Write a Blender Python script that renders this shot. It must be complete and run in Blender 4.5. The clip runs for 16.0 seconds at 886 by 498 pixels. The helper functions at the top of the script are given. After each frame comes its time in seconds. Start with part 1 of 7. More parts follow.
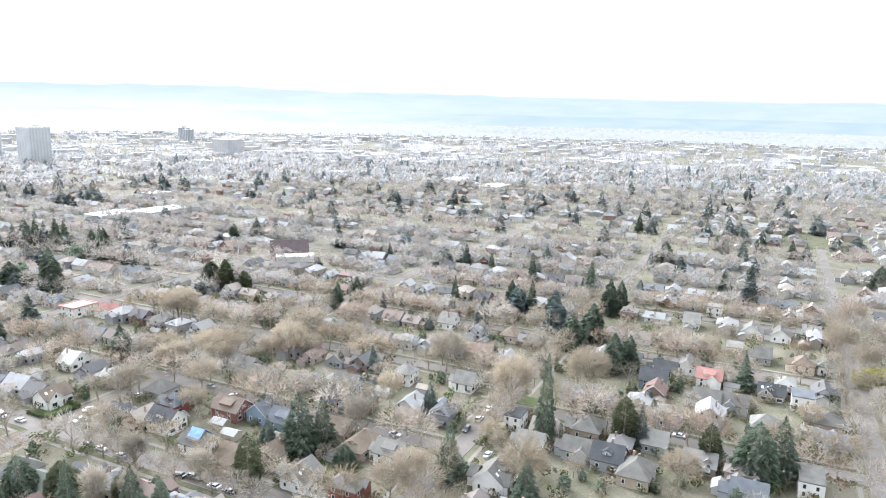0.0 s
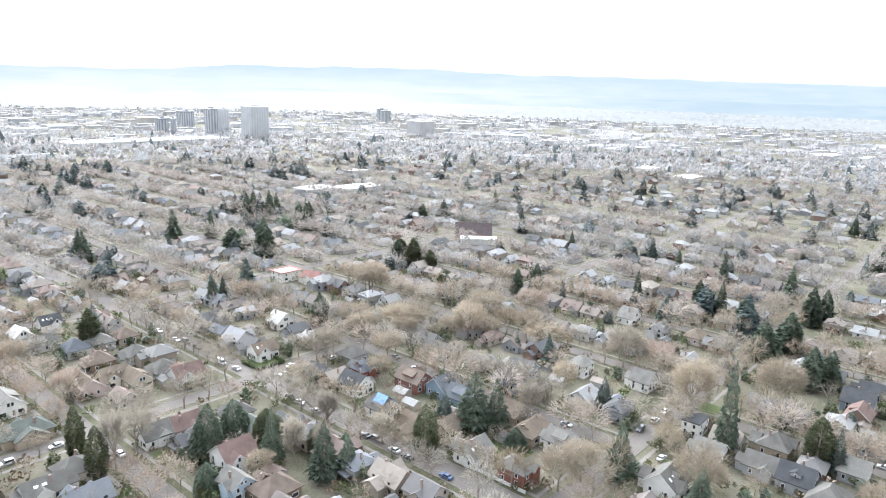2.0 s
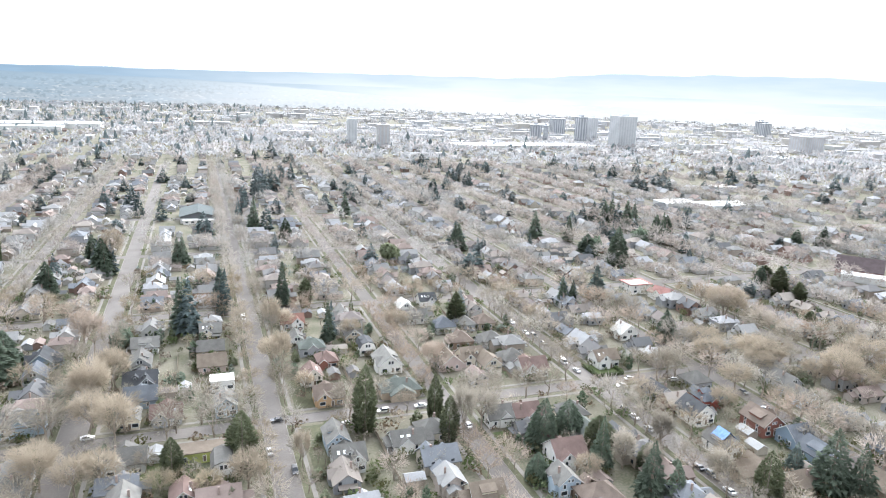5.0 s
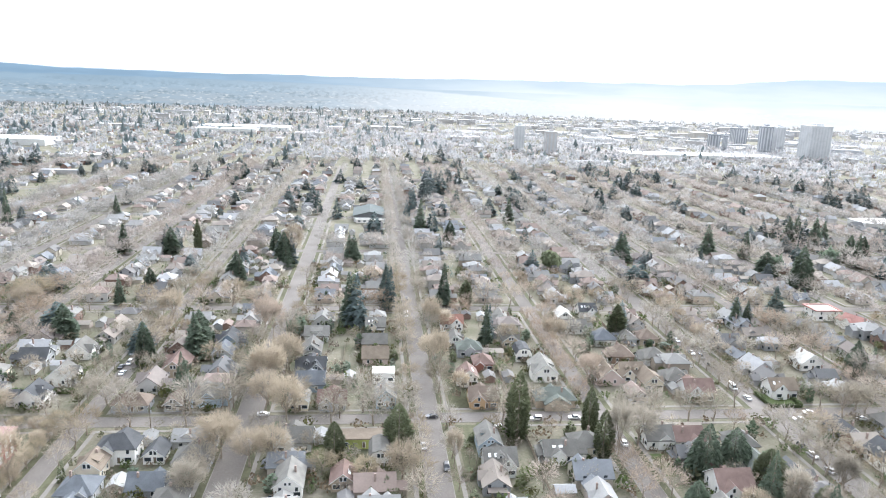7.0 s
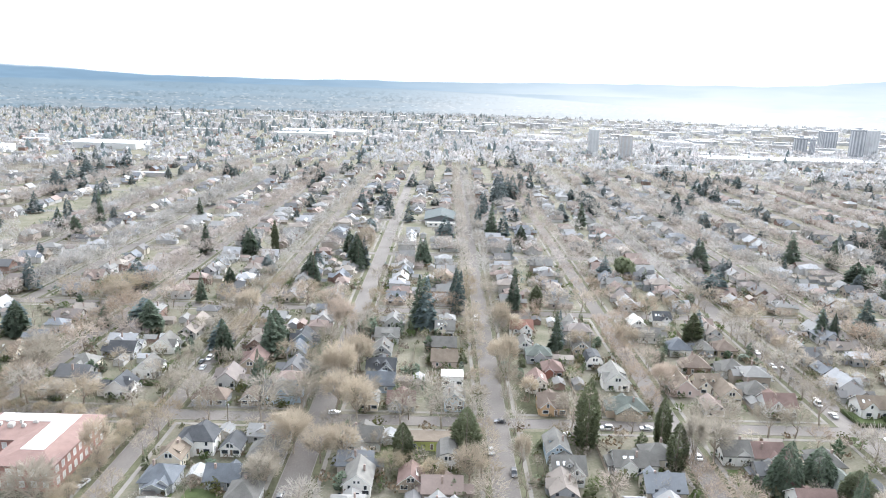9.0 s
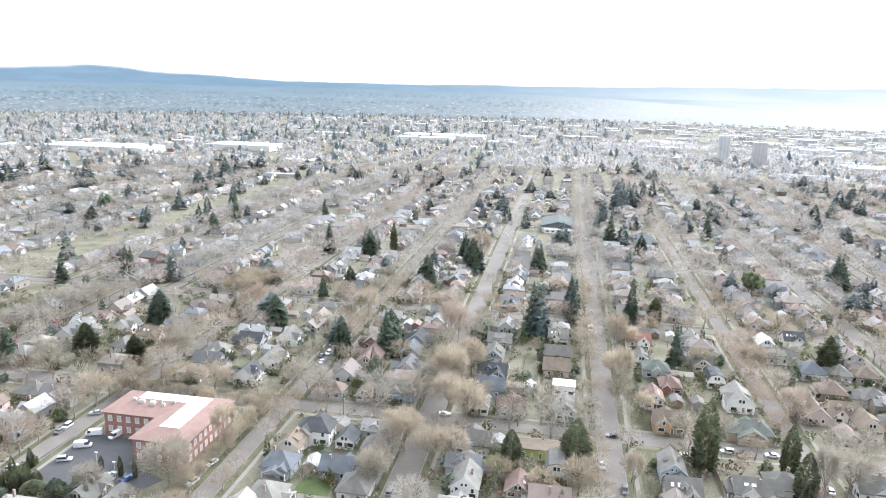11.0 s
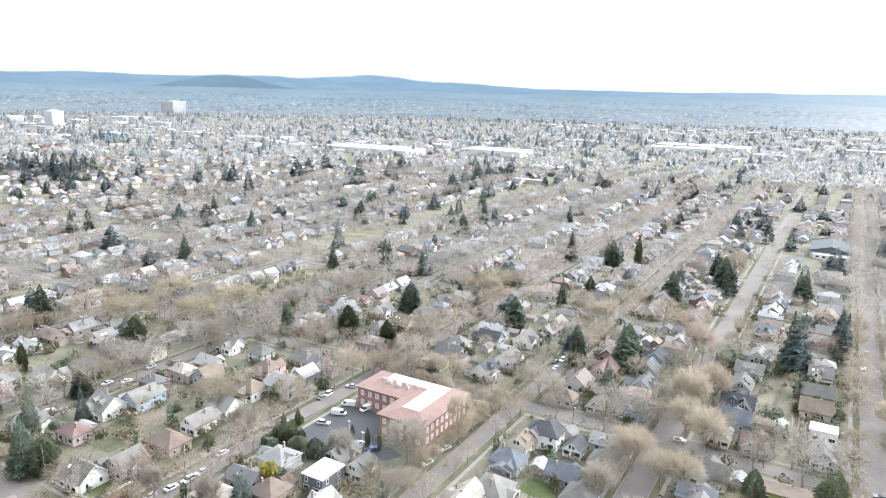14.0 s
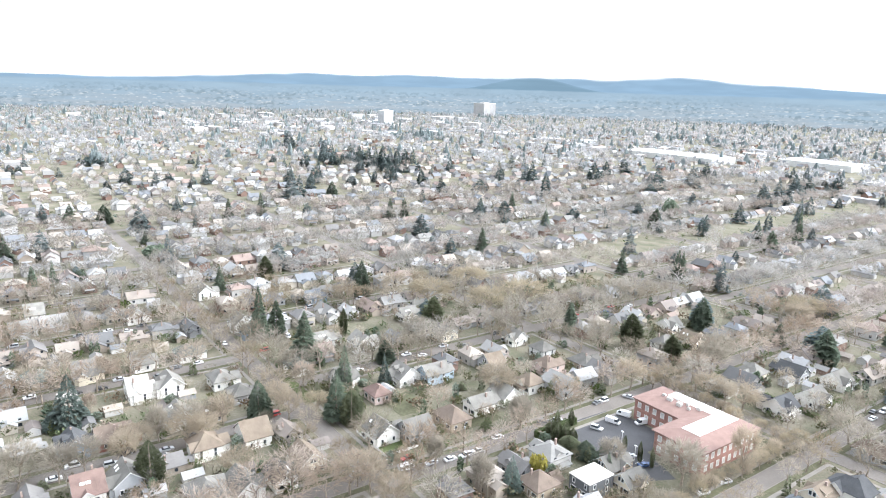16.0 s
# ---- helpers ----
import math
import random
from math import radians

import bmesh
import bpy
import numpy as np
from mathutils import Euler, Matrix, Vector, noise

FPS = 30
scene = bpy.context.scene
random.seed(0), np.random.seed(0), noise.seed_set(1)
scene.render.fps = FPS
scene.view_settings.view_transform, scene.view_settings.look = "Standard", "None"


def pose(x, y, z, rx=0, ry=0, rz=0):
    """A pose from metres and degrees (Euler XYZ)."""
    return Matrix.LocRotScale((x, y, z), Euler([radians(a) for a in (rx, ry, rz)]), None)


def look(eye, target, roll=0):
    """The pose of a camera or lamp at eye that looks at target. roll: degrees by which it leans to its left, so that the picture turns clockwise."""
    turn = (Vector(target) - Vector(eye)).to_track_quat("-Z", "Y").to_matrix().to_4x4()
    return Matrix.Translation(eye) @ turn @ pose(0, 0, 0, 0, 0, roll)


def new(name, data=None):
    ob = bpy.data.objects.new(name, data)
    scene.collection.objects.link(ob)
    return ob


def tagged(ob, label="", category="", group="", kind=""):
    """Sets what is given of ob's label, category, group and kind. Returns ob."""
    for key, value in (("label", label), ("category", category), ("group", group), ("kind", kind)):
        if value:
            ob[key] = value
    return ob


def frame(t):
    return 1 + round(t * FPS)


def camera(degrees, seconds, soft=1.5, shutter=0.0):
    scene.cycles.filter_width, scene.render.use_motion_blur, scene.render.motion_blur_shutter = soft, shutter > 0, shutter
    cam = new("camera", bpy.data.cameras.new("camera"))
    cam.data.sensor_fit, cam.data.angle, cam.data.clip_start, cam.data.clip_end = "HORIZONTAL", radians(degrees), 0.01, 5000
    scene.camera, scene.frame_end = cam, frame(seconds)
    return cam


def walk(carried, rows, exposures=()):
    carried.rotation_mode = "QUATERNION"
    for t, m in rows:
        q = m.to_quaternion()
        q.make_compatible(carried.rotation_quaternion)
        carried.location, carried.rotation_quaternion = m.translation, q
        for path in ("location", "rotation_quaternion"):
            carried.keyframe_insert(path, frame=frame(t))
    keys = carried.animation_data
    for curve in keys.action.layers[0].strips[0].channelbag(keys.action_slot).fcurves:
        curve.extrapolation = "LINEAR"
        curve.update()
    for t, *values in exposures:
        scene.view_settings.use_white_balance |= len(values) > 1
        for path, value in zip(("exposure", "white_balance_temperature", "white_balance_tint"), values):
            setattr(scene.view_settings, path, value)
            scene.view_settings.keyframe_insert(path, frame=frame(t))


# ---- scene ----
cam = camera(65.36, 16.0, soft=1.0)
# seconds, x, y, z, pitch, lean, yaw
ROWS = [
    (0.0, 0.00, -0.00, 115.00, -11.39, -1.13, -64.00),
    (0.2, -0.28, -0.03, 115.25, -12.04, -1.28, -63.23),
    (0.5, -0.72, -0.08, 115.62, -12.76, -1.24, -61.85),
    (1.0, -1.52, -0.14, 116.24, -12.90, -1.32, -58.60),
    (1.5, -2.43, -0.26, 116.83, -13.00, -1.52, -53.59),
    (2.0, -3.42, -0.47, 117.34, -13.10, -1.72, -48.70),
    (2.5, -4.31, -0.76, 117.78, -13.20, -1.84, -43.35),
    (3.0, -4.99, -1.12, 118.15, -13.26, -1.94, -37.95),
    (3.5, -5.47, -1.54, 118.47, -13.32, -2.07, -32.94),
    (4.0, -5.81, -2.00, 118.75, -13.36, -2.09, -28.18),
    (4.5, -6.05, -2.44, 118.95, -13.39, -2.07, -23.64),
    (5.0, -6.22, -2.78, 119.05, -13.39, -2.07, -19.29),
    (5.2, -6.27, -2.86, 119.05, -13.40, -2.04, -17.70),
    (7.3, -6.68, -3.03, 118.71, -13.30, -1.99, -4.29),
    (7.5, -6.70, -3.05, 118.70, -13.28, -1.96, -3.54),
    (8.0, -6.72, -3.12, 118.72, -13.22, -1.82, -2.30),
    (8.2, -6.72, -3.15, 118.74, -13.23, -1.72, -2.09),
    (10.3, -6.63, -3.59, 119.10, -13.03, -1.51, 6.81),
    (10.5, -6.62, -3.65, 119.14, -13.05, -1.44, 7.75),
    (11.0, -6.59, -3.80, 119.30, -13.04, -1.36, 10.05),
    (11.5, -6.56, -3.98, 119.46, -13.05, -1.33, 12.12),
    (12.0, -6.52, -4.24, 119.59, -12.94, -1.28, 14.53),
    (12.5, -6.48, -4.58, 119.67, -12.92, -1.20, 17.00),
    (13.0, -6.46, -4.98, 119.69, -12.91, -1.25, 20.59),
    (13.5, -6.46, -5.41, 119.71, -12.88, -1.30, 25.15),
    (14.0, -6.46, -5.84, 119.75, -12.92, -1.35, 30.38),
    (14.5, -6.42, -6.26, 119.81, -13.00, -1.47, 36.44),
    (15.0, -6.31, -6.66, 119.86, -13.09, -1.53, 42.81),
    (15.5, -6.14, -7.03, 119.90, -13.20, -1.56, 48.90),
    (16.0, -5.92, -7.40, 119.92, -13.29, -1.58, 54.67),
]
walk(cam, [(t, pose(x, y, z, 90 + pitch, lean, yaw)) for t, x, y, z, pitch, lean, yaw in ROWS],
     exposures=[(0.0, 1.89, 6210, 10), (1.0, 1.83, 6210, 10), (4.0, 1.79, 6210, 10), (8.0, 1.78, 6210, 10), (11.0, 1.82, 6210, 10), (14.0, 1.87, 6230, 10), (16.0, 1.90, 6270, 10)])

# ---- light: overcast winter sky, brightest round the veiled sun ----
SUN_TURN, SUN_HEIGHT = 26.0, 27.0  # degrees clockwise from +y, degrees above the horizon
sun_way = Vector((math.sin(radians(SUN_TURN)) * math.cos(radians(SUN_HEIGHT)), math.cos(radians(SUN_TURN)) * math.cos(radians(SUN_HEIGHT)), math.sin(radians(SUN_HEIGHT))))
world = bpy.data.worlds.new("overcast_sky")
scene.world = world
world.use_nodes = True
wn, wl = world.node_tree.nodes, world.node_tree.links
wn.clear()
w_out = wn.new("ShaderNodeOutputWorld")
w_bg = wn.new("ShaderNodeBackground")
w_bg.inputs["Strength"].default_value = 1.0
w_sky = wn.new("ShaderNodeTexSky")
w_sky.sky_type, w_sky.sun_disc = "NISHITA", False
w_sky.sun_elevation, w_sky.sun_rotation = radians(SUN_HEIGHT), radians(SUN_TURN)
w_dim = wn.new("ShaderNodeVectorMath")
w_dim.operation = "SCALE"
w_dim.inputs["Scale"].default_value = 0.10
wl.new(w_sky.outputs["Color"], w_dim.inputs[0])
w_co = wn.new("ShaderNodeTexCoord")
w_dot = wn.new("ShaderNodeVectorMath")
w_dot.operation = "DOT_PRODUCT"
w_dot.inputs[1].default_value = sun_way
wl.new(w_co.outputs["Generated"], w_dot.inputs[0])
w_glow = wn.new("ShaderNodeMapRange")  # cloud brightness round the sun
w_glow.interpolation_type = "SMOOTHSTEP"
w_glow.inputs["From Min"].default_value, w_glow.inputs["From Max"].default_value = 0.42, 0.96
w_glow.inputs["To Min"].default_value, w_glow.inputs["To Max"].default_value = 0.60, 2.6
wl.new(w_dot.outputs["Value"], w_glow.inputs["Value"])
w_map = wn.new("ShaderNodeMapping")
w_map.inputs["Scale"].default_value = (1.2, 1.2, 14.0)
wl.new(w_co.outputs["Generated"], w_map.inputs["Vector"])
w_noise = wn.new("ShaderNodeTexNoise")
w_noise.inputs["Scale"].default_value, w_noise.inputs["Detail"].default_value = 1.7, 5.0
wl.new(w_map.outputs["Vector"], w_noise.inputs["Vector"])
w_cloud = wn.new("ShaderNodeMapRange")
w_cloud.inputs["From Min"].default_value, w_cloud.inputs["From Max"].default_value = 0.40, 0.60
w_cloud.inputs["To Min"].default_value, w_cloud.inputs["To Max"].default_value = 0.62, 1.06
wl.new(w_noise.outputs["Fac"], w_cloud.inputs["Value"])
w_mul = wn.new("ShaderNodeMath")
w_mul.operation = "MULTIPLY"
wl.new(w_glow.outputs["Result"], w_mul.inputs[0])
wl.new(w_cloud.outputs["Result"], w_mul.inputs[1])
w_sep = wn.new("ShaderNodeSeparateXYZ")
wl.new(w_co.outputs["Generated"], w_sep.inputs["Vector"])
w_rise = wn.new("ShaderNodeMapRange")  # an overcast sky is dimmer at the horizon than overhead
w_rise.inputs["To Min"].default_value, w_rise.inputs["To Max"].default_value = 0.74, 1.22
wl.new(w_sep.outputs["Z"], w_rise.inputs["Value"])
w_dome = wn.new("ShaderNodeMath")
w_dome.operation = "MULTIPLY"
wl.new(w_mul.outputs["Value"], w_dome.inputs[0])
wl.new(w_rise.outputs["Result"], w_dome.inputs[1])
w_tint = wn.new("ShaderNodeVectorMath")
w_tint.operation = "SCALE"
w_tint.inputs[0].default_value = (0.94, 0.985, 1.06)
wl.new(w_dome.outputs["Value"], w_tint.inputs["Scale"])
w_mix = wn.new("ShaderNodeMix")
w_mix.data_type = "RGBA"
w_mix.inputs["Factor"].default_value = 0.9
wl.new(w_dim.outputs["Vector"], w_mix.inputs["A"])
wl.new(w_tint.outputs["Vector"], w_mix.inputs["B"])
wl.new(w_mix.outputs["Result"], w_bg.inputs["Color"])
wl.new(w_bg.outputs["Background"], w_out.inputs["Surface"])

sun = new("sun", bpy.data.lights.new("sun", "SUN"))
sun.data.energy, sun.data.angle, sun.data.color = 1.2, radians(20), (1.0, 0.95, 0.88)
sun.matrix_world = look(sun_way * 500, (0, 0, 0))

# ---- materials ----
def material(name, dark, light, scale=0.5, rough=0.85, spread=0.0, bump=0.0, island=0.0, fine=6.0, metal=0.0, coat=0.0, piece=0.0):
    """Two colours mixed by coarse and fine noise at real size; spread: brightness that differs from object to object; island: from face group to face group; piece: from tree to tree in a joined mesh, with a slight change of hue."""
    m = bpy.data.materials.new(name)
    m.use_nodes = True
    n, l = m.node_tree.nodes, m.node_tree.links
    b = n["Principled BSDF"]
    geo = n.new("ShaderNodeNewGeometry")
    big, small = n.new("ShaderNodeTexNoise"), n.new("ShaderNodeTexNoise")
    big.inputs["Scale"].default_value, small.inputs["Scale"].default_value = scale, scale * fine
    big.inputs["Detail"].default_value, small.inputs["Detail"].default_value = 3, 2
    l.new(geo.outputs["Position"], big.inputs["Vector"])
    l.new(geo.outputs["Position"], small.inputs["Vector"])
    add = n.new("ShaderNodeMath")
    add.operation = "MULTIPLY_ADD"
    add.inputs[1].default_value = 0.6
    l.new(small.outputs["Fac"], add.inputs[0])
    half = n.new("ShaderNodeMath")
    half.operation = "MULTIPLY"
    half.inputs[1].default_value = 0.9
    l.new(big.outputs["Fac"], half.inputs[0])
    l.new(half.outputs[0], add.inputs[2])
    sharp = n.new("ShaderNodeMapRange")
    sharp.inputs["From Min"].default_value, sharp.inputs["From Max"].default_value = 0.5, 1.0
    l.new(add.outputs[0], sharp.inputs["Value"])
    mix = n.new("ShaderNodeMix")
    mix.data_type = "RGBA"
    mix.inputs["A"].default_value, mix.inputs["B"].default_value = (*dark, 1), (*light, 1)
    l.new(sharp.outputs["Result"], mix.inputs["Factor"])
    colour = mix.outputs["Result"]
    for amount, source in ((spread, "object"), (island, "island")):
        if amount:
            if source == "object":
                ran = n.new("ShaderNodeObjectInfo").outputs["Random"]
            else:
                ran = geo.outputs["Random Per Island"]
            rng_ = n.new("ShaderNodeMapRange")
            rng_.inputs["To Min"].default_value, rng_.inputs["To Max"].default_value = 1 - amount, 1 + amount
            l.new(ran, rng_.inputs["Value"])
            hsv = n.new("ShaderNodeHueSaturation")
            l.new(rng_.outputs["Result"], hsv.inputs["Value"])
            l.new(colour, hsv.inputs["Color"])
            colour = hsv.outputs["Color"]
    if piece:
        own = n.new("ShaderNodeAttribute")
        own.attribute_name = "piece"
        hsv = n.new("ShaderNodeHueSaturation")
        for socket, centre, amount in (("Value", 1.0, piece), ("Saturation", 1.0, -piece * 1.2)):
            step = n.new("ShaderNodeMath")
            step.operation = "MULTIPLY_ADD"
            step.inputs[1].default_value, step.inputs[2].default_value = amount, centre
            l.new(own.outputs["Fac"], step.inputs[0])
            l.new(step.outputs[0], hsv.inputs[socket])
        l.new(colour, hsv.inputs["Color"])
        colour = hsv.outputs["Color"]
    l.new(colour, b.inputs["Base Color"])
    b.inputs["Roughness"].default_value, b.inputs["Metallic"].default_value, b.inputs["Coat Weight"].default_value = rough, metal, coat
    b.inputs["Specular IOR Level"].default_value = 0.5 if rough < 0.6 else 0.15
    if bump:
        bp = n.new("ShaderNodeBump")
        bp.inputs["Strength"].default_value, bp.inputs["Distance"].default_value = bump, 0.05
        l.new(small.outputs["Fac"], bp.inputs["Height"])
        l.new(bp.outputs["Normal"], b.inputs["Normal"])
    return m


def airy(m, share=0.5):
    """Fine twigs and needles scatter light through: part of it passes to the far side."""
    n, l = m.node_tree.nodes, m.node_tree.links
    b, out = n["Principled BSDF"], n["Material Output"]
    t, mix = n.new("ShaderNodeBsdfTranslucent"), n.new("ShaderNodeMixShader")
    l.new(b.inputs["Base Color"].links[0].from_socket, t.inputs["Color"])
    mix.inputs["Fac"].default_value = share
    l.new(b.outputs["BSDF"], mix.inputs[1])
    l.new(t.outputs["BSDF"], mix.inputs[2])
    l.new(mix.outputs["Shader"], out.inputs["Surface"])
    return m


def palette(name, colours, scale=0.3, rough=0.85, stride=1.0):
    """One material that gives each building of a joined mesh a colour of its own from a list."""
    m = material(name, (0.8, 0.8, 0.8), (1, 1, 1), scale, rough)
    n, l = m.node_tree.nodes, m.node_tree.links
    ramp = n.new("ShaderNodeValToRGB")
    ramp.color_ramp.interpolation = "CONSTANT"
    els = ramp.color_ramp.elements
    while len(els) < len(colours):
        els.new(0.5)
    for i, c in enumerate(colours):
        els[i].position = i / len(colours)
        els[i].color = (*c, 1)
    own, shuffled = n.new("ShaderNodeAttribute"), n.new("ShaderNodeMath")
    own.attribute_name = "piece"
    shuffled.operation = "MULTIPLY_ADD"
    shuffled.inputs[1].default_value, shuffled.inputs[2].default_value = 0.5 * stride, 0.5 * stride
    wrap = n.new("ShaderNodeMath")
    wrap.operation = "FRACT"
    l.new(own.outputs["Fac"], shuffled.inputs[0])
    l.new(shuffled.outputs[0], wrap.inputs[0])
    l.new(wrap.outputs[0], ramp.inputs["Fac"])
    mul = n.new("ShaderNodeMix")
    mul.data_type, mul.blend_type = "RGBA", "MULTIPLY"
    mul.inputs["Factor"].default_value = 1.0
    b = n["Principled BSDF"]
    old = b.inputs["Base Color"].links[0].from_socket
    l.new(ramp.outputs["Color"], mul.inputs["A"])
    l.new(old, mul.inputs["B"])
    l.new(mul.outputs["Result"], b.inputs["Base Color"])
    return m


def tone(c, k):
    return tuple(min(1.0, v * k) for v in c)


def plain(name, c, scale=0.5, rough=0.85, vary=0.22, **more):
    return material(name, tone(c, 1 - vary), tone(c, 1 + vary), scale, rough, **more)


M = {}
M["ground"] = material("yard_earth_and_grass", (0.085, 0.092, 0.054), (0.212, 0.188, 0.148), 0.085, 0.95, fine=14)
M["town_floor"] = plain("paved_town_ground", (0.25, 0.247, 0.243), 0.01, 0.95, 0.2, fine=9)
M["lawn"] = plain("winter_lawn", (0.1, 0.1, 0.062), 0.15, 0.95, 0.35)
M["bright_lawn"] = plain("mown_green_lawn", (0.09, 0.112, 0.048), 0.2, 0.95, 0.25)
M["asphalt"] = plain("worn_grey_asphalt", (0.168, 0.152, 0.138), 0.08, 0.9, 0.22, fine=20)
M["lot"] = plain("dark_parking_asphalt", (0.078, 0.078, 0.081), 0.1, 0.9, 0.25, fine=20)
M["concrete"] = plain("grey_pavement_concrete", (0.225, 0.207, 0.187), 0.3, 0.9, 0.15)
M["drive"] = plain("driveway_concrete", (0.30, 0.28, 0.26), 0.3, 0.9, 0.2)
M["line"] = plain("road_marking_white", (0.62, 0.62, 0.6), 2, 0.8, 0.1)
M["bark"] = plain("grey_brown_bark", (0.29, 0.245, 0.20), 1.5, 0.95, 0.3)
M["twig_tan"] = plain("tan_bare_twigs", (0.375, 0.322, 0.25), 0.4, 0.95, 0.2, spread=0.18, piece=0.24)
M["twig_grey"] = plain("grey_bare_twigs", (0.335, 0.303, 0.252), 0.4, 0.95, 0.2, spread=0.18, piece=0.24)
M["twig_pink"] = plain("reddish_bare_twigs", (0.355, 0.295, 0.242), 0.4, 0.95, 0.2, spread=0.12, piece=0.24)
M["twig_gold"] = plain("yellowish_bare_twigs", (0.36, 0.312, 0.228), 0.4, 0.95, 0.2, spread=0.12, piece=0.24)
M["twig_dark"] = plain("dark_bare_twigs", (0.245, 0.228, 0.178), 0.4, 0.95, 0.2, spread=0.12, piece=0.24)
# needle greens raised above natural foliage tone, haze lift put into the colour
M["needle"] = plain("dark_green_needles", (0.15, 0.185, 0.135), 0.6, 0.8, 0.4, spread=0.25, piece=0.28)
M["needle_blue"] = plain("blue_green_needles", (0.15, 0.187, 0.165), 0.6, 0.8, 0.35, spread=0.2, piece=0.28)
M["needle_olive"] = plain("olive_green_foliage", (0.17, 0.188, 0.115), 0.6, 0.8, 0.4, spread=0.2, piece=0.28)
M["leaf_green"] = plain("shrub_green_leaves", (0.10, 0.125, 0.06), 0.8, 0.7, 0.4, spread=0.3, piece=0.28)
M["leaf_yellow"] = plain("yellow_green_leaves", (0.30, 0.27, 0.07), 0.8, 0.7, 0.3)
ROOF = {"grey": (0.165, 0.163, 0.158), "pale": (0.25, 0.248, 0.24), "dark": (0.085, 0.09, 0.10), "brown": (0.19, 0.155, 0.135), "mauve": (0.20, 0.145, 0.135),
        "blue": (0.14, 0.155, 0.18), "tan": (0.205, 0.172, 0.143), "red": (0.36, 0.205, 0.19), "brick": (0.26, 0.15, 0.125), "green": (0.155, 0.175, 0.165), "white": (0.58, 0.58, 0.57), "light": (0.208, 0.206, 0.20)}
for k, c in ROOF.items():
    M["roof_" + k] = plain(k + "_roof_shingle", (c[0] * 0.88, c[1] * 0.855, c[2] * 0.80), 0.35, 0.9, 0.24, bump=0.3, fine=12)
WALL = {"white": (0.76, 0.74, 0.70), "cream": (0.70, 0.63, 0.51), "grey": (0.36, 0.37, 0.38), "blue": (0.22, 0.28, 0.34), "pale": (0.60, 0.60, 0.58), "tan": (0.42, 0.35, 0.27), "brick": (0.25, 0.115, 0.09),
        "green": (0.25, 0.30, 0.23), "lime": (0.36, 0.38, 0.13), "red": (0.33, 0.10, 0.08), "dark": (0.12, 0.125, 0.13), "pink": (0.56, 0.45, 0.41), "sky": (0.42, 0.50, 0.57), "orange": (0.52, 0.36, 0.22), "brown": (0.22, 0.16, 0.12)}
for k, c in WALL.items():
    M["wall_" + k] = plain(k + "_wall_siding", c, 0.4, 0.75, 0.1, bump=0.2, fine=10)
M["trim"] = plain("white_painted_trim", (0.74, 0.74, 0.72), 1.0, 0.6, 0.06)
M["brickwork"] = plain("red_brickwork", (0.31, 0.175, 0.145), 1.2, 0.9, 0.25, bump=0.3, fine=9)
M["chimney"] = plain("chimney_brick", (0.30, 0.235, 0.205), 1.5, 0.9, 0.25)
M["glass"] = plain("dark_window_glass", (0.035, 0.042, 0.05), 0.6, 0.12, 0.3)
M["blind"] = plain("pale_window_blinds", (0.50, 0.49, 0.46), 0.6, 0.4, 0.2)
M["membrane"] = plain("white_roof_membrane", (0.80, 0.80, 0.79), 0.15, 0.8, 0.06)
M["tile"] = plain("pinkish_red_roof_tile", (0.225, 0.152, 0.132), 0.35, 0.85, 0.14, bump=0.4, fine=12)
M["tarp"] = plain("blue_plastic_tarpaulin", (0.13, 0.25, 0.52), 0.8, 0.5, 0.3)
M["rubber"] = plain("black_rubber", (0.03, 0.03, 0.03), 2, 0.9)
M["rim"] = plain("grey_wheel_rim", (0.4, 0.4, 0.42), 2, 0.4, metal=0.6)
PAINT = {"white": (0.75, 0.75, 0.75), "silver": (0.45, 0.46, 0.48), "black": (0.03, 0.03, 0.035), "grey": (0.16, 0.165, 0.17), "red": (0.38, 0.05, 0.04), "blue": (0.06, 0.11, 0.24), "green": (0.07, 0.13, 0.10)}
for k, c in PAINT.items():
    M["paint_" + k] = plain(k + "_car_paint", c, 0.5, 0.35, 0.05, coat=0.5)
M["wood"] = plain("weathered_pole_wood", (0.17, 0.135, 0.105), 1.5, 0.9, 0.25)
M["fence"] = plain("weathered_fence_boards", (0.30, 0.25, 0.20), 1.5, 0.9, 0.25)
# tower window glass, its colour paled to stand for haze
M["tower_glass"] = plain("tower_bands_haze_paled", (0.44, 0.45, 0.46), 0.05, 0.3, 0.15)
M["metal"] = plain("grey_galvanised_metal", (0.33, 0.34, 0.35), 1.0, 0.5, 0.15)
M["tower"] = plain("pale_tower_concrete", (0.52, 0.525, 0.53), 0.05, 0.85, 0.1)
M["tower_dark"] = plain("grey_tower_cladding", (0.27, 0.28, 0.295), 0.05, 0.7, 0.15)
M["tower_tan"] = plain("tan_tower_brick", (0.46, 0.435, 0.42), 0.05, 0.85, 0.12)
M["far_wall"] = palette("town_house_walls", [(0.535, 0.524, 0.507), (0.422, 0.415, 0.401), (0.493, 0.451, 0.38), (0.31, 0.317, 0.324), (0.521, 0.514, 0.5), (0.352, 0.303, 0.253), (0.465, 0.408, 0.359), (0.422, 0.408, 0.38), (0.549, 0.542, 0.528), (0.239, 0.162, 0.134)])
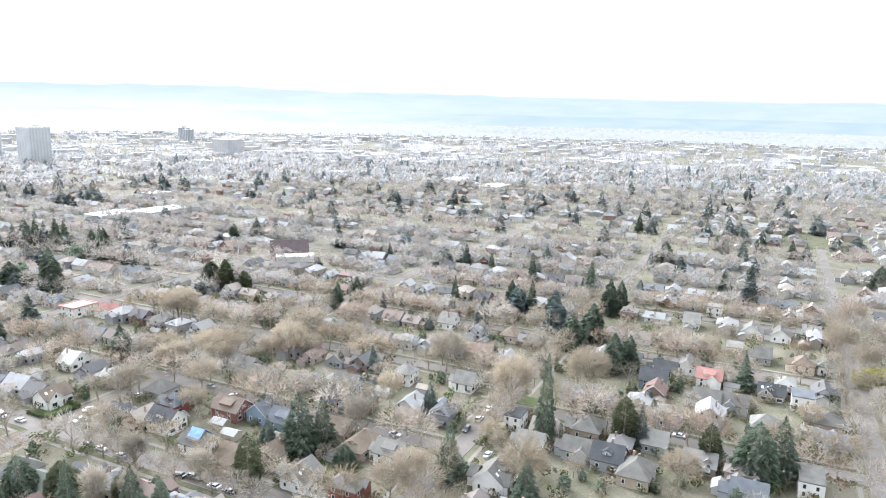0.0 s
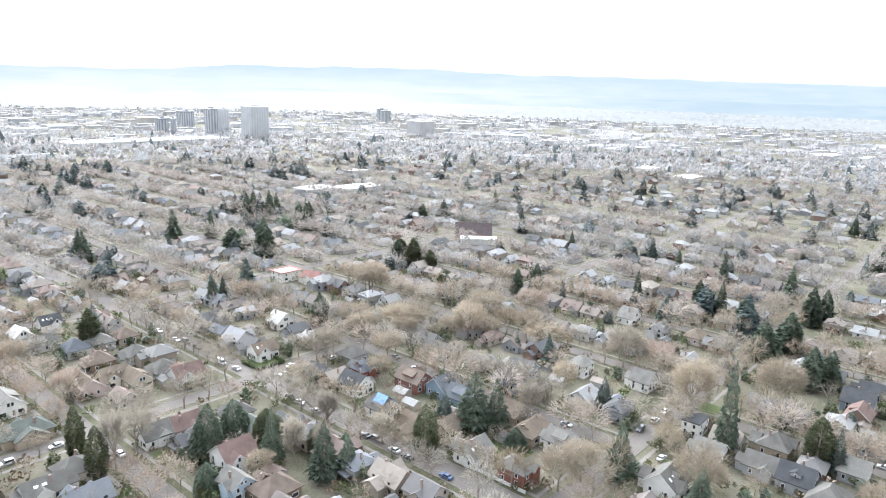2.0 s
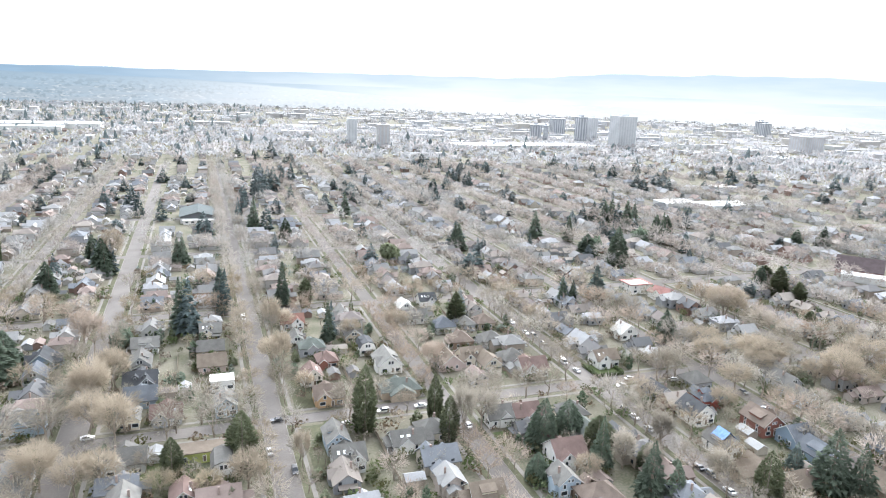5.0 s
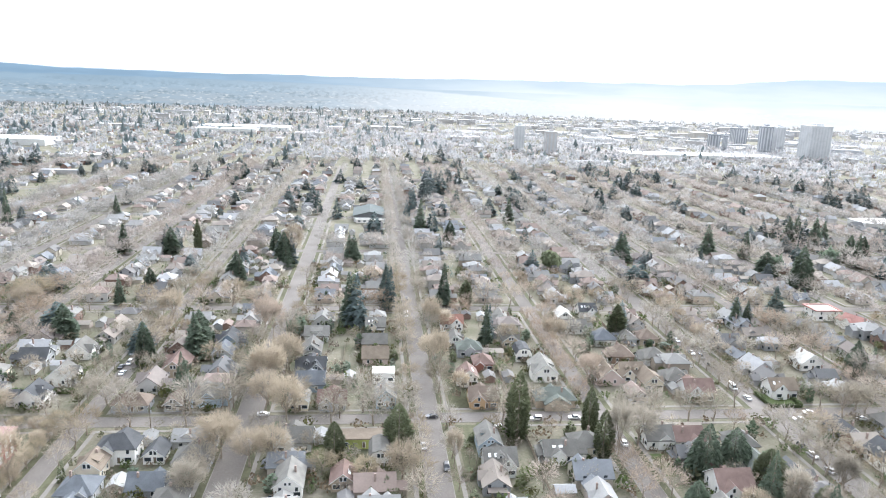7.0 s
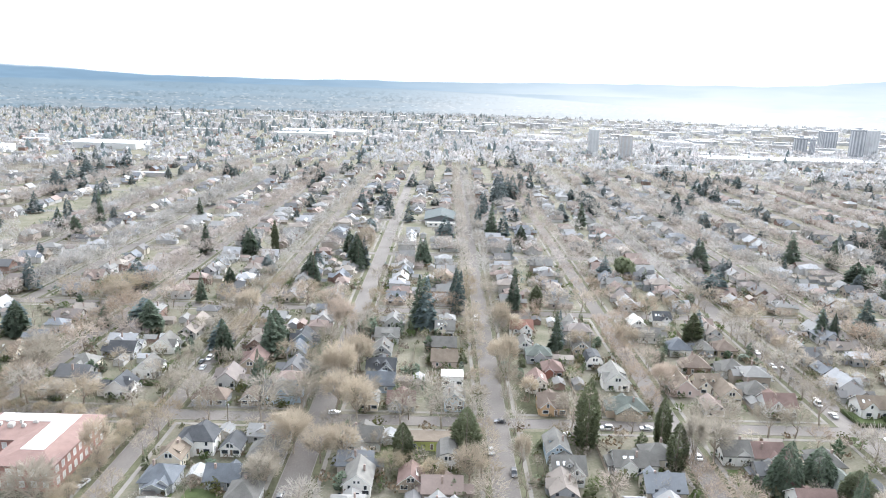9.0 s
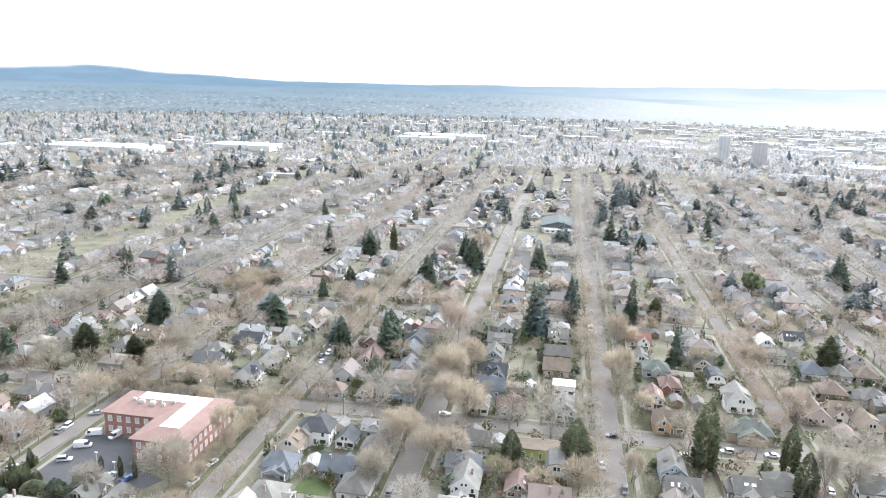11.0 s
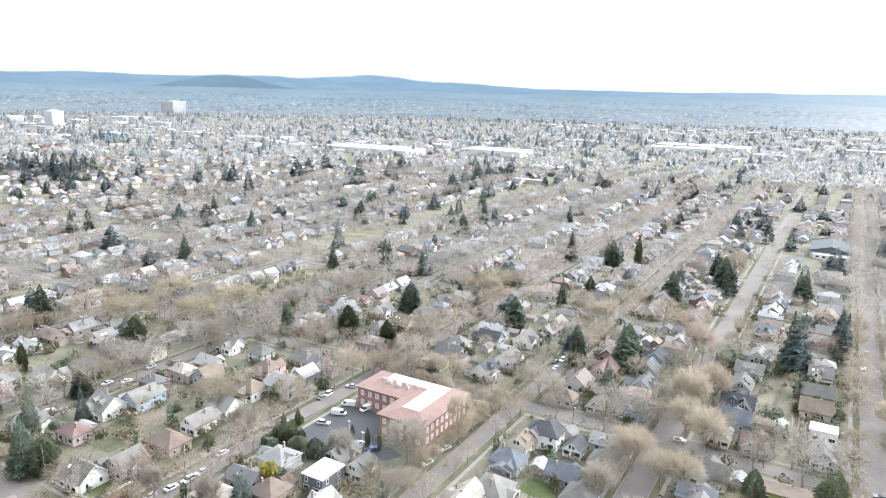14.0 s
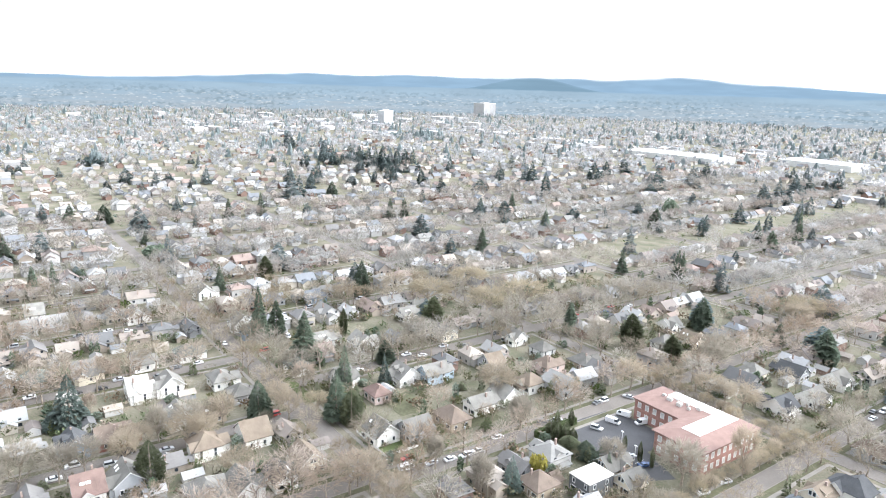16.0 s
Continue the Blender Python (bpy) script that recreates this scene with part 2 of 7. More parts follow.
# roof palette of the joined houses, lightened in place of aerial haze
M["far_roof"] = palette("town_roofs_haze_lightened", [(0.229, 0.224, 0.211), (0.36, 0.36, 0.349), (0.143, 0.143, 0.143), (0.263, 0.229, 0.2), (0.36, 0.36, 0.36), (0.217, 0.189, 0.172), (0.309, 0.304, 0.292), (0.2, 0.211, 0.224), (0.343, 0.304, 0.263), (0.178, 0.172, 0.166), (0.275, 0.217, 0.189)], stride=7.37)
M["shed_roof"] = palette("commercial_flat_roofs", [(0.78, 0.78, 0.77), (0.42, 0.42, 0.42), (0.62, 0.62, 0.61), (0.33, 0.335, 0.34), (0.52, 0.51, 0.50), (0.24, 0.24, 0.245), (0.70, 0.70, 0.69)], stride=5.31)
M["shed_wall"] = palette("commercial_walls", [(0.50, 0.50, 0.49), (0.40, 0.39, 0.38), (0.52, 0.49, 0.45), (0.60, 0.60, 0.59), (0.45, 0.43, 0.41), (0.44, 0.45, 0.46)])
# far_* woods: aerial haze put into paler, cooler base colours
M["far_tan"] = plain("woods_tan_haze_tint", (0.4, 0.39, 0.38), 0.02, 0.95, 0.16, island=0.05, piece=0.14)
# mid_* repeat the twig colours greyer, with slight haze put into them
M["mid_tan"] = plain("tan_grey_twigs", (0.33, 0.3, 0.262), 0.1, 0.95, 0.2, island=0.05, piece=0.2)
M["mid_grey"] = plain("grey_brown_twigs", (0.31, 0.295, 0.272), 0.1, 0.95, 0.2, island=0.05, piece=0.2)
M["mid_pink"] = plain("twigs_reddish_haze_tint", (0.325, 0.287, 0.258), 0.1, 0.95, 0.2, island=0.05, piece=0.2)
M["mid_dark"] = plain("twigs_dark_haze_tint", (0.25, 0.235, 0.21), 0.1, 0.95, 0.2, island=0.05, piece=0.2)
M["far_grey"] = plain("woods_grey_haze_tint", (0.38, 0.384, 0.388), 0.02, 0.95, 0.16, island=0.05, piece=0.14)
M["far_pink"] = plain("woods_reddish_haze_tint", (0.405, 0.383, 0.372), 0.02, 0.95, 0.16, island=0.05, piece=0.14)
M["far_dark"] = plain("woods_dark_haze_tint", (0.32, 0.323, 0.327), 0.02, 0.95, 0.16, island=0.05, piece=0.14)
# far evergreens carry the haze tint too, stronger in far_fir
M["far_needle"] = plain("woods_evergreen_haze_tint", (0.135, 0.17, 0.165), 0.02, 0.9, 0.25, island=0.1, piece=0.25)
M["far_fir"] = plain("outlying_evergreen_haze_tint", (0.215, 0.255, 0.255), 0.02, 0.9, 0.25, piece=0.2)
M["school_roof"] = plain("dark_brown_roof_tile", (0.09, 0.07, 0.07), 0.35, 0.85, 0.2, bump=0.3, fine=12)
M["hall_roof"] = plain("grey_green_roof_sheet", (0.105, 0.12, 0.118), 0.2, 0.97, 0.12)
M["leaf_olive"] = plain("shrub_olive_leaves", (0.125, 0.125, 0.07), 0.8, 0.7, 0.4, piece=0.28)
M["leaf_brown"] = plain("shrub_brown_twigs", (0.23, 0.185, 0.14), 0.8, 0.9, 0.3, piece=0.28)
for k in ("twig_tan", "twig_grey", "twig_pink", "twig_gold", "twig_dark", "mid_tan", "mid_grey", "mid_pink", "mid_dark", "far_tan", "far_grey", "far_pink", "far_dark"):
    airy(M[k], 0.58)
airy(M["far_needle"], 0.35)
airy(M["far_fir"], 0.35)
for k in ("needle", "needle_blue", "needle_olive", "leaf_green", "leaf_olive", "leaf_yellow"):
    airy(M[k], 0.48)


# ---- building helpers ----
class Shape:
    """Collects faces for one mesh; every face keeps a material slot."""

    def __init__(self):
        self.v, self.f, self.s = [], [], []

    def add(self, verts, faces, slot=0):
        k = len(self.v)
        self.v += [tuple(p) for p in verts]
        self.f += [tuple(i + k for i in q) for q in faces]
        self.s += [slot] * len(faces)
        return self

    def box(self, x0, x1, y0, y1, z0, z1, slot=0):
        p = [(x0, y0, z0), (x1, y0, z0), (x1, y1, z0), (x0, y1, z0), (x0, y0, z1), (x1, y0, z1), (x1, y1, z1), (x0, y1, z1)]
        return self.add(p, [(0, 3, 2, 1), (4, 5, 6, 7), (0, 1, 5, 4), (1, 2, 6, 5), (2, 3, 7, 6), (3, 0, 4, 7)], slot)

    def prism(self, outline, a0, a1, axis="y", slot=0):
        """Extrudes an outline of (across, up) along x or y, or of (x, y) along z."""
        n = len(outline)
        if axis == "y":
            ring = lambda a: [(p, a, q) for p, q in outline]
        elif axis == "x":
            ring = lambda a: [(a, p, q) for p, q in outline]
        else:
            ring = lambda a: [(p, q, a) for p, q in outline]
        faces = [tuple(range(n - 1, -1, -1)), tuple(range(n, 2 * n))] + [(i, (i + 1) % n, n + (i + 1) % n, n + i) for i in range(n)]
        return self.add(ring(a0) + ring(a1), faces, slot)

    def tube(self, a, b, ra, rb, n=5, slot=0, cap=False):
        a, b = Vector(a), Vector(b)
        w = (b - a).normalized()
        u = w.orthogonal().normalized()
        t = w.cross(u)
        ring = lambda c, r: [c + (u * math.cos(2 * math.pi * i / n) + t * math.sin(2 * math.pi * i / n)) * r for i in range(n)]
        faces = [(i, (i + 1) % n, n + (i + 1) % n, n + i) for i in range(n)]
        if cap:
            faces += [tuple(range(n - 1, -1, -1)), tuple(range(n, 2 * n))]
        return self.add(ring(a, ra) + ring(b, rb), faces, slot)

    def mesh(self, name, mats):
        me = bpy.data.meshes.new(name)
        me.from_pydata(self.v, [], self.f)
        for m in mats:
            me.materials.append(m)
        if len(mats) > 1:
            me.polygons.foreach_set("material_index", self.s)
        me.update()
        return me


def part(name, shape, mats, parent=None, label="", at=None):
    """One mesh object from a Shape or a ready mesh, under a thing or a part."""
    if isinstance(shape, Shape):
        shape = shape.mesh(name, mats if isinstance(mats, (list, tuple)) else [mats])
    ob = new(name, shape)
    if parent is not None:
        ob.parent = parent
    if at is not None:
        ob.matrix_basis = at
    if label:
        ob["label"] = label
    return ob


def thing(name, label, category, at, group="", kind=""):
    ob = new(name)
    ob.empty_display_size = 0.5
    ob.matrix_basis = at
    return tagged(ob, label, category, group, kind)


def setting(name, shape, mats, label, category):
    return tagged(part(name, shape, mats), label, category, kind="structure")


rng = np.random.default_rng(7)
tint_rng = np.random.default_rng(19)


def joined(name, pieces, mats, label, category):
    """Many placed copies of small triangle meshes as one mesh. pieces: (verts n x 3, tris m x 3, slot m, places k x 4 x 4)."""
    vs, fs, ss, own, off = [], [], [], [], 0
    for v, f, s, places in pieces:
        if len(places) == 0:
            continue
        places = np.asarray(places, dtype=float)
        h = np.c_[v, np.ones(len(v))]
        w = np.einsum("kij,nj->kni", places, h)[:, :, :3].reshape(-1, 3)
        k = len(places)
        f2 = (f[None] + (np.arange(k) * len(v))[:, None, None]).reshape(-1, 3) + off
        vs.append(w), fs.append(f2), ss.append(np.tile(s, k)), own.append(np.repeat(tint_rng.uniform(-1, 1, k), len(v)))
        off += len(w)
    v, f, s = np.concatenate(vs), np.concatenate(fs), np.concatenate(ss)
    me = bpy.data.meshes.new(name)
    me.vertices.add(len(v)), me.loops.add(len(f) * 3), me.polygons.add(len(f))
    me.vertices.foreach_set("co", v.astype(np.float32).ravel())
    me.loops.foreach_set("vertex_index", f.astype(np.int32).ravel())
    me.polygons.foreach_set("loop_start", np.arange(0, len(f) * 3, 3, dtype=np.int32))
    me.polygons.foreach_set("loop_total", np.full(len(f), 3, dtype=np.int32))
    for m in mats:
        me.materials.append(m)
    me.polygons.foreach_set("material_index", s.astype(np.int32))
    me.polygons.foreach_set("use_smooth", np.zeros(len(f), dtype=bool))
    me.update(calc_edges=True)
    me.attributes.new("piece", "FLOAT", "POINT").data.foreach_set("value", np.concatenate(own).astype(np.float32))
    return tagged(new(name, me), label, category, kind="stuff")


def arrays(shape):
    """A Shape as vertex, triangle and slot arrays."""
    tris, slots = [], []
    for q, s in zip(shape.f, shape.s):
        for i in range(1, len(q) - 1):
            tris.append((q[0], q[i], q[i + 1]))
            slots.append(s)
    return np.array(shape.v, dtype=float), np.array(tris), np.array(slots)


def place(x, y, z=0.0, turn=0.0, size=1.0, tall=None):
    c, s = math.cos(turn) * size, math.sin(turn) * size
    return np.array([[c, -s, 0, x], [s, c, 0, y], [0, 0, size if tall is None else tall, z], [0, 0, 0, 1]])


# ---- trees ----
def blade(sh, a, b, width, r, slot=0):
    """A thin tapering twig from a to b."""
    w = b - a
    side = w.cross(Vector((r.normal(), r.normal(), r.normal()))).normalized() * width
    sh.add([a - side, a + side, b], [(0, 1, 2)], slot)


def bare_tree(seed, height=11.0, spread=5.5, twigs=2000, fork=0.28, upright=0.5, limbs=7):
    """A leafless tree as two shapes: trunk with limbs, and crown of fine twigs."""
    r = np.random.default_rng(seed)
    wood, crown = Shape(), Shape()
    fz = height * fork
    base = Vector((0, 0, 0))
    lean = Vector((r.normal() * 0.25, r.normal() * 0.25, fz))
    wood.tube(base, lean, 0.026 * height, 0.02 * height, 6)
    ends = []
    for i in range(limbs):
        a = 2 * math.pi * (i + r.uniform(-0.3, 0.3)) / limbs
        reach = spread * r.uniform(0.35, 0.62)
        mid = Vector((math.cos(a) * reach, math.sin(a) * reach, fz + (height - fz) * r.uniform(0.3, 0.55)))
        if i == 0:
            mid = Vector((r.normal() * 0.4, r.normal() * 0.4, fz + (height - fz) * 0.55))
        wood.tube(lean, mid, 0.012 * height, 0.006 * height, 4)
        for j in range(4):
            b = a + r.uniform(-0.9, 0.9)
            up = fz + (height - fz) * r.uniform(0.55, 0.95)
            out = spread * r.uniform(0.5, 0.95) * math.sqrt(max(0.08, 1 - ((up - fz) / (height - fz) - 0.45) ** 2 * 2.2))
            end = Vector((math.cos(b) * out, math.sin(b) * out, up))
            wood.tube(mid, end, 0.005 * height, 0.002 * height, 3)
            ends.append((mid, end))
    c = Vector((0, 0, fz + (height - fz) * 0.52))
    rz = (height - fz) * 0.56
    lumps = [(r.uniform(0, 6.28), r.uniform(-0.6, 1), r.uniform(0.75, 1.12)) for _ in range(9)]
    for i in range(twigs):
        if i % 3 == 0:
            m, e = ends[r.integers(len(ends))]
            a = m.lerp(e, r.uniform(0.3, 1.0))
        else:
            g, h = r.uniform(0, 6.28), r.uniform(-0.75, 1)
            k = min(lumps, key=lambda q: abs((q[0] - g + 3.14) % 6.28 - 3.14) + abs(q[1] - h))[2]
            q = math.sqrt(1 - h * h) * k
            d = r.uniform(0.45, 0.92)
            a = c + Vector((math.cos(g) * q * spread * d, math.sin(g) * q * spread * d, h * rz * d * k))
        out = (a - c)
        out.z = out.z * upright + height * 0.12
        way = (out.normalized() + Vector((r.normal(), r.normal(), r.normal())) * 0.45).normalized()
        blade(crown, a, a + way * r.uniform(0.08, 0.2) * height, 0.0044 * height, r)
    return wood, crown


def conifer(seed, height=18.0, radius=3.5, fronds=420, style="fir", fine=1.0):
    """An evergreen as two shapes: trunk, and crown of drooping sprays; fine: how small the sprays are."""
    r = np.random.default_rng(seed)
    wood, crown = Shape(), Shape()
    wood.tube((0, 0, 0), (0, 0, height * 0.97), 0.018 * height, 0.02, 6)
    low = {"fir": 0.1, "cypress": 0.03, "cedar": 0.06}[style]
    sides = [r.uniform(0.72, 1.15) for _ in range(7)]
    for i in range(fronds):
        u = r.uniform(0, 1) ** 1.35
        z = height * (low + (0.985 - low) * u)
        if style == "fir":
            prof = (1 - u) ** 0.85 * (0.86 + 0.14 * math.sin(u * 46 + seed))
        elif style == "cedar":
            prof = (1 - u ** 1.7) ** 0.8
        else:
            prof = min(1, (1 - u) * 2.1) ** 0.75 * (0.75 + 0.25 * min(1, u * 6))
        a = r.uniform(0, 2 * math.pi)
        reach = radius * prof * sides[int(a / 6.2832 * 7) % 7] * r.uniform(0.7, 1.08) + 0.12
        d = Vector((math.cos(a), math.sin(a), 0))
        t = Vector((-d.y, d.x, 0))
        start = reach * (1 - fine * r.uniform(0.5, 0.85))
        drop = {"fir": -0.28, "cypress": 0.5, "cedar": -0.1}[style] * (reach - start) + r.normal() * 0.15
        wide = (0.16 + 0.22 * reach) * r.uniform(0.7, 1.2) * fine
        p0 = d * start + Vector((0, 0, z))
        p2 = d * reach + Vector((0, 0, z + drop))
        mid = p0.lerp(p2, 0.55) + Vector((0, 0, 0.12 * reach))
        crown.add([p0, mid + t * wide, p2, mid - t * wide, mid + Vector((0, 0, (-0.3 - 0.1 * reach) * fine))], [(0, 3, 2), (0, 2, 1), (1, 2, 4), (3, 4, 2)])
    crown.add([(0.12, 0, height * 0.93), (-0.1, 0.1, height * 0.93), (-0.05, -0.1, height * 0.93), (0, 0, height * 1.01)], [(0, 1, 3), (1, 2, 3), (2, 0, 3)])
    return wood, crown


def leafy(seed, height=5.0, radius=2.5, leaves=320, low=0.1):
    """A rounded evergreen shrub or tree of small leaf clumps."""
    r = np.random.default_rng(seed)
    wood, crown = Shape(), Shape()
    wood.tube((0, 0, 0), (0, 0, height * 0.6), 0.03 * height, 0.015 * height, 5)
    lumps = [(Vector((r.normal() * 0.35 * radius, r.normal() * 0.35 * radius, height * r.uniform(0.35, 0.68))), r.uniform(0.5, 0.8)) for _ in range(6)]
    for i in range(leaves):
        c, k = lumps[i % 6]
        g = Vector((r.normal(), r.normal(), r.normal() * 0.9)).normalized()
        p = c + Vector((g.x * radius * k, g.y * radius * k, g.z * height * 0.4 * k)) * r.uniform(0.8, 1.05)
        p.z = max(p.z, 0.05 * height)
        u = g.orthogonal().normalized() + Vector((r.normal(), r.normal(), r.normal())) * 0.4
        t = g.cross(u).normalized()
        s = radius * r.uniform(0.12, 0.24)
        crown.add([p - u * s, p + t * s * 0.8, p + u * s, p - t * s * 0.8 + g * s * 0.4], [(0, 1, 2), (0, 2, 3)])
    return wood, crown


TREES, FINE = {}, {}


def tree_kind(key, maker, mat, label, category, **sizes):
    wood, crown = maker(**sizes)
    if maker is conifer:  # the nearest stand in finer needles
        sizes.update(fronds=int(sizes["fronds"] * 2.6), fine=0.5)
        near_wood, near_crown = maker(**sizes)
        FINE[key] = near_crown.mesh("crown", [M[mat]])
    TREES[key] = (wood.mesh("trunk", [M["bark"]]), crown.mesh("crown", [M[mat]]), label, category, wood, crown)


for k in range(4):
    tree_kind("tan%d" % k, bare_tree, "twig_tan", "leafless broad street tree with tan twigs", "tree", seed=10 + k, height=11 + k * 0.6, spread=5.8 + 0.3 * k, twigs=2400)
    tree_kind("grey%d" % k, bare_tree, "twig_grey", "leafless grey-brown tree with spreading limbs", "tree", seed=20 + k, height=12 + k * 0.5, spread=6.0, twigs=2200)
for k in range(2):
    tree_kind("pink%d" % k, bare_tree, "twig_pink", "leafless dense tree with reddish twigs", "tree", seed=30 + k, height=10.5, spread=5.4, twigs=2600)
    tree_kind("gold%d" % k, bare_tree, "twig_gold", "leafless tree with golden weeping twigs", "tree", seed=40 + k, height=9, spread=4.2, upright=0.2)
    tree_kind("birch%d" % k, bare_tree, "twig_grey", "slender upright leafless birch", "tree", seed=50 + k, height=13, spread=3.4, upright=1.6, fork=0.2)
    tree_kind("dark%d" % k, bare_tree, "twig_dark", "small dark leafless garden tree", "tree", seed=60 + k, height=6.5, spread=3.4, twigs=900)
    tree_kind("great%d" % k, bare_tree, "twig_tan", "very large leafless tree with fine spreading crown", "tree", seed=65 + k, height=20, spread=12, twigs=5200, limbs=11, fork=0.2)
for k in range(3):
    tree_kind("fir%d" % k, conifer, "needle", "tall dark green fir", "tree", seed=70 + k, height=20, radius=4.4, fronds=520)
    tree_kind("blue%d" % k, conifer, "needle_blue", "blue-green spruce with drooping boughs", "tree", seed=76 + k, height=16, radius=4.0, fronds=460)
    tree_kind("cone%d" % k, conifer, "needle_olive", "dense narrow olive-green conifer", "tree", seed=80 + k, height=16, radius=3.4, fronds=620, style="cypress")
    tree_kind("cedar%d" % k, conifer, "needle", "broad dark evergreen cedar", "tree", seed=86 + k, height=12, radius=4.6, fronds=520, style="cedar")
    tree_kind("shrub%d" % k, leafy, "leaf_green", "rounded green garden shrub", "shrub", seed=90 + k, height=3.0, radius=1.8, leaves=150)
tree_kind("round0", leafy, "needle", "dark rounded evergreen holly", "tree", seed=95, height=8, radius=4.2, leaves=420)
tree_kind("olive0", leafy, "needle_olive", "rounded olive-green evergreen tree", "tree", seed=96, height=7, radius=4.0, leaves=420)
tree_kind("yellow0", leafy, "leaf_yellow", "rounded yellow-green leafy garden tree", "tree", seed=97, height=8, radius=4.0, leaves=420)
TAKEN = []  # places of trees set by hand
SPOTS = []  # places of houses: x, y, half width, half depth


def tree(key, x, y, height=None, wide=None, turn=None):
    wood, crown, label, category, w, c = TREES[key]
    full = max(p[2] for p in c.v)
    s = 1.0 if height is None else height / full
    sx = s if wide is None else wide / (max(p[0] for p in c.v) - min(p[0] for p in c.v))
    turn = rng.uniform(0, 6.28) if turn is None else turn
    t = thing("shrub" if category == "shrub" else "tree", label, category, pose(x, y, 0.1, 0, 0, math.degrees(turn)), "shrubs" if category == "shrub" else "trees of the neighbourhood")
    t.scale = (sx, sx, s)
    part("trunk", wood, [], t)
    part("crown", FINE.get(key, crown) if math.hypot(x, y) < 275 else crown, [], t)
    TAKEN.append((x, y))
    return t


# ---- houses ----
def window_mesh(w, h, pane="glass"):
    """A proud frame with the pane set back in it, one piece."""
    s = Shape()
    f = 0.15
    o = [(-w / 2, 0), (w / 2, 0), (w / 2, h), (-w / 2, h)]
    i = [(-w / 2 + f, f), (w / 2 - f, f), (w / 2 - f, h - f), (-w / 2 + f, h - f)]
    v = [(p, 0.03, q) for p, q in o] + [(p, -0.08, q) for p, q in o] + [(p, -0.08, q) for p, q in i] + [(p, -0.02, q) for p, q in i]
    s.add(v, [(r + k, r + (k + 1) % 4, r + 4 + (k + 1) % 4, r + 4 + k) for r in (0, 4, 8) for k in range(4)])
    s.add([], [], 0)
    s.f.append((12, 13, 14, 15))
    s.s.append(1)
    return s.mesh("window", [M["trim"], M[pane]])


WINDOWS = {"tall": window_mesh(1.15, 1.65), "wide": window_mesh(2.3, 1.6), "small": window_mesh(0.9, 1.1), "pale": window_mesh(1.6, 2.2, "blind")}
_door = Shape()
_door.box(-0.55, 0.55, -0.06, 0.03, 0, 2.15).box(-0.42, 0.42, -0.09, -0.05, 0.08, 2.02, 1)
DOOR = _door.mesh("door", [M["trim"], M["wood"]])


def gable_roof(sh, w, d, z, rise, over=0.6, thick=0.26, slot=0, edge=None):
    """A pitched slab; the ridge runs along y."""
    k = rise / (w / 2)
    x = w / 2 + over
    z0 = z - over * k
    for a in (-1, 1):
        side = [(a * x, z0), (0, z + rise), (0, z + rise + thick), (a * x, z0 + thick)]
        sh.prism(side[::a], -d / 2 - over, d / 2 + over, "y", slot)
        if edge is not None:
            sh.s[-6:-4] = [edge, edge]


def hip_roof(sh, w, d, z, rise, over=0.55, thick=0.2, slot=0):
    x, y = w / 2 + over, d / 2 + over
    r = min(x, y) * 0.98
    a = [(-x, -y, z), (x, -y, z), (x, y, z), (-x, y, z)]
    b = [(p, q, h + thick) for p, q, h in a]
    if y >= x:
        top = [(0, -y + r, z + rise + thick), (0, y - r, z + rise + thick)]
        faces = [(4, 5, 8), (5, 6, 9, 8), (6, 7, 9), (7, 4, 8, 9)]
    else:
        top = [(-x + r, 0, z + rise + thick), (x - r, 0, z + rise + thick)]
        faces = [(4, 5, 9, 8), (5, 6, 9), (6, 7, 8, 9), (7, 4, 8)]
    sh.add(a + b + top, [(3, 2, 1, 0), (0, 1, 5, 4), (1, 2, 6, 5), (2, 3, 7, 6), (3, 0, 4, 7)] + faces, slot)


def side_gable(walls, top, reach, gy, gw, h, gr, side):
    """A wing under a gable of its own that stands out of the side of a house."""
    a, b = sorted((side * reach, side * 0.3))
    walls.prism([(gy - gw / 2, -0.4), (gy + gw / 2, -0.4), (gy + gw / 2, h), (gy, h + gr), (gy - gw / 2, h)], a, b, "x")
    k = Shape()
    gable_roof(k, gw, b - a, h, gr, 0.4, 0.22, edge=1)
    top.add([(q + (a + b) / 2, gy - p, z) for p, q, z in k.v], k.f)
    top.s[-len(k.s):] = k.s


STYLE = {"gable": "gabled", "cross": "cross-gabled", "hip": "hip-roofed", "flat": "flat-roofed", "dutch": "gambrel-roofed"}
WORD = {"white": "white", "cream": "cream", "grey": "grey", "blue": "blue", "pale": "pale grey", "tan": "tan", "brick": "red-brick", "green": "sage green", "lime": "lime green", "red": "dark red", "dark": "charcoal",
        "pink": "pale pink", "sky": "light blue", "orange": "ochre", "brown": "brown"}
ROOFWORD = {"grey": "grey", "pale": "pale grey", "dark": "dark", "brown": "brown", "mauve": "purple-brown", "blue": "blue-grey", "tan": "tan", "red": "bright red", "brick": "brick-red", "green": "grey-green", "white": "white", "light": "light grey"}


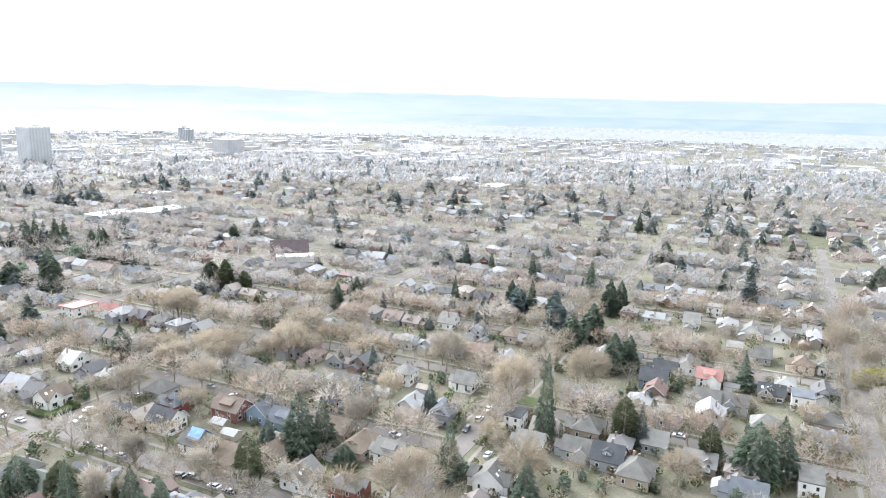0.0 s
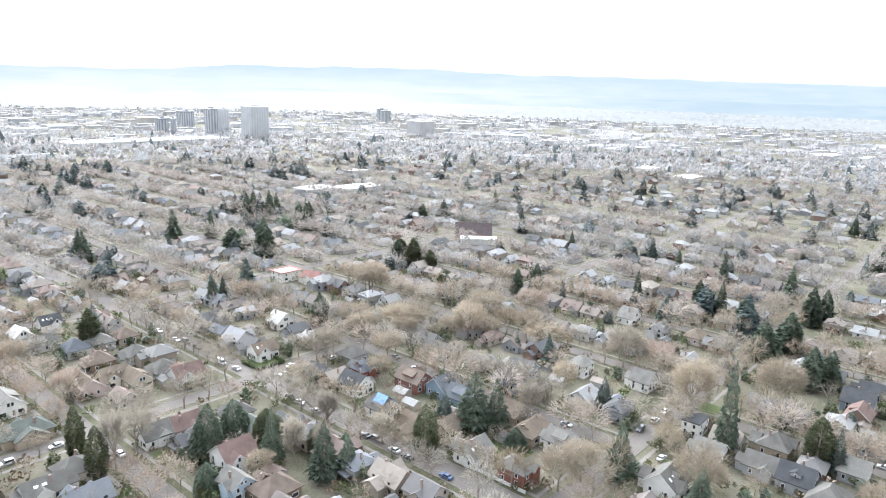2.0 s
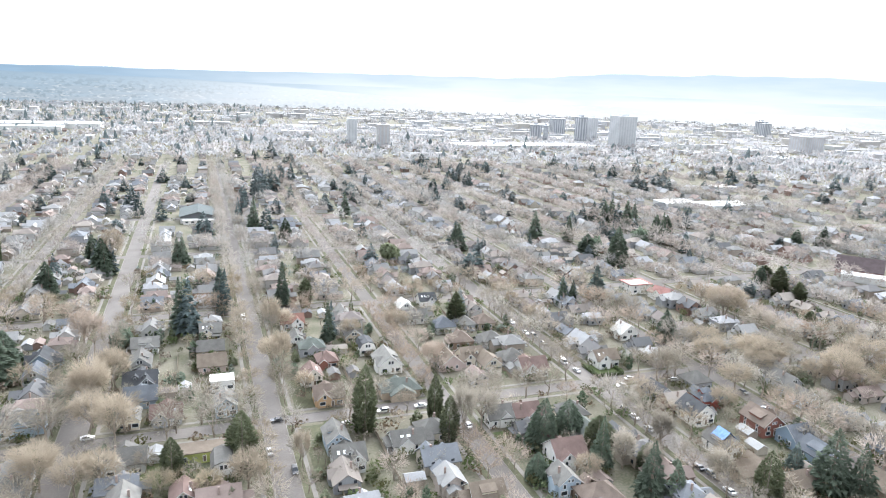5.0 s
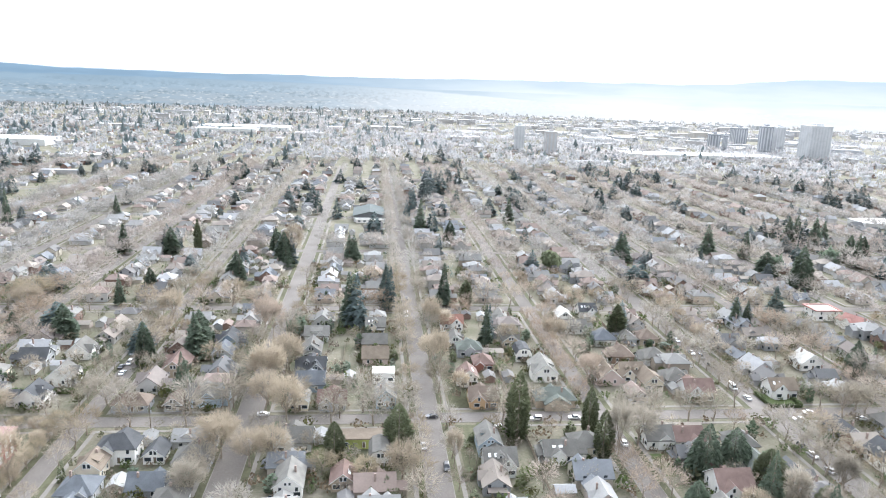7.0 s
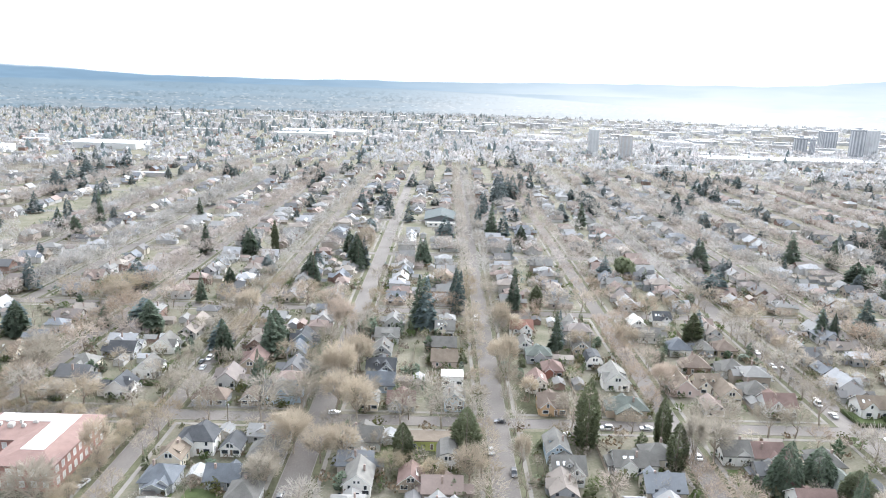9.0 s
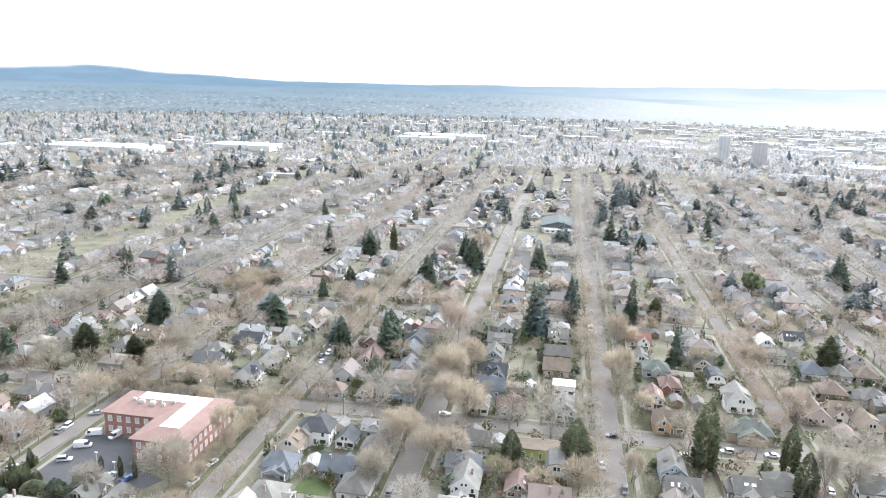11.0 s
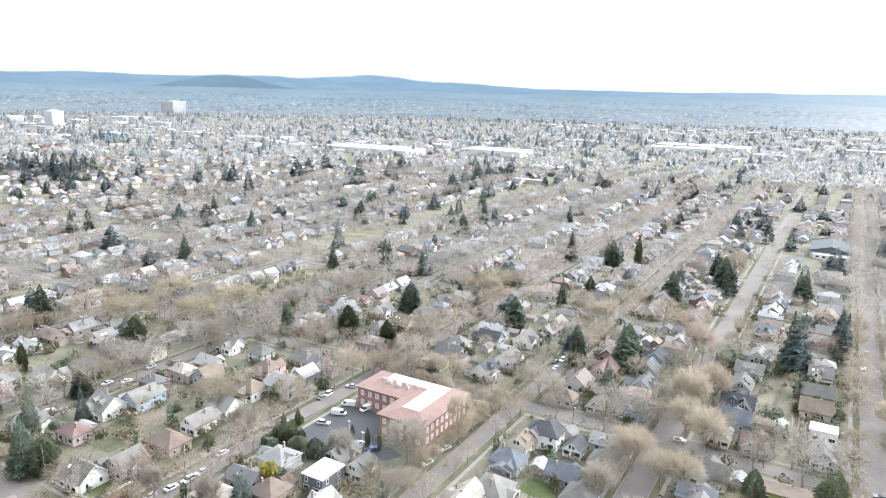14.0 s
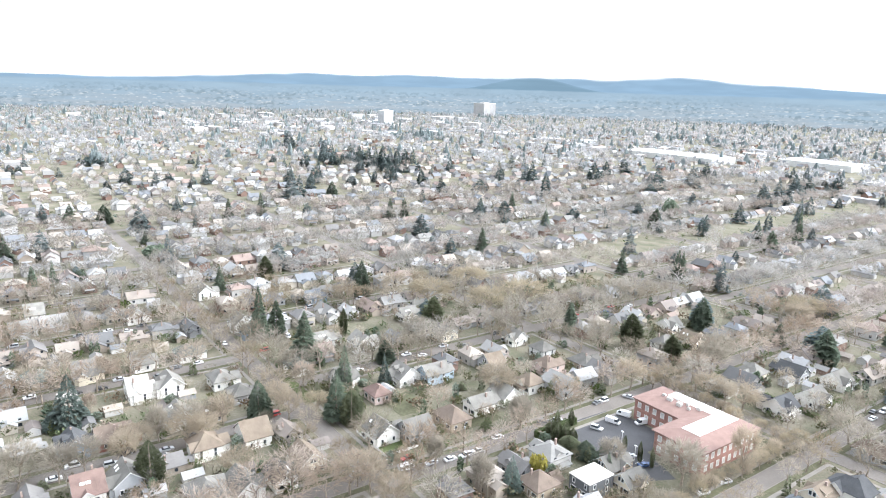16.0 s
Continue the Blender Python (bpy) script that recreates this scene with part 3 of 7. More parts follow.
def house(x, y, turn, w=9.0, d=12.0, h=3.4, roof="grey", wall="white", style="gable", pitch=0.85, porch=True, dormer=0, chimney=True, ext=0.0, detail=2):
    """A detached house. Its front faces -y before the turn (degrees); w across the front, d deep, h to the eaves.
    style gable: ridge from front to back; cross: ridge along the front with a front gable."""
    w, d = w * 0.9, d * 0.9
    r = np.random.default_rng(int(abs(x * 13 + y * 7)) + 3)
    label = "%s %s house with %s roof%s" % (WORD[wall], STYLE[style], ROOFWORD[roof], " and front porch" if porch else " beside the street")
    t = thing("house", label, "house", pose(x, y, 0.1, 0, 0, turn), "houses of the neighbourhood")
    SPOTS.append((x, y, max(w, d) / 2 + 1))
    walls, top = Shape(), Shape()
    if style != "flat":
        h *= 0.96
        pitch *= 0.94
    if ext == 0 and style in ("gable", "cross", "hip") and r.random() < 0.55:
        ext = r.uniform(2.4, 3.8)
    if style == "gable":
        rise = w / 2 * pitch
        walls.prism([(-w / 2, -0.4), (w / 2, -0.4), (w / 2, h), (0, h + rise), (-w / 2, h)], -d / 2, d / 2, "y")
        gable_roof(top, w, d, h, rise, edge=1)
        if r.random() < 0.6:  # a lower gable to one side
            side, gy, gw = r.choice([-1, 1]), d * r.uniform(-0.18, 0.2), d * r.uniform(0.34, 0.46)
            side_gable(walls, top, w / 2 + r.uniform(0.3, 1.3), gy, gw, h, min(gw / 2 * pitch * 1.05, rise * 0.85), side)
        if r.random() < 0.4:  # a long low dormer in one slope
            side = r.choice([-1, 1])
            q = [(w * 0.1, h + rise * 0.86), (w * 0.44, h + rise * 0.5), (w * 0.44, h + rise * 0.44), (w * 0.1, h + rise * 0.72)]
            top.prism([(side * a, b + 0.12) for a, b in q][::int(-side)], -d * 0.26, d * 0.26, "y")
            walls.prism([(side * a, b - 0.02) for a, b in ((w * 0.1, h + rise * 0.75), (w * 0.4, h + rise * 0.48), (w * 0.4, h + rise * 0.1), (w * 0.1, h + rise * 0.3))][::int(-side)], -d * 0.23, d * 0.23, "y")
    elif style == "cross":
        rise = d / 2 * pitch
        walls.prism([(-d / 2, -0.4), (d / 2, -0.4), (d / 2, h), (0, h + rise), (-d / 2, h)], -w / 2, w / 2, "x")
        k = Shape()
        gable_roof(k, d, w, h, rise, edge=1)
        top.add([(q, -p, z) for p, q, z in k.v], k.f)
        top.s = list(k.s)
        gw = w * 0.5
        gx = w * r.choice([-0.2, 0.2])
        gr = gw / 2 * max(pitch, 0.9)
        walls.prism([(gx - gw / 2, -0.4), (gx + gw / 2, -0.4), (gx + gw / 2, h), (gx, h + gr), (gx - gw / 2, h)], -d / 2 - 1.2, -0.2, "y")
        k = Shape()
        gable_roof(k, gw, d / 2 + 1.0, h, gr, 0.35, edge=1)
        top.add([(p + gx, q - d / 4 - 0.7, z) for p, q, z in k.v], k.f)
        top.s[-len(k.s):] = k.s
    elif style == "dutch":
        rise = w * 0.42
        pts = [(-w / 2, h), (-w * 0.34, h + rise * 0.72), (0, h + rise), (w * 0.34, h + rise * 0.72), (w / 2, h)]
        walls.prism([(-w / 2, -0.4), (w / 2, -0.4)] + pts[::-1], -d / 2, d / 2, "y")
        for (p, q), (p2, q2) in zip(pts, pts[1:]):
            top.prism([(p * 1.06, q - 0.03), (p2 * 1.06, q2 - 0.03), (p2 * 1.06, q2 + 0.2), (p * 1.06, q + 0.2)], -d / 2 - 0.4, d / 2 + 0.4, "y")
    elif style == "hip":
        rise = min(w, d) / 2 * pitch
        walls.box(-w / 2, w / 2, -d / 2, d / 2, -0.4, h)
        hip_roof(top, w, d, h, rise)
        if r.random() < 0.6:  # a gable over the front bay
            gw, gx = w * r.uniform(0.34, 0.46), w * r.choice([-0.22, 0.0, 0.22])
            gr = min(gw / 2 * 0.85, rise * 0.9)
            walls.prism([(gx - gw / 2, -0.4), (gx + gw / 2, -0.4), (gx + gw / 2, h), (gx, h + gr), (gx - gw / 2, h)], -d / 2 - 0.9, 0, "y")
            k = Shape()
            gable_roof(k, gw, d / 2 + 0.9, h, gr, 0.4, 0.22, edge=1)
            top.add([(p + gx, q - d / 4 - 0.45, z) for p, q, z in k.v], k.f)
            top.s[-len(k.s):] = k.s
    else:
        rise = 0.3
        walls.box(-w / 2, w / 2, -d / 2, d / 2, -0.4, h)
        top.box(-w / 2 - 0.15, w / 2 + 0.15, -d / 2 - 0.15, d / 2 + 0.15, h, h + 0.3)
        top.box(-w / 2 + 0.3, w / 2 - 0.3, -d / 2 + 0.3, d / 2 - 0.3, h + 0.3, h + 0.34)
    part("wall", walls, M["wall_" + wall], t)
    rf = part("roof", top, [M["roof_" + roof], M["trim"]], t)
    if ext:
        e = Shape()
        e.box(-w * 0.32, w * 0.32, d / 2, d / 2 + ext, -0.4, h * 0.85)
        part("rear_wing", e, M["wall_" + wall], t)
        e = Shape()
        gable_roof(e, w * 0.64, ext, h * 0.85, w * 0.2, 0.35)
        er = part("wing_roof", e, M["roof_" + roof], t)
        er.location.y = d / 2 + ext / 2
    if chimney and style != "flat" and r.random() < 0.6:
        c = Shape()
        cx, cy = w * r.uniform(0.12, 0.3) * r.choice([-1, 1]), d * r.uniform(-0.25, 0.25)
        c.box(-0.32, 0.32, -0.3, 0.3, h, h + rise + 0.7)
        part("chimney", c, M["chimney"], rf, "brick chimney", pose(cx, cy, 0))
    if style in ("gable", "cross") and r.random() < 0.3:
        run = w if style == "gable" else d
        slope = math.degrees(math.atan2(rise, run / 2))
        for q in range(2):
            lt = Shape()
            lt.box(-0.45, 0.45, -0.65, 0.65, 0.0, 0.12)
            if style == "gable":
                at = pose(run * 0.25, d * (q * 0.2 - 0.2), h + rise * 0.5 + 0.3, 0, slope, 0)
            else:
                at = pose(w * (q * 0.2 - 0.35), -run * 0.25, h + rise * 0.5 + 0.3, slope, 0, 0)
            part("skylight", lt, M["membrane"], rf, "white roof skylight", at)
    for k in range(dormer):
        s = -1 if k % 2 == 0 else 1
        dm, dr = Shape(), Shape()
        if style == "cross":
            zz = h + rise * 0.35
            px = (k - (dormer - 1) / 2) * 3.6
            dm.prism([(px - 1.1, h + 0.3), (px + 1.1, h + 0.3), (px + 1.1, zz + 1.1), (px, zz + 1.9), (px - 1.1, zz + 1.1)], -d * 0.34, -d * 0.08, "y")
            gable_roof(dr, 2.2, d * 0.3, zz + 1.1, 0.8, 0.25, 0.14)
            dr.v = [(p + px, q - d * 0.22, z) for p, q, z in dr.v]
            wp = pose(px, -d * 0.34, zz - 0.05)
        else:
            zz = h + rise * 0.3
            dm.prism([(-1.5, h + 0.3), (1.5, h + 0.3), (1.5, zz + 1.2), (0, zz + 2.0), (-1.5, zz + 1.2)], min(s * w * 0.36, s * w * 0.05), max(s * w * 0.36, s * w * 0.05), "x")
            g = Shape()
            gable_roof(g, 3.0, w * 0.34, zz + 1.2, 0.8, 0.25, 0.14)
            dr.add([(q + s * w * 0.21, -p, z) for p, q, z in g.v], g.f)
            wp = pose(s * w * 0.36, 0, zz - 0.1, 0, 0, s * 90)
        dd = part("dormer", dm, M["wall_" + wall], t)
        part("dormer_roof", dr, M["roof_" + roof], dd)
        part("window", WINDOWS["small"], [], dd, "", wp)
    y0 = -d / 2 - (1.2 if style == "cross" else 0)
    if porch:
        p, pw = Shape(), w * (0.8 if style != "cross" else 0.42)
        px = 0 if style != "cross" else -gx * 1.25
        py = y0 if style != "cross" else -d / 2
        if r.random() < 0.5:
            p.prism([(py - 2.3, 2.5), (py + 0.1, 3.05), (py + 0.1, 3.25), (py - 2.3, 2.7)], px - pw / 2 - 0.3, px + pw / 2 + 0.3, "x")
        else:  # a gabled porch
            gable_roof(p, pw * 0.84, 2.3, 2.6, pw * 0.2, 0.35, 0.2, edge=1)
            p.v = [(a + px, b + py - 1.1, c) for a, b, c in p.v]
            p.prism([(px - pw * 0.42, 2.55), (px + pw * 0.42, 2.55), (px, 2.55 + pw * 0.2)], py - 2.15, py - 2.05, "y", 2)
        part("porch_roof", p, [M["roof_" + roof], M["trim"], M["wall_" + wall]], t)
        p = Shape()
        p.box(px - pw / 2, px + pw / 2, py - 2.1, py, -0.4, 0.45)
        part("porch_floor", p, M["drive"], t)
        for k in (-1, 1):
            p = Shape()
            p.box(-0.14, 0.14, -0.14, 0.14, 0.45, 2.6)
            part("porch_post", p, M["trim"], t, "", pose(px + k * (pw / 2 - 0.2), py - 1.95, 0))
    if detail:
        part("door", DOOR, [], t, "", pose(w * 0.08, y0 - 0.0, 0.45))
        wide = "wide" if detail > 1 else "tall"
        spots = [(-w * 0.27, y0, 0, wide), (w * 0.32, y0, 0, wide)]
        sides = [(w / 2, -d * 0.28, 90), (w / 2, d * 0.22, 90), (-w / 2, -d * 0.22, -90), (-w / 2, d * 0.28, -90)]
        spots += [(a, b, c, "tall") for a, b, c in sides[:: 3 - detail]]
        for a, b, c, kind in spots:
            part("window", WINDOWS[kind], [], t, "", pose(a, b, 0.95, 0, 0, c))
            if h > 4.2:
                part("window", WINDOWS["tall"], [], t, "", pose(a, b, min(3.5, h - 1.75), 0, 0, c))
        if style in ("gable", "dutch"):
            for sgn, ang in ((-1, 0),):
                for q in (-0.62, 0.62)[: detail]:
                    part("window", WINDOWS["small" if h > 4.2 or pitch < 0.6 else "tall"], [], t, "", pose(q, sgn * d / 2, h + 0.25, 0, 0, ang))
        if style == "cross":
            part("window", WINDOWS["tall"], [], t, "", pose(gx, y0, h + 0.1))
    return t


# ---- vehicles ----
def car_meshes(kind):
    """Body, glazed cabin, roof panel, wheel and lamp of a vehicle that points along x."""
    body, cabin, roof, wheel, lamp = Shape(), Shape(), Shape(), Shape(), Shape()
    if kind == "van":
        W, ax = 1.95, 1.75
        body.prism([(-2.7, 0.35), (2.7, 0.35), (2.72, 0.95), (2.25, 1.15), (0.75, 1.2), (0.75, 2.1), (0.6, 2.18), (-2.6, 2.18), (-2.7, 2.0)], -W / 2, W / 2, "y")
        low, top, nose = [(0.76, 1.16), (2.2, 1.16)], [(0.76, 2.08), (1.6, 2.08)], 2.7
    else:
        tall = kind == "suv"
        W, ax, h = 1.82, 1.38, 1.72 if tall else 1.44
        back = -2.05 if tall else -1.55
        body.prism([(-2.25, 0.3), (2.2, 0.3), (2.28, 0.55), (2.2, 0.78), (1.1, 0.96), (-1.7, 1.0), (-2.2, 0.95), (-2.28, 0.6)], -W / 2, W / 2, "y")
        low, top, nose = [(back, 0.98), (1.05, 0.95)], [(back + (0.15 if tall else 0.5), h - 0.04), (0.28, h - 0.04)], 2.2
    n, m = W / 2 - 0.03, W / 2 - 0.2
    (x0, z0), (x1, z1), (x2, z2), (x3, z3) = low[0], low[1], top[0], top[1]
    v = [(x0, -n, z0), (x1, -n, z1), (x1, n, z1), (x0, n, z0), (x2, -m, z2), (x3, -m, z3), (x3, m, z3), (x2, m, z2)]
    cabin.add(v, [(0, 3, 2, 1), (4, 5, 6, 7), (0, 1, 5, 4), (1, 2, 6, 5), (2, 3, 7, 6), (3, 0, 4, 7)])
    e = 0.06
    v = [(x2 - e, -m - e, z2), (x3 + e, -m - e, z3), (x3 + e, m + e, z3), (x2 - e, m + e, z2), (x2 + 0.1, -m + 0.1, z2 + 0.07), (x3 - 0.1, -m + 0.1, z3 + 0.07), (x3 - 0.1, m - 0.1, z3 + 0.07), (x2 + 0.1, m - 0.1, z2 + 0.07)]
    roof.add(v, [(0, 3, 2, 1), (4, 5, 6, 7), (0, 1, 5, 4), (1, 2, 6, 5), (2, 3, 7, 6), (3, 0, 4, 7)])
    wheel.tube((0, -0.11, 0), (0, 0.11, 0), 0.33, 0.33, 10, 0, True)
    wheel.s[-2:] = [1, 1]
    lamp.box(-0.05, 0.05, -0.2, 0.2, 0, 0.16)
    return body, cabin, roof, wheel, lamp, W, ax, nose


CARS = {}
PARKED = []


def car(x, y, turn=90.0, colour="silver", kind="sedan"):
    key = (colour, kind)
    if key not in CARS:
        body, cabin, roof, wheel, lamp, W, ax, nose = car_meshes(kind)
        p = [M["paint_" + colour]]
        CARS[key] = (body.mesh("body", p), cabin.mesh("windows", [M["glass"]]), roof.mesh("roof", p), wheel.mesh("wheel", [M["rubber"], M["rim"]]), lamp.mesh("headlight", [M["trim"]]), W, ax, nose)
    body, cabin, roof, wheel, lamp, W, ax, nose = CARS[key]
    t = thing("van" if kind == "van" else "car", "%s %s parked by the street" % (colour, {"sedan": "saloon car", "suv": "sport utility car", "van": "delivery van"}[kind]), "van" if kind == "van" else "car", pose(x, y, 0.03, 0, 0, turn), "parked vehicles")
    part("body", body, [], t)
    part("cabin_glass", cabin, [], t)
    part("roof", roof, [], t)
    for a in (-ax, ax):
        for b in (-1, 1):
            part("wheel", wheel, [], t, "", pose(a, b * (W / 2 - 0.1), 0.33))
    for b in (-0.6, 0.6):
        part("headlight", lamp, [], t, "", pose(nose, b, 0.62))
    PARKED.append((x, y))
    return t


def utility_pole(x, y, turn):
    t = thing("utility_pole", "weathered wooden utility pole with crossarm beside the street", "pole", pose(x, y, 0.0, 0, 0, turn), "utility poles")
    s = Shape()
    s.tube((0, 0, 0), (0, 0, 11.5), 0.17, 0.11, 7, 0, True)
    part("post", s, M["wood"], t)
    s = Shape()
    s.box(-1.25, 1.25, 0.1, 0.22, 10.6, 10.75)
    arm = part("crossarm", s, M["wood"], t)
    for k in (-1.1, -0.45, 0.45, 1.1):
        s = Shape()
        s.tube((k, 0.16, 10.75), (k, 0.16, 10.95), 0.05, 0.04, 6, 0, True)
        part("insulator", s, M["metal"], arm)
    s = Shape()
    s.tube((0, -0.35, 8.6), (0, -0.35, 9.5), 0.24, 0.24, 9, 0, True)
    part("transformer", s, M["metal"], t)
    return t


def tower(x, y, w, d, h, mat):
    """A tower block far off: upright piers between window bands paled for haze, with a roof house."""
    word = {"tower": "pale concrete", "dark": "dark grey glazed", "tan": "tan brick"}[mat]
    m = M[{"tower": "tower", "dark": "tower_dark", "tan": "tower_tan"}[mat]]
    t = thing("tower_block", word + " tower block standing above the town", "building", pose(x, y, 0, 0, 0, 0), "towers in the distance")
    s = Shape()
    s.box(-w / 2, w / 2, -d / 2, d / 2, 0, h)
    part("wall", s, m, t)
    s = Shape()
    s.box(-w / 2 - 0.3, w / 2 + 0.3, -d / 2 - 0.3, d / 2 + 0.3, h, h + 1.0)
    rf = part("roof", s, M["membrane"], t)
    s = Shape()
    s.box(-w * 0.2, w * 0.2, -d * 0.2, d * 0.2, h + 1.0, h + 4.5)
    part("roof_house", s, m, rf)
    n = max(3, int(w / 6))
    for i in range(n):
        a = -w / 2 + (i + 0.5) * w / n
        s = Shape()
        s.box(a - w / n * 0.22, a + w / n * 0.22, -d / 2 - 0.25, -d / 2 + 0.1, 4, h - 3)
        part("window", s, M["tower_glass"], t)
    n = max(2, int(d / 7))
    for i in range(n):
        a = -d / 2 + (i + 0.5) * d / n
        for sgn in (-1, 1):
            s = Shape()
            s.box(sgn * (w / 2) - 0.25, sgn * (w / 2) + 0.25, a - d / n * 0.22, a + d / n * 0.22, 4, h - 3)
            part("window", s, M["tower_glass"], t)
    return t


# ---- ground, streets, pavements ----
# streets that run along y: centre x, from y, to y; the grid jogs at the cross street y = 90
STREETS = [(-597, -330, 1000), (-532, -330, 1000), (-467, -330, 1000), (-414, -330, 90), (-402, 90, 1000), (-352, -330, 90), (-337, 90, 355), (-295, 355, 1000), (-290, -330, 90), (-252, 90, 355), (-232, 355, 1000), (-228, -330, 90)]
STREETS += [(-176, -330, 90), (-170, 90, 1000), (-106, -330, 1000), (-50, -330, 1000), (15, -330, 1000), (80, -330, 1000), (147, -330, 1000)]
STREETS += [(201, 90, 1000), (245, -330, 90), (267, 90, 1000), (331, -330, 90), (335, 90, 1000), (400, 90, 1000), (410, -330, 90), (465, 90, 1000), (475, -330, 90), (540, -330, 1000), (605, -330, 1000)]
LANES = [-300, -168, -40, 90, 228, 355, 485, 615, 745, 875]  # cross streets that run along x
WIDE = {-106: 3.2, -50: 4.4, 15: 4.0, 147: 4.6, 80: 3.4}
g = Shape()
R_FAR = 3060
g.add([(R_FAR * math.cos(i * math.pi / 48), R_FAR * math.sin(i * math.pi / 48), 0.0) for i in range(96)], [tuple(range(96))])
setting("ground", g, M["ground"], "winter ground of brown earth and dull grass", "ground")


# paved plots of the far town, denser towards the centre
s = Shape()
for i in range(300):
    az, q = radians(4 + 106 * min(1.0, abs(rng.normal(0.5, 0.27)))), 1380 + 1600 * rng.uniform(0, 1) ** 0.8
    w_, d_ = rng.uniform(60, 190), rng.uniform(50, 150)
    x, y, z = math.sin(az) * q, math.cos(az) * q, 0.02 + 0.004 * i
    s.add([(x - w_ / 2, y - d_ / 2, z), (x + w_ / 2, y - d_ / 2, z), (x + w_ / 2, y + d_ / 2, z), (x - w_ / 2, y + d_ / 2, z)], [(0, 1, 2, 3)])
setting("ground_town", s, M["town_floor"], "pale paved plots of the far town", "ground")


def half(x):
    return WIDE.get(x, 3.5)


def strip(name, x0, x1, y0, y1, z0, z1, mat, label, category):
    s = Shape()
    s.box(x0, x1, y0, y1, z0, z1)
    return setting(name, s, M[mat], label, category)


def streets_at(y):
    return sorted(x for x, a, b in STREETS if a < y < b)


for i, (x, a, b) in enumerate(STREETS):
    strip("road_%d" % (i + 1), x - half(x), x + half(x), a, b, -0.2, 0.02, "asphalt", "worn grey asphalt residential street", "road")
for i, y in enumerate(LANES):
    strip("cross_road_%d" % (i + 1), -700, 760, y - 3.5, y + 3.5, -0.2, 0.026, "asphalt", "worn grey asphalt cross street", "road")
# each block has a kerb and a concrete walk round it, set back behind a planting strip
n = 0
for j in range(1, len(LANES) - 1):
    y0, y1 = LANES[j] + 3.5, LANES[j + 1] - 3.5
    xs = streets_at((y0 + y1) / 2)
    for a, b in zip(xs, xs[1:]):
        x0, x1 = a + half(a), b - half(b)
        if max(abs(x0), abs(x1)) > 480 or y0 > 500:
            continue
        n += 1
        s = Shape()
        for u, v, z in ((0.0, 0.25, 0.13), (2.6, 4.0, 0.06)):
            s.box(x0 + u, x0 + v, y0 + u, y1 - u, -0.1, z).box(x1 - v, x1 - u, y0 + u, y1 - u, -0.1, z)
            s.box(x0 + v, x1 - v, y0 + u, y0 + v, -0.1, z).box(x0 + v, x1 - v, y1 - v, y1 - u, -0.1, z)
        tagged(part("pavement_%d" % n, s, M["concrete"]), "pale concrete pavement and kerb", "pavement", kind="structure")
        s = Shape()
        s.box(x0 + 0.25, x0 + 2.6, y0 + 0.25, y1 - 0.25, -0.1, 0.045).box(x1 - 2.6, x1 - 0.25, y0 + 0.25, y1 - 0.25, -0.1, 0.045)
        tagged(part("planting_strip_%d" % n, s, M["lawn"]), "dull winter grass between kerb and pavement", "lawn", kind="structure")


def lawn(x0, x1, y0, y1, mat="bright_lawn"):
    strip("lawn", x0, x1, y0, y1, -0.1, 0.07, mat, "green front lawn", "lawn")


lawn(690, 775, -75, 5, "lawn")
lawn(-260, -233, 94.5, 98.5)
lawn(-300, -294.5, 95, 104)
lawn(88, 93.5, 186, 200)
lawn(247, 256, 78, 85.5)
lawn(-81, -70, 172, 181)
lawn(151, 163, 233, 245)
lawn(-247, -222, 99, 112, "lawn")
lawn(-203, -186, 99, 118)
lawn(-222, -205, 119, 132, "lawn")
lawn(24, 34, 190, 222, "lawn")
lawn(94, 112, 196, 214)
lawn(158, 176, 112, 130)
lawn(-92, -84, 170, 182)
lawn(-196, -184, 128, 150, "lawn")
lawn(24, 36, 236, 262, "lawn")
lawn(-28, -12, 196, 214)
lawn(232, 246, 70, 84, "lawn")
# crossing stripes at the junction by the flat roofs
for k in range(5):
    strip("crossing_stripe", -182.0 + k * 1.5, -181.2 + k * 1.5, 96.0, 99.0, 0.0, 0.034, "line", "white painted crossing stripe", "road marking")


# ---- houses near the flight, block by block ----
house(-390.9, 18.4, 0, 12, 9, 4.4, "pale", "white", "gable", porch=False, dormer=0)
house(-363.0, 59.8, 0, 11, 10, 4.4, "light", "white", "cross", porch=False, dormer=1)
house(-385.6, 101.0, 0, 11, 10, 4.4, "light", "white", "cross", porch=False, dormer=1)
house(-304.6, 10.2, 0, 13, 9, 3.2, "green", "tan", "hip", porch=False, dormer=0)
house(-301.0, 27.2, 0, 13, 9, 3.6, "light", "cream", "gable", porch=False, dormer=0)
house(-301.0, 48.9, 0, 12, 8, 3.8, "pale", "white", "gable", porch=False, dormer=0)
house(-301.5, 68.0, 0, 11, 9, 3.4, "green", "white", "hip", porch=False, dormer=0)
house(-326.0, 101.0, 0, 11, 10, 4.4, "light", "white", "cross", porch=False, dormer=1)
house(-313.1, 101.0, 0, 10, 9, 3.6, "green", "blue", "hip", porch=False, dormer=0)
house(-348.0, 148.9, 0, 9, 10, 4, "blue", "blue", "gable", porch=False, dormer=0)
house(-295.8, 178.8, 0, 9, 10, 4, "light", "white", "gable", porch=False, dormer=0)
house(-240.1, 15.2, 0, 12, 9, 3.8, "dark", "blue", "cross", porch=False, dormer=1)
house(-277.4, 18.5, 0, 12, 7, 3.4, "white", "white", "flat", porch=False, dormer=0)
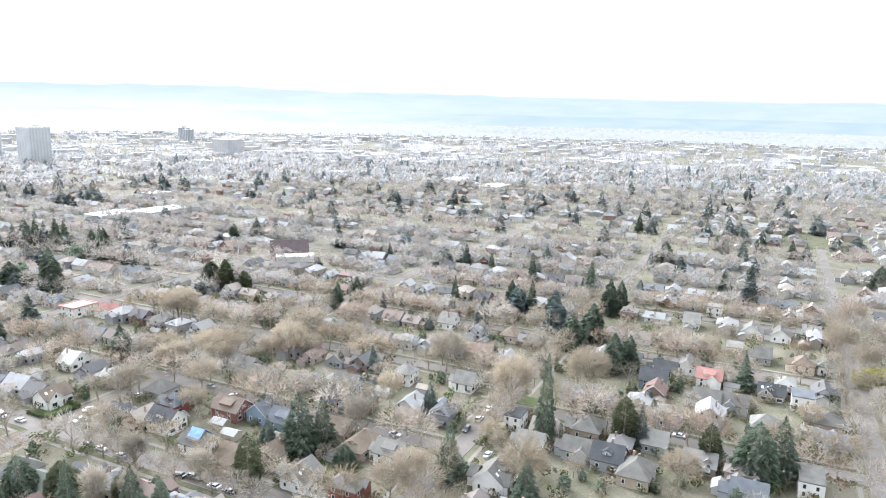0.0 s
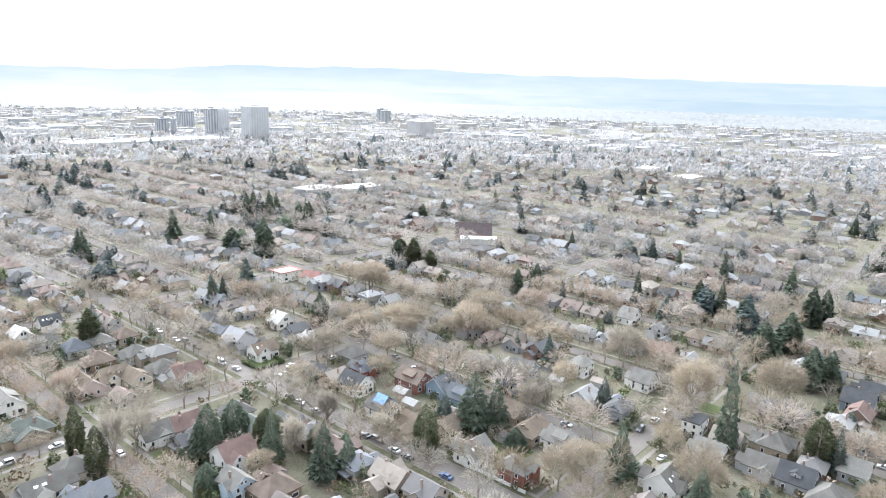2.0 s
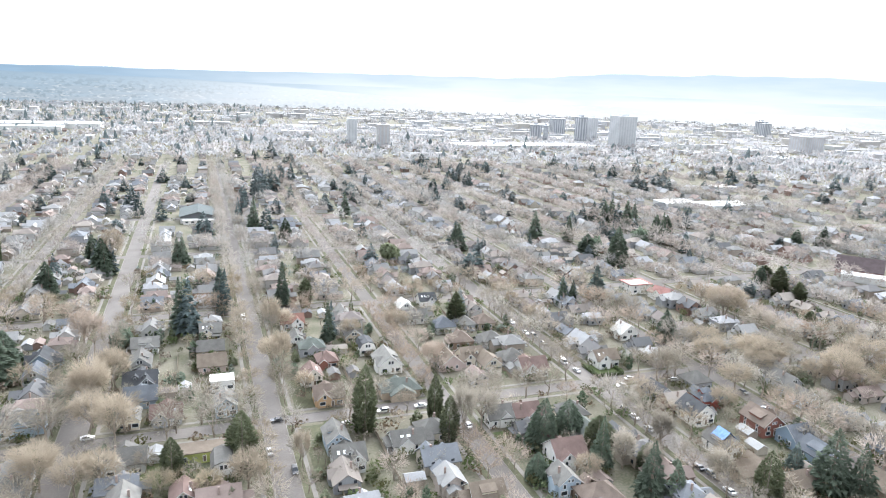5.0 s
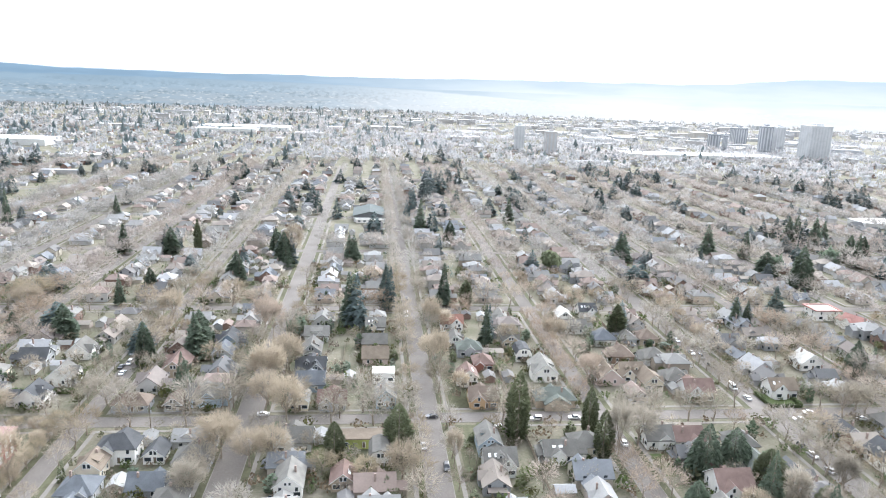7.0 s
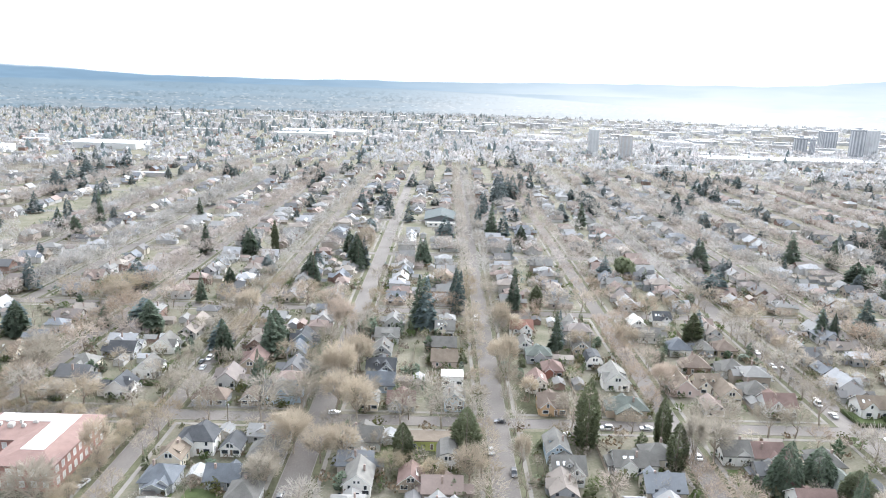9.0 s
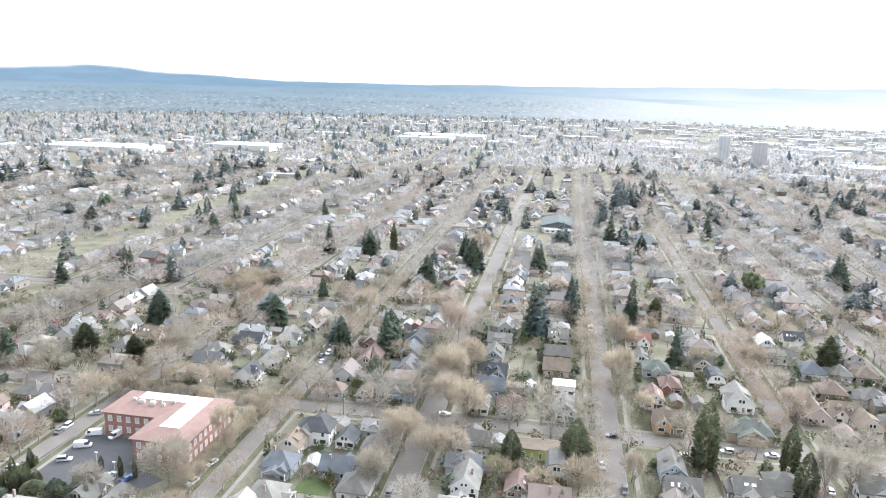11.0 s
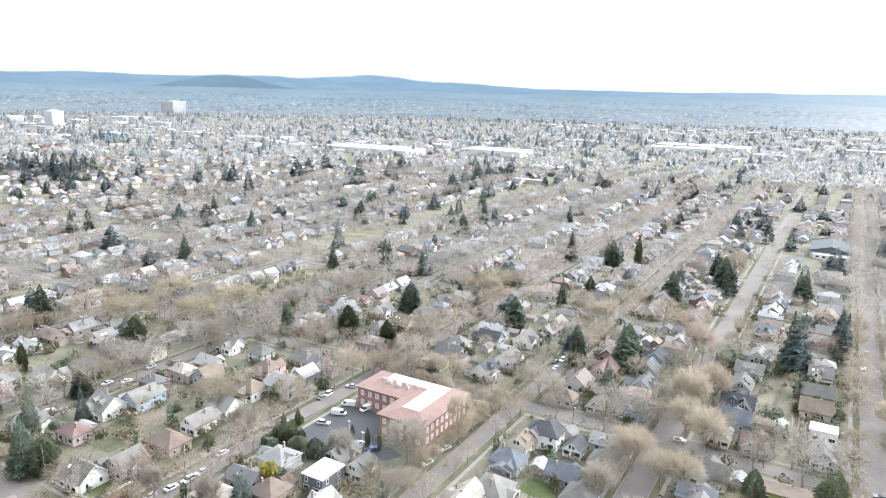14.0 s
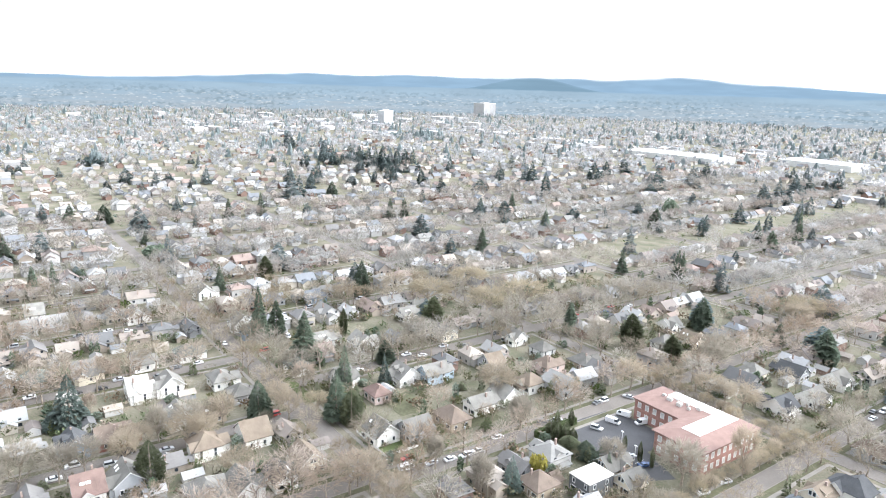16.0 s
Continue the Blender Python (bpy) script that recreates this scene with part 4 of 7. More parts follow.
house(-240.1, 27.0, 0, 10, 12, 3.4, "brown", "brick", "gable", porch=False, dormer=0)
house(-271.8, 41.2, 0, 13, 8, 4.4, "white", "white", "gable", porch=False, dormer=1)
house(-242.0, 49.2, 0, 11, 10, 4, "light", "white", "cross", porch=False, dormer=0)
house(-270.6, 53.0, 0, 10, 10, 4.4, "light", "white", "cross", porch=False, dormer=1)
house(-239.0, 59.1, 0, 8, 10, 3.4, "tan", "tan", "gable", porch=False, dormer=0)
house(-266.6, 71.6, 0, 11, 9, 3.6, "light", "white", "hip", porch=False, dormer=0)
house(-250.2, 73.9, 0, 10, 9, 3.4, "grey", "grey", "hip", porch=False, dormer=0)
house(-263.0, 103.1, 0, 12, 9, 3.4, "green", "white", "hip", porch=False, dormer=0)
house(-241.0, 113.0, 0, 11, 7, 4.4, "grey", "white", "gable", porch=False, dormer=0)
house(-284.8, 125.0, 0, 9, 11, 4, "pale", "white", "gable", porch=False, dormer=0)
house(-230.7, 136.1, 0, 11, 11, 4, "light", "white", "cross", porch=False, dormer=2)
house(-272.1, 139.0, 0, 11, 10, 4.4, "pale", "white", "cross", porch=False, dormer=0)
house(-263.0, 179.3, 0, 10, 9, 3.8, "light", "cream", "cross", porch=False, dormer=1)
house(-241.0, 205.6, 0, 11, 9, 3.8, "light", "white", "cross", porch=False, dormer=0)
house(-210.6, 14.7, 0, 12, 9, 4, "mauve", "white", "gable", porch=False, dormer=0)
house(-209.8, 25.3, 0, 11, 10, 4, "grey", "grey", "cross", porch=False, dormer=0)
house(-189.2, 42.4, 180, 13, 11, 4.2, "light", "white", "hip", porch=False, dormer=1)
house(-216.8, 50.3, 0, 11, 10, 4.4, "tan", "white", "hip", porch=False, dormer=1)
house(-187.5, 52.7, 180, 13, 8, 4.4, "grey", "white", "cross", porch=False, dormer=0)
house(-187.0, 64.3, 90, 8, 10, 3.8, "dark", "white", "gable", porch=False, dormer=0)
house(-216.4, 66.5, 180, 12, 10, 4.2, "tan", "white", "gable", porch=False, dormer=0)
house(-191.6, 74.7, 90, 10, 12, 4, "tan", "cream", "gable", porch=False, dormer=0)
house(-194.8, 104.3, 0, 11, 10, 3.8, "grey", "white", "cross", porch=False, dormer=1)
house(-189.6, 114.9, 0, 10, 11, 4, "grey", "grey", "gable", porch=False, dormer=0)
house(-222.4, 118.6, 0, 10, 8, 3.4, "mauve", "pink", "hip", porch=False, dormer=0)
house(-190.3, 131.3, 0, 13, 10, 3.6, "brown", "tan", "hip", porch=False, dormer=0)
house(-193.0, 146.0, 0, 8, 11, 4, "light", "white", "gable", porch=False, dormer=0)
house(-225.2, 147.1, 0, 9, 12, 4.8, "light", "sky", "gable", porch=False, dormer=0)
house(-194.7, 160.0, 0, 11, 10, 3.8, "pale", "white", "cross", porch=False, dormer=0)
house(-221.9, 175.7, 0, 11, 9, 3.6, "tan", "grey", "gable", porch=False, dormer=0)
house(-197.4, 175.9, 0, 10, 10, 4, "tan", "white", "hip", porch=True, dormer=0)
house(-204.5, 192.1, 0, 10, 10, 5.4, "brown", "pink", "hip", porch=True, dormer=0)
house(-221.1, 205.1, 0, 10, 9, 4.4, "grey", "pale", "hip", porch=False, dormer=0)
house(-200.9, 211.0, 0, 12, 10, 3.6, "grey", "tan", "hip", porch=False, dormer=0)
house(-195.6, 260.1, 90, 12, 9, 4.8, "grey", "white", "hip", porch=False, dormer=0)
house(-192.7, 277.5, 0, 11, 9, 3.8, "tan", "cream", "cross", porch=False, dormer=0)
house(-212.7, 286.6, 90, 11, 9, 3.6, "light", "white", "cross", porch=True, dormer=0)
house(-136.2, 154.8, 0, 9, 10, 3.8, "grey", "tan", "gable", porch=False, dormer=0)
house(-152.9, 241.9, 180, 12, 8, 3.2, "pale", "white", "flat", porch=False, dormer=0)
house(-129.2, 244.4, 90, 11, 10, 3.8, "dark", "white", "cross", porch=False, dormer=1)
house(-126.5, 262.8, 90, 11, 10, 3.6, "grey", "white", "cross", porch=True, dormer=0)
house(-153.5, 264.6, 0, 11, 10, 4.2, "light", "cream", "hip", porch=False, dormer=1)
house(-144.7, 281.4, 90, 9, 12, 3.8, "dark", "grey", "gable", porch=False, dormer=0)
house(-130.0, 289.7, 90, 11, 10, 3.6, "grey", "white", "cross", porch=True, dormer=0)
house(-85.7, 164.6, 90, 12, 11, 3.6, "light", "pale", "hip", porch=True, dormer=0)
house(-62.0, 175.1, -90, 11, 10, 3.4, "grey", "pale", "hip", porch=False, dormer=1)
house(-89.0, 182.8, 0, 11, 10, 3.4, "blue", "grey", "hip", porch=True, dormer=0)
house(-70.4, 184.4, 90, 9, 11, 3.4, "blue", "grey", "gable", porch=True, dormer=0)
house(-89.8, 194.4, 0, 8, 9, 4.2, "tan", "cream", "gable", porch=False, dormer=0)
house(-61.0, 198.9, 0, 12, 10, 3.4, "grey", "grey", "hip", porch=False, dormer=0)
house(-73.6, 203.1, 0, 7, 8, 3, "dark", "white", "gable", porch=False, dormer=0)
house(-85.0, 203.8, 0, 13, 9, 5.4, "dark", "white", "hip", porch=False, dormer=0)
house(-92.5, 239.0, 0, 14, 9, 3, "brown", "grey", "hip", porch=False, dormer=0)
house(-77.3, 239.0, 0, 7, 8, 3, "brown", "grey", "gable", porch=False, dormer=0)
house(-32.7, 239.0, 0, 8, 10, 4, "light", "cream", "gable", porch=False, dormer=0)
house(-67.2, 242.7, -90, 10, 13, 4.4, "light", "sky", "gable", porch=True, dormer=1)
house(-85.4, 272.6, 0, 10, 16, 3.6, "mauve", "tan", "gable", porch=False, dormer=0)
house(-69.8, 286.1, 0, 9, 10, 3.6, "blue", "grey", "gable", porch=False, dormer=0)
house(-69.9, 301.2, -90, 12, 10, 3.6, "dark", "blue", "cross", porch=False, dormer=1)
house(-29.9, 184.0, 0, 9, 12, 4.4, "light", "white", "gable", porch=False, dormer=0)
house(-14.1, 185.9, 0, 8, 9, 3.2, "mauve", "tan", "gable", porch=False, dormer=0)
house(-2.9, 198.2, 0, 8, 11, 4.2, "grey", "white", "dutch", porch=False, dormer=0)
house(-31.6, 209.3, 0, 14, 9, 4, "grey", "pale", "cross", porch=False, dormer=0)
house(-9.7, 210.2, 0, 20, 8, 3.4, "tan", "lime", "flat", porch=False, dormer=0)
house(-20.4, 239.0, 0, 11, 9, 3.4, "mauve", "grey", "cross", porch=False, dormer=0)
house(-0.5, 240.9, 0, 8, 11, 4.6, "light", "sky", "gable", porch=False, dormer=0)
house(-29.7, 255.0, -90, 10, 12, 3.6, "blue", "blue", "gable", porch=False, dormer=1)
house(-1.0, 261.7, 0, 10, 8, 4.2, "white", "white", "flat", porch=False, dormer=0)
house(-30.7, 268.8, 0, 13, 10, 4, "dark", "dark", "cross", porch=True, dormer=2)
house(-4.3, 281.3, 90, 10, 12, 3.6, "tan", "pink", "gable", porch=False, dormer=0)
house(-32.2, 290.2, 0, 9, 12, 3.6, "grey", "grey", "gable", porch=True, dormer=0)
house(-4.5, 298.2, 90, 9, 12, 3.6, "grey", "tan", "gable", porch=False, dormer=0)
house(-31.5, 309.0, -90, 9, 12, 3.4, "light", "pale", "gable", porch=True, dormer=0)
house(-4.1, 319.7, 0, 10, 9, 4, "light", "cream", "cross", porch=True, dormer=1)
house(94.5, 161.1, 0, 8, 9, 5, "light", "sky", "gable", porch=False, dormer=0)
house(69.0, 162.1, 90, 9, 11, 4, "tan", "cream", "gable", porch=False, dormer=0)
house(34.7, 193.0, 0, 11, 10, 4, "grey", "pale", "cross", porch=False, dormer=1)
house(55.8, 198.8, -90, 9, 12, 3.4, "grey", "white", "gable", porch=True, dormer=0)
house(65.9, 203.2, -90, 10, 11, 3.6, "grey", "cream", "hip", porch=True, dormer=0)
house(33.1, 205.1, 0, 8, 12, 5, "light", "sky", "gable", porch=False, dormer=1)
house(92.9, 206.7, -90, 9, 11, 3.8, "grey", "white", "gable", porch=False, dormer=0)
house(64.5, 239.0, 180, 17, 10, 3.2, "green", "tan", "hip", porch=False, dormer=0)
house(36.7, 239.9, 0, 12, 10, 3.4, "brown", "orange", "cross", porch=False, dormer=0)
house(33.4, 258.2, 0, 8, 10, 4.6, "mauve", "white", "gable", porch=False, dormer=0)
house(92.6, 259.2, -90, 11, 10, 3.6, "tan", "pink", "cross", porch=True, dormer=1)
house(66.4, 264.8, 0, 11, 15, 4, "pale", "white", "gable", porch=False, dormer=0)
house(41.9, 273.9, 0, 9, 10, 3.4, "mauve", "brick", "hip", porch=False, dormer=0)
house(61.7, 284.4, 0, 8, 10, 3.6, "dark", "white", "dutch", porch=False, dormer=1)
house(38.0, 288.8, 0, 12, 9, 4, "green", "grey", "hip", porch=False, dormer=0)
house(32.8, 300.8, 0, 8, 11, 3.6, "grey", "white", "gable", porch=False, dormer=0)
house(59.1, 301.6, 0, 8, 11, 3.4, "grey", "tan", "gable", porch=False, dormer=0)
house(95.7, 318.7, -90, 9, 12, 3.4, "grey", "white", "gable", porch=True, dormer=0)
house(33.6, 322.5, 0, 12, 9, 4.6, "brick", "white", "cross", porch=False, dormer=0)
house(60.3, 331.4, 0, 8, 12, 3.6, "light", "white", "gable", porch=False, dormer=0)
house(94.2, 334.9, 0, 8, 11, 4, "white", "white", "gable", porch=False, dormer=0)
house(158.0, 106.1, 0, 9, 11, 5.4, "light", "brick", "hip", porch=False, dormer=0)
house(158.0, 123.5, 0, 11, 10, 4, "light", "white", "cross", porch=False, dormer=1)
house(158.0, 149.7, 90, 10, 10, 3.8, "tan", "tan", "cross", porch=False, dormer=0)
house(100.9, 151.5, 0, 13, 11, 3.8, "brown", "brown", "hip", porch=False, dormer=0)
house(158.7, 166.1, 0, 9, 11, 4.4, "grey", "white", "gable", porch=False, dormer=0)
house(103.1, 175.9, 0, 12, 12, 4.4, "mauve", "white", "cross", porch=False, dormer=0)
house(118.6, 189.5, 90, 14, 9, 3.2, "green", "cream", "hip", porch=False, dormer=0)
house(120.8, 202.4, 90, 11, 10, 3.4, "grey", "cream", "hip", porch=False, dormer=0)
house(103.1, 206.3, -90, 9, 11, 3.6, "mauve", "white", "gable", porch=False, dormer=0)
house(124.3, 243.5, 0, 13, 10, 4.2, "mauve", "pale", "cross", porch=False, dormer=0)
house(160.7, 244.6, 0, 12, 9, 4, "tan", "white", "cross", porch=False, dormer=0)
house(108.8, 253.5, 0, 9, 12, 3.6, "tan", "cream", "gable", porch=False, dormer=0)
house(120.9, 256.0, 90, 11, 11, 3.4, "grey", "grey", "hip", porch=True, dormer=0)
house(103.6, 262.2, 0, 11, 10, 3.6, "tan", "cream", "cross", porch=True, dormer=2)
house(120.7, 279.1, 90, 11, 11, 3.4, "grey", "pale", "hip", porch=True, dormer=0)
house(106.4, 282.1, -90, 11, 11, 3.4, "brown", "brown", "hip", porch=True, dormer=1)
house(105.3, 302.7, -90, 11, 11, 3.4, "blue", "pale", "hip", porch=True, dormer=0)
house(116.3, 303.4, 90, 11, 10, 3.4, "light", "grey", "hip", porch=True, dormer=0)
house(127.2, 303.5, -90, 11, 10, 3.4, "brown", "tan", "hip", porch=True, dormer=0)
house(109.6, 344.0, 0, 10, 9, 3.8, "dark", "white", "cross", porch=False, dormer=1)
house(212.2, -1.7, 0, 10, 11, 4, "blue", "grey", "gable", porch=False, dormer=0)
house(210.1, 31.3, 0, 14, 11, 3.6, "grey", "tan", "hip", porch=False, dormer=0)
house(214.9, 41.1, 0, 11, 11, 4.2, "dark", "grey", "gable", porch=True, dormer=1)
house(216.2, 51.2, 0, 9, 12, 3.8, "grey", "grey", "gable", porch=False, dormer=0)
house(213.6, 67.6, 0, 9, 10, 3.6, "pale", "white", "gable", porch=False, dormer=0)
house(185.3, 70.2, 0, 12, 11, 4, "grey", "white", "cross", porch=False, dormer=1)
house(182.8, 105.3, 0, 9, 11, 5, "light", "white", "gable", porch=False, dormer=0)
house(183.9, 118.5, 0, 15, 10, 3.6, "tan", "tan", "hip", porch=False, dormer=2)
house(190.0, 132.1, 0, 10, 12, 4, "tan", "tan", "gable", porch=False, dormer=0)
house(213.0, 136.6, 90, 9, 11, 4, "grey", "tan", "gable", porch=False, dormer=0)
house(165.9, 140.6, 90, 9, 11, 4, "tan", "cream", "gable", porch=False, dormer=0)
house(213.3, 147.4, 0, 9, 11, 4.2, "blue", "blue", "gable", porch=False, dormer=0)
house(186.2, 151.4, 0, 10, 12, 4.4, "blue", "blue", "gable", porch=False, dormer=0)
house(226.6, 151.9, 0, 9, 11, 4, "grey", "blue", "gable", porch=False, dormer=0)
house(188.3, 163.9, 0, 10, 10, 4.2, "blue", "blue", "cross", porch=False, dormer=1)
house(184.5, 175.8, 0, 10, 13, 4.8, "brown", "brick", "gable", porch=False, dormer=0)
house(165.4, 188.9, 0, 10, 12, 4.8, "dark", "white", "gable", porch=False, dormer=1)
house(217.6, 189.0, 0, 9, 11, 3.6, "grey", "sky", "gable", porch=False, dormer=0)
house(178.4, 198.4, 0, 10, 10, 4, "blue", "red", "hip", porch=False, dormer=1)
house(222.7, 203.3, 0, 9, 12, 3.6, "grey", "grey", "gable", porch=False, dormer=0)
house(162.9, 207.8, 0, 9, 11, 3.6, "dark", "grey", "gable", porch=False, dormer=0)
house(185.0, 213.2, 0, 11, 10, 4, "grey", "grey", "hip", porch=False, dormer=0)
house(190.0, 272.1, 0, 11, 10, 3.6, "white", "white", "gable", porch=False, dormer=0)
house(281.1, -26.0, 0, 11, 10, 3.6, "grey", "tan", "hip", porch=True, dormer=0)
house(228.7, -18.9, 0, 14, 8, 5.6, "grey", "white", "flat", porch=False, dormer=0)
house(266.1, -5.1, 0, 11, 11, 3.8, "light", "tan", "hip", porch=False, dormer=0)
house(282.6, 6.5, 0, 9, 11, 4, "grey", "grey", "gable", porch=False, dormer=0)
house(281.1, 16.8, 0, 9, 11, 4.4, "grey", "white", "gable", porch=False, dormer=0)
house(257.6, 27.8, 0, 10, 9, 4, "pale", "grey", "gable", porch=False, dormer=0)
house(234.0, 29.1, 0, 10, 9, 3.8, "pale", "grey", "gable", porch=False, dormer=0)
house(280.3, 36.7, 90, 9, 11, 3.8, "mauve", "brown", "gable", porch=False, dormer=0)
house(292.1, 39.2, 0, 11, 12, 4.4, "dark", "blue", "gable", porch=False, dormer=0)
house(234.0, 52.8, 0, 12, 11, 3.6, "grey", "tan", "hip", porch=False, dormer=0)
house(228.0, 78.5, 0, 10, 7, 5.4, "dark", "white", "flat", porch=False, dormer=0)
house(250.9, 108.9, 0, 10, 9, 4.4, "light", "white", "gable", porch=False, dormer=0)
house(245.0, 134.9, 0, 9, 9, 5.4, "pale", "white", "hip", porch=False, dormer=0)
house(227.9, 214.2, 0, 11, 10, 3.4, "light", "white", "hip", porch=False, dormer=0)
house(347.1, -29.0, 0, 10, 9, 4.2, "green", "white", "hip", porch=False, dormer=0)
house(344.1, -18.7, 0, 11, 9, 4.4, "tan", "cream", "hip", porch=False, dormer=0)
house(298.4, -17.8, 0, 11, 9, 6, "blue", "white", "flat", porch=False, dormer=0)
house(302.5, -6.4, -90, 11, 9, 3.4, "dark", "tan", "cross", porch=False, dormer=1)
house(349.3, -1.9, 0, 11, 8, 3.6, "grey", "grey", "gable", porch=False, dormer=0)
house(356.8, 11.0, 0, 13, 8, 3.8, "pale", "white", "flat", porch=False, dormer=0)
house(304.8, 18.0, 0, 9, 11, 4.8, "red", "white", "gable", porch=False, dormer=0)
house(318.2, 28.5, 0, 10, 9, 3.8, "light", "white", "cross", porch=False, dormer=0)
house(307.6, 36.6, 0, 9, 11, 4, "dark", "brown", "gable", porch=False, dormer=0)
house(355.6, 113.0, 0, 12, 10, 3.6, "light", "tan", "hip", porch=False, dormer=0)
house(320.5, 114.9, 0, 12, 9, 3.6, "tan", "pink", "hip", porch=False, dormer=0)
house(324.0, 151.8, 0, 12, 9, 4, "pale", "white", "gable", porch=False, dormer=0)
house(398.6, -23.7, 0, 11, 9, 3.8, "pale", "white", "gable", porch=False, dormer=0)
house(388.2, -9.0, 0, 10, 9, 4, "grey", "white", "cross", porch=False, dormer=1)
house(388.1, 4.6, 0, 10, 10, 4, "light", "white", "cross", porch=False, dormer=0)
house(421.0, 25.7, 0, 11, 9, 5.8, "pale", "white", "flat", porch=False, dormer=0)
house(390.5, 34.8, 0, 12, 9, 4, "pale", "white", "gable", porch=False, dormer=0)

# ---- trees near the flight ----
tree("fir2", -648.2, 69.4, 16.3, 14.0)
tree("cedar1", -628.4, 91.9, 16.7, 16.8)
tree("cedar0", -665.0, 319.5, 19.3, 15.5)
tree("fir2", -606.7, 189.1, 18.8, 11.6)
tree("fir0", -606.8, 218.8, 21.9, 11.8)
tree("fir1", -522.0, 14.1, 17.6, 14.7)
tree("round0", -491.5, 99.8, 10.7, 16.7)
tree("fir1", -538.1, 104.1, 10.3, 8.2)
tree("fir1", -541.5, 316.5, 19.4, 12.5)
tree("fir2", -535.6, 328.1, 19.1, 12.5)
tree("fir1", -514.4, 400.9, 18.0, 11.8)
tree("fir0", -524.6, 448.9, 19.3, 11.5)
tree("fir2", -438.1, 22.6, 17.0, 11.0)
tree("fir0", -450.9, 33.8, 15.3, 6.8)
tree("round0", -455.8, 49.3, 7.7, 12.3)
tree("fir2", -444.0, 419.1, 16.8, 12.2)
tree("grey2", -380.5, 47.3, 12.1, 22.7)
tree("fir1", -392.4, 112.2, 15.9, 9.0)
tree("cone2", -398.5, 141.8, 17.1, 11.4)
tree("fir0", -395.5, 308.0, 19.3, 15.3)
tree("cedar2", -393.8, 507.9, 18.3, 16.0)
tree("round0", -415.4, 557.0, 21.9, 15.0)
tree("fir0", -306.9, 103.3, 27.1, 12.9)
tree("cedar1", -310.0, 113.0, 17.8, 10.3)
tree("cedar0", -344.6, 178.8, 21.7, 13.9)
tree("gold0", -310.5, 203.3, 16.5, 38.2)
tree("gold1", -326.3, 243.2, 14.4, 31.1)
tree("cedar0", -296.8, 265.3, 7.7, 7.5)
tree("fir1", -300.7, 352.6, 17.6, 10.2)
tree("fir1", -307.8, 529.0, 18.0, 13.3)
tree("fir0", -293.6, 565.8, 29.3, 9.6)
tree("blue2", -260.9, 10.8, 7.2, 7.4)
tree("blue1", -260.9, 16.9, 19.6, 15.3)
tree("pink0", -263.7, 23.6, 11.0, 7.0)
tree("tan0", -230.4, 31.8, 11.2, 16.9)
tree("cedar2", -230.9, 73.9, 15.5, 10.1)
tree("fir2", -267.7, 108.7, 25.5, 15.7)
tree("fir2", -236.7, 111.8, 19.3, 8.4)
tree("blue0", -232.1, 127.5, 14.1, 5.7)
tree("cone1", -292.0, 139.9, 14.2, 5.1)
tree("cedar1", -252.2, 139.9, 11.1, 10.2)
tree("grey1", -264.4, 162.1, 16.9, 16.3)
tree("cone2", -274.2, 180.3, 18.3, 13.7)
tree("gold1", -278.8, 218.4, 19.0, 27.5)
tree("fir2", -234.8, 237.8, 17.0, 8.2)
tree("cedar2", -237.0, 238.7, 16.4, 9.3)
tree("gold0", -283.7, 250.2, 15.6, 38.8)
tree("cone1", -277.5, 259.5, 10.7, 5.9)
tree("fir1", -267.9, 367.9, 22.6, 10.8)
tree("fir1", -266.8, 371.1, 21.2, 9.3)
tree("cedar0", -284.1, 506.7, 18.2, 13.6)
tree("dark1", -225.2, -2.1, 11.1, 18.4)
tree("cone0", -206.5, 31.2, 15.7, 9.7)
tree("tan2", -225.3, 46.7, 12.4, 18.8)
tree("tan0", -199.4, 55.0, 9.7, 15.4)
tree("tan3", -175.6, 85.9, 9.7, 22.4)
tree("gold1", -224.7, 93.8, 9.1, 13.2)
tree("fir0", -216.0, 97.6, 19.3, 12.9)
tree("cone1", -209.2, 100.2, 13.7, 9.3)
tree("birch1", -168.6, 108.9, 13.9, 9.5)
tree("birch1", -173.8, 149.7, 15.4, 14.9)
tree("cone0", -163.6, 155.1, 7.4, 4.6)
tree("tan1", -200.0, 160.8, 14.5, 20.9)
tree("cone0", -166.6, 161.1, 7.8, 2.6)
tree("cone2", -165.4, 167.0, 7.4, 2.6)
tree("tan2", -185.4, 184.2, 9.8, 16.5)
tree("dark1", -189.4, 196.8, 4.4, 17.0)
tree("tan0", -173.9, 209.7, 15.9, 17.0)
tree("tan3", -168.6, 226.3, 10.8, 20.0)
tree("grey0", -216.3, 238.5, 15.3, 19.6)
tree("cone2", -206.8, 249.2, 17.5, 13.2)
tree("cone1", -185.0, 251.1, 13.5, 8.7)
tree("grey3", -167.1, 256.5, 15.9, 19.0)
tree("grey2", -172.1, 265.7, 17.5, 19.4)
tree("cedar0", -204.7, 302.6, 17.2, 14.4)
tree("cedar1", -170.9, 317.5, 10.7, 8.4)
tree("tan3", -178.6, 348.5, 16.6, 20.1)
tree("gold1", -182.3, 362.2, 16.1, 27.9)
tree("fir2", -172.7, 470.0, 22.0, 13.5)
tree("fir2", -218.4, 589.2, 21.1, 11.1)
tree("tan3", -159.7, 88.5, 11.1, 16.0)
tree("birch0", -148.3, 111.4, 16.8, 10.8)
tree("blue2", -145.1, 120.8, 12.7, 7.7)
tree("yellow0", -145.9, 132.1, 9.8, 4.9)
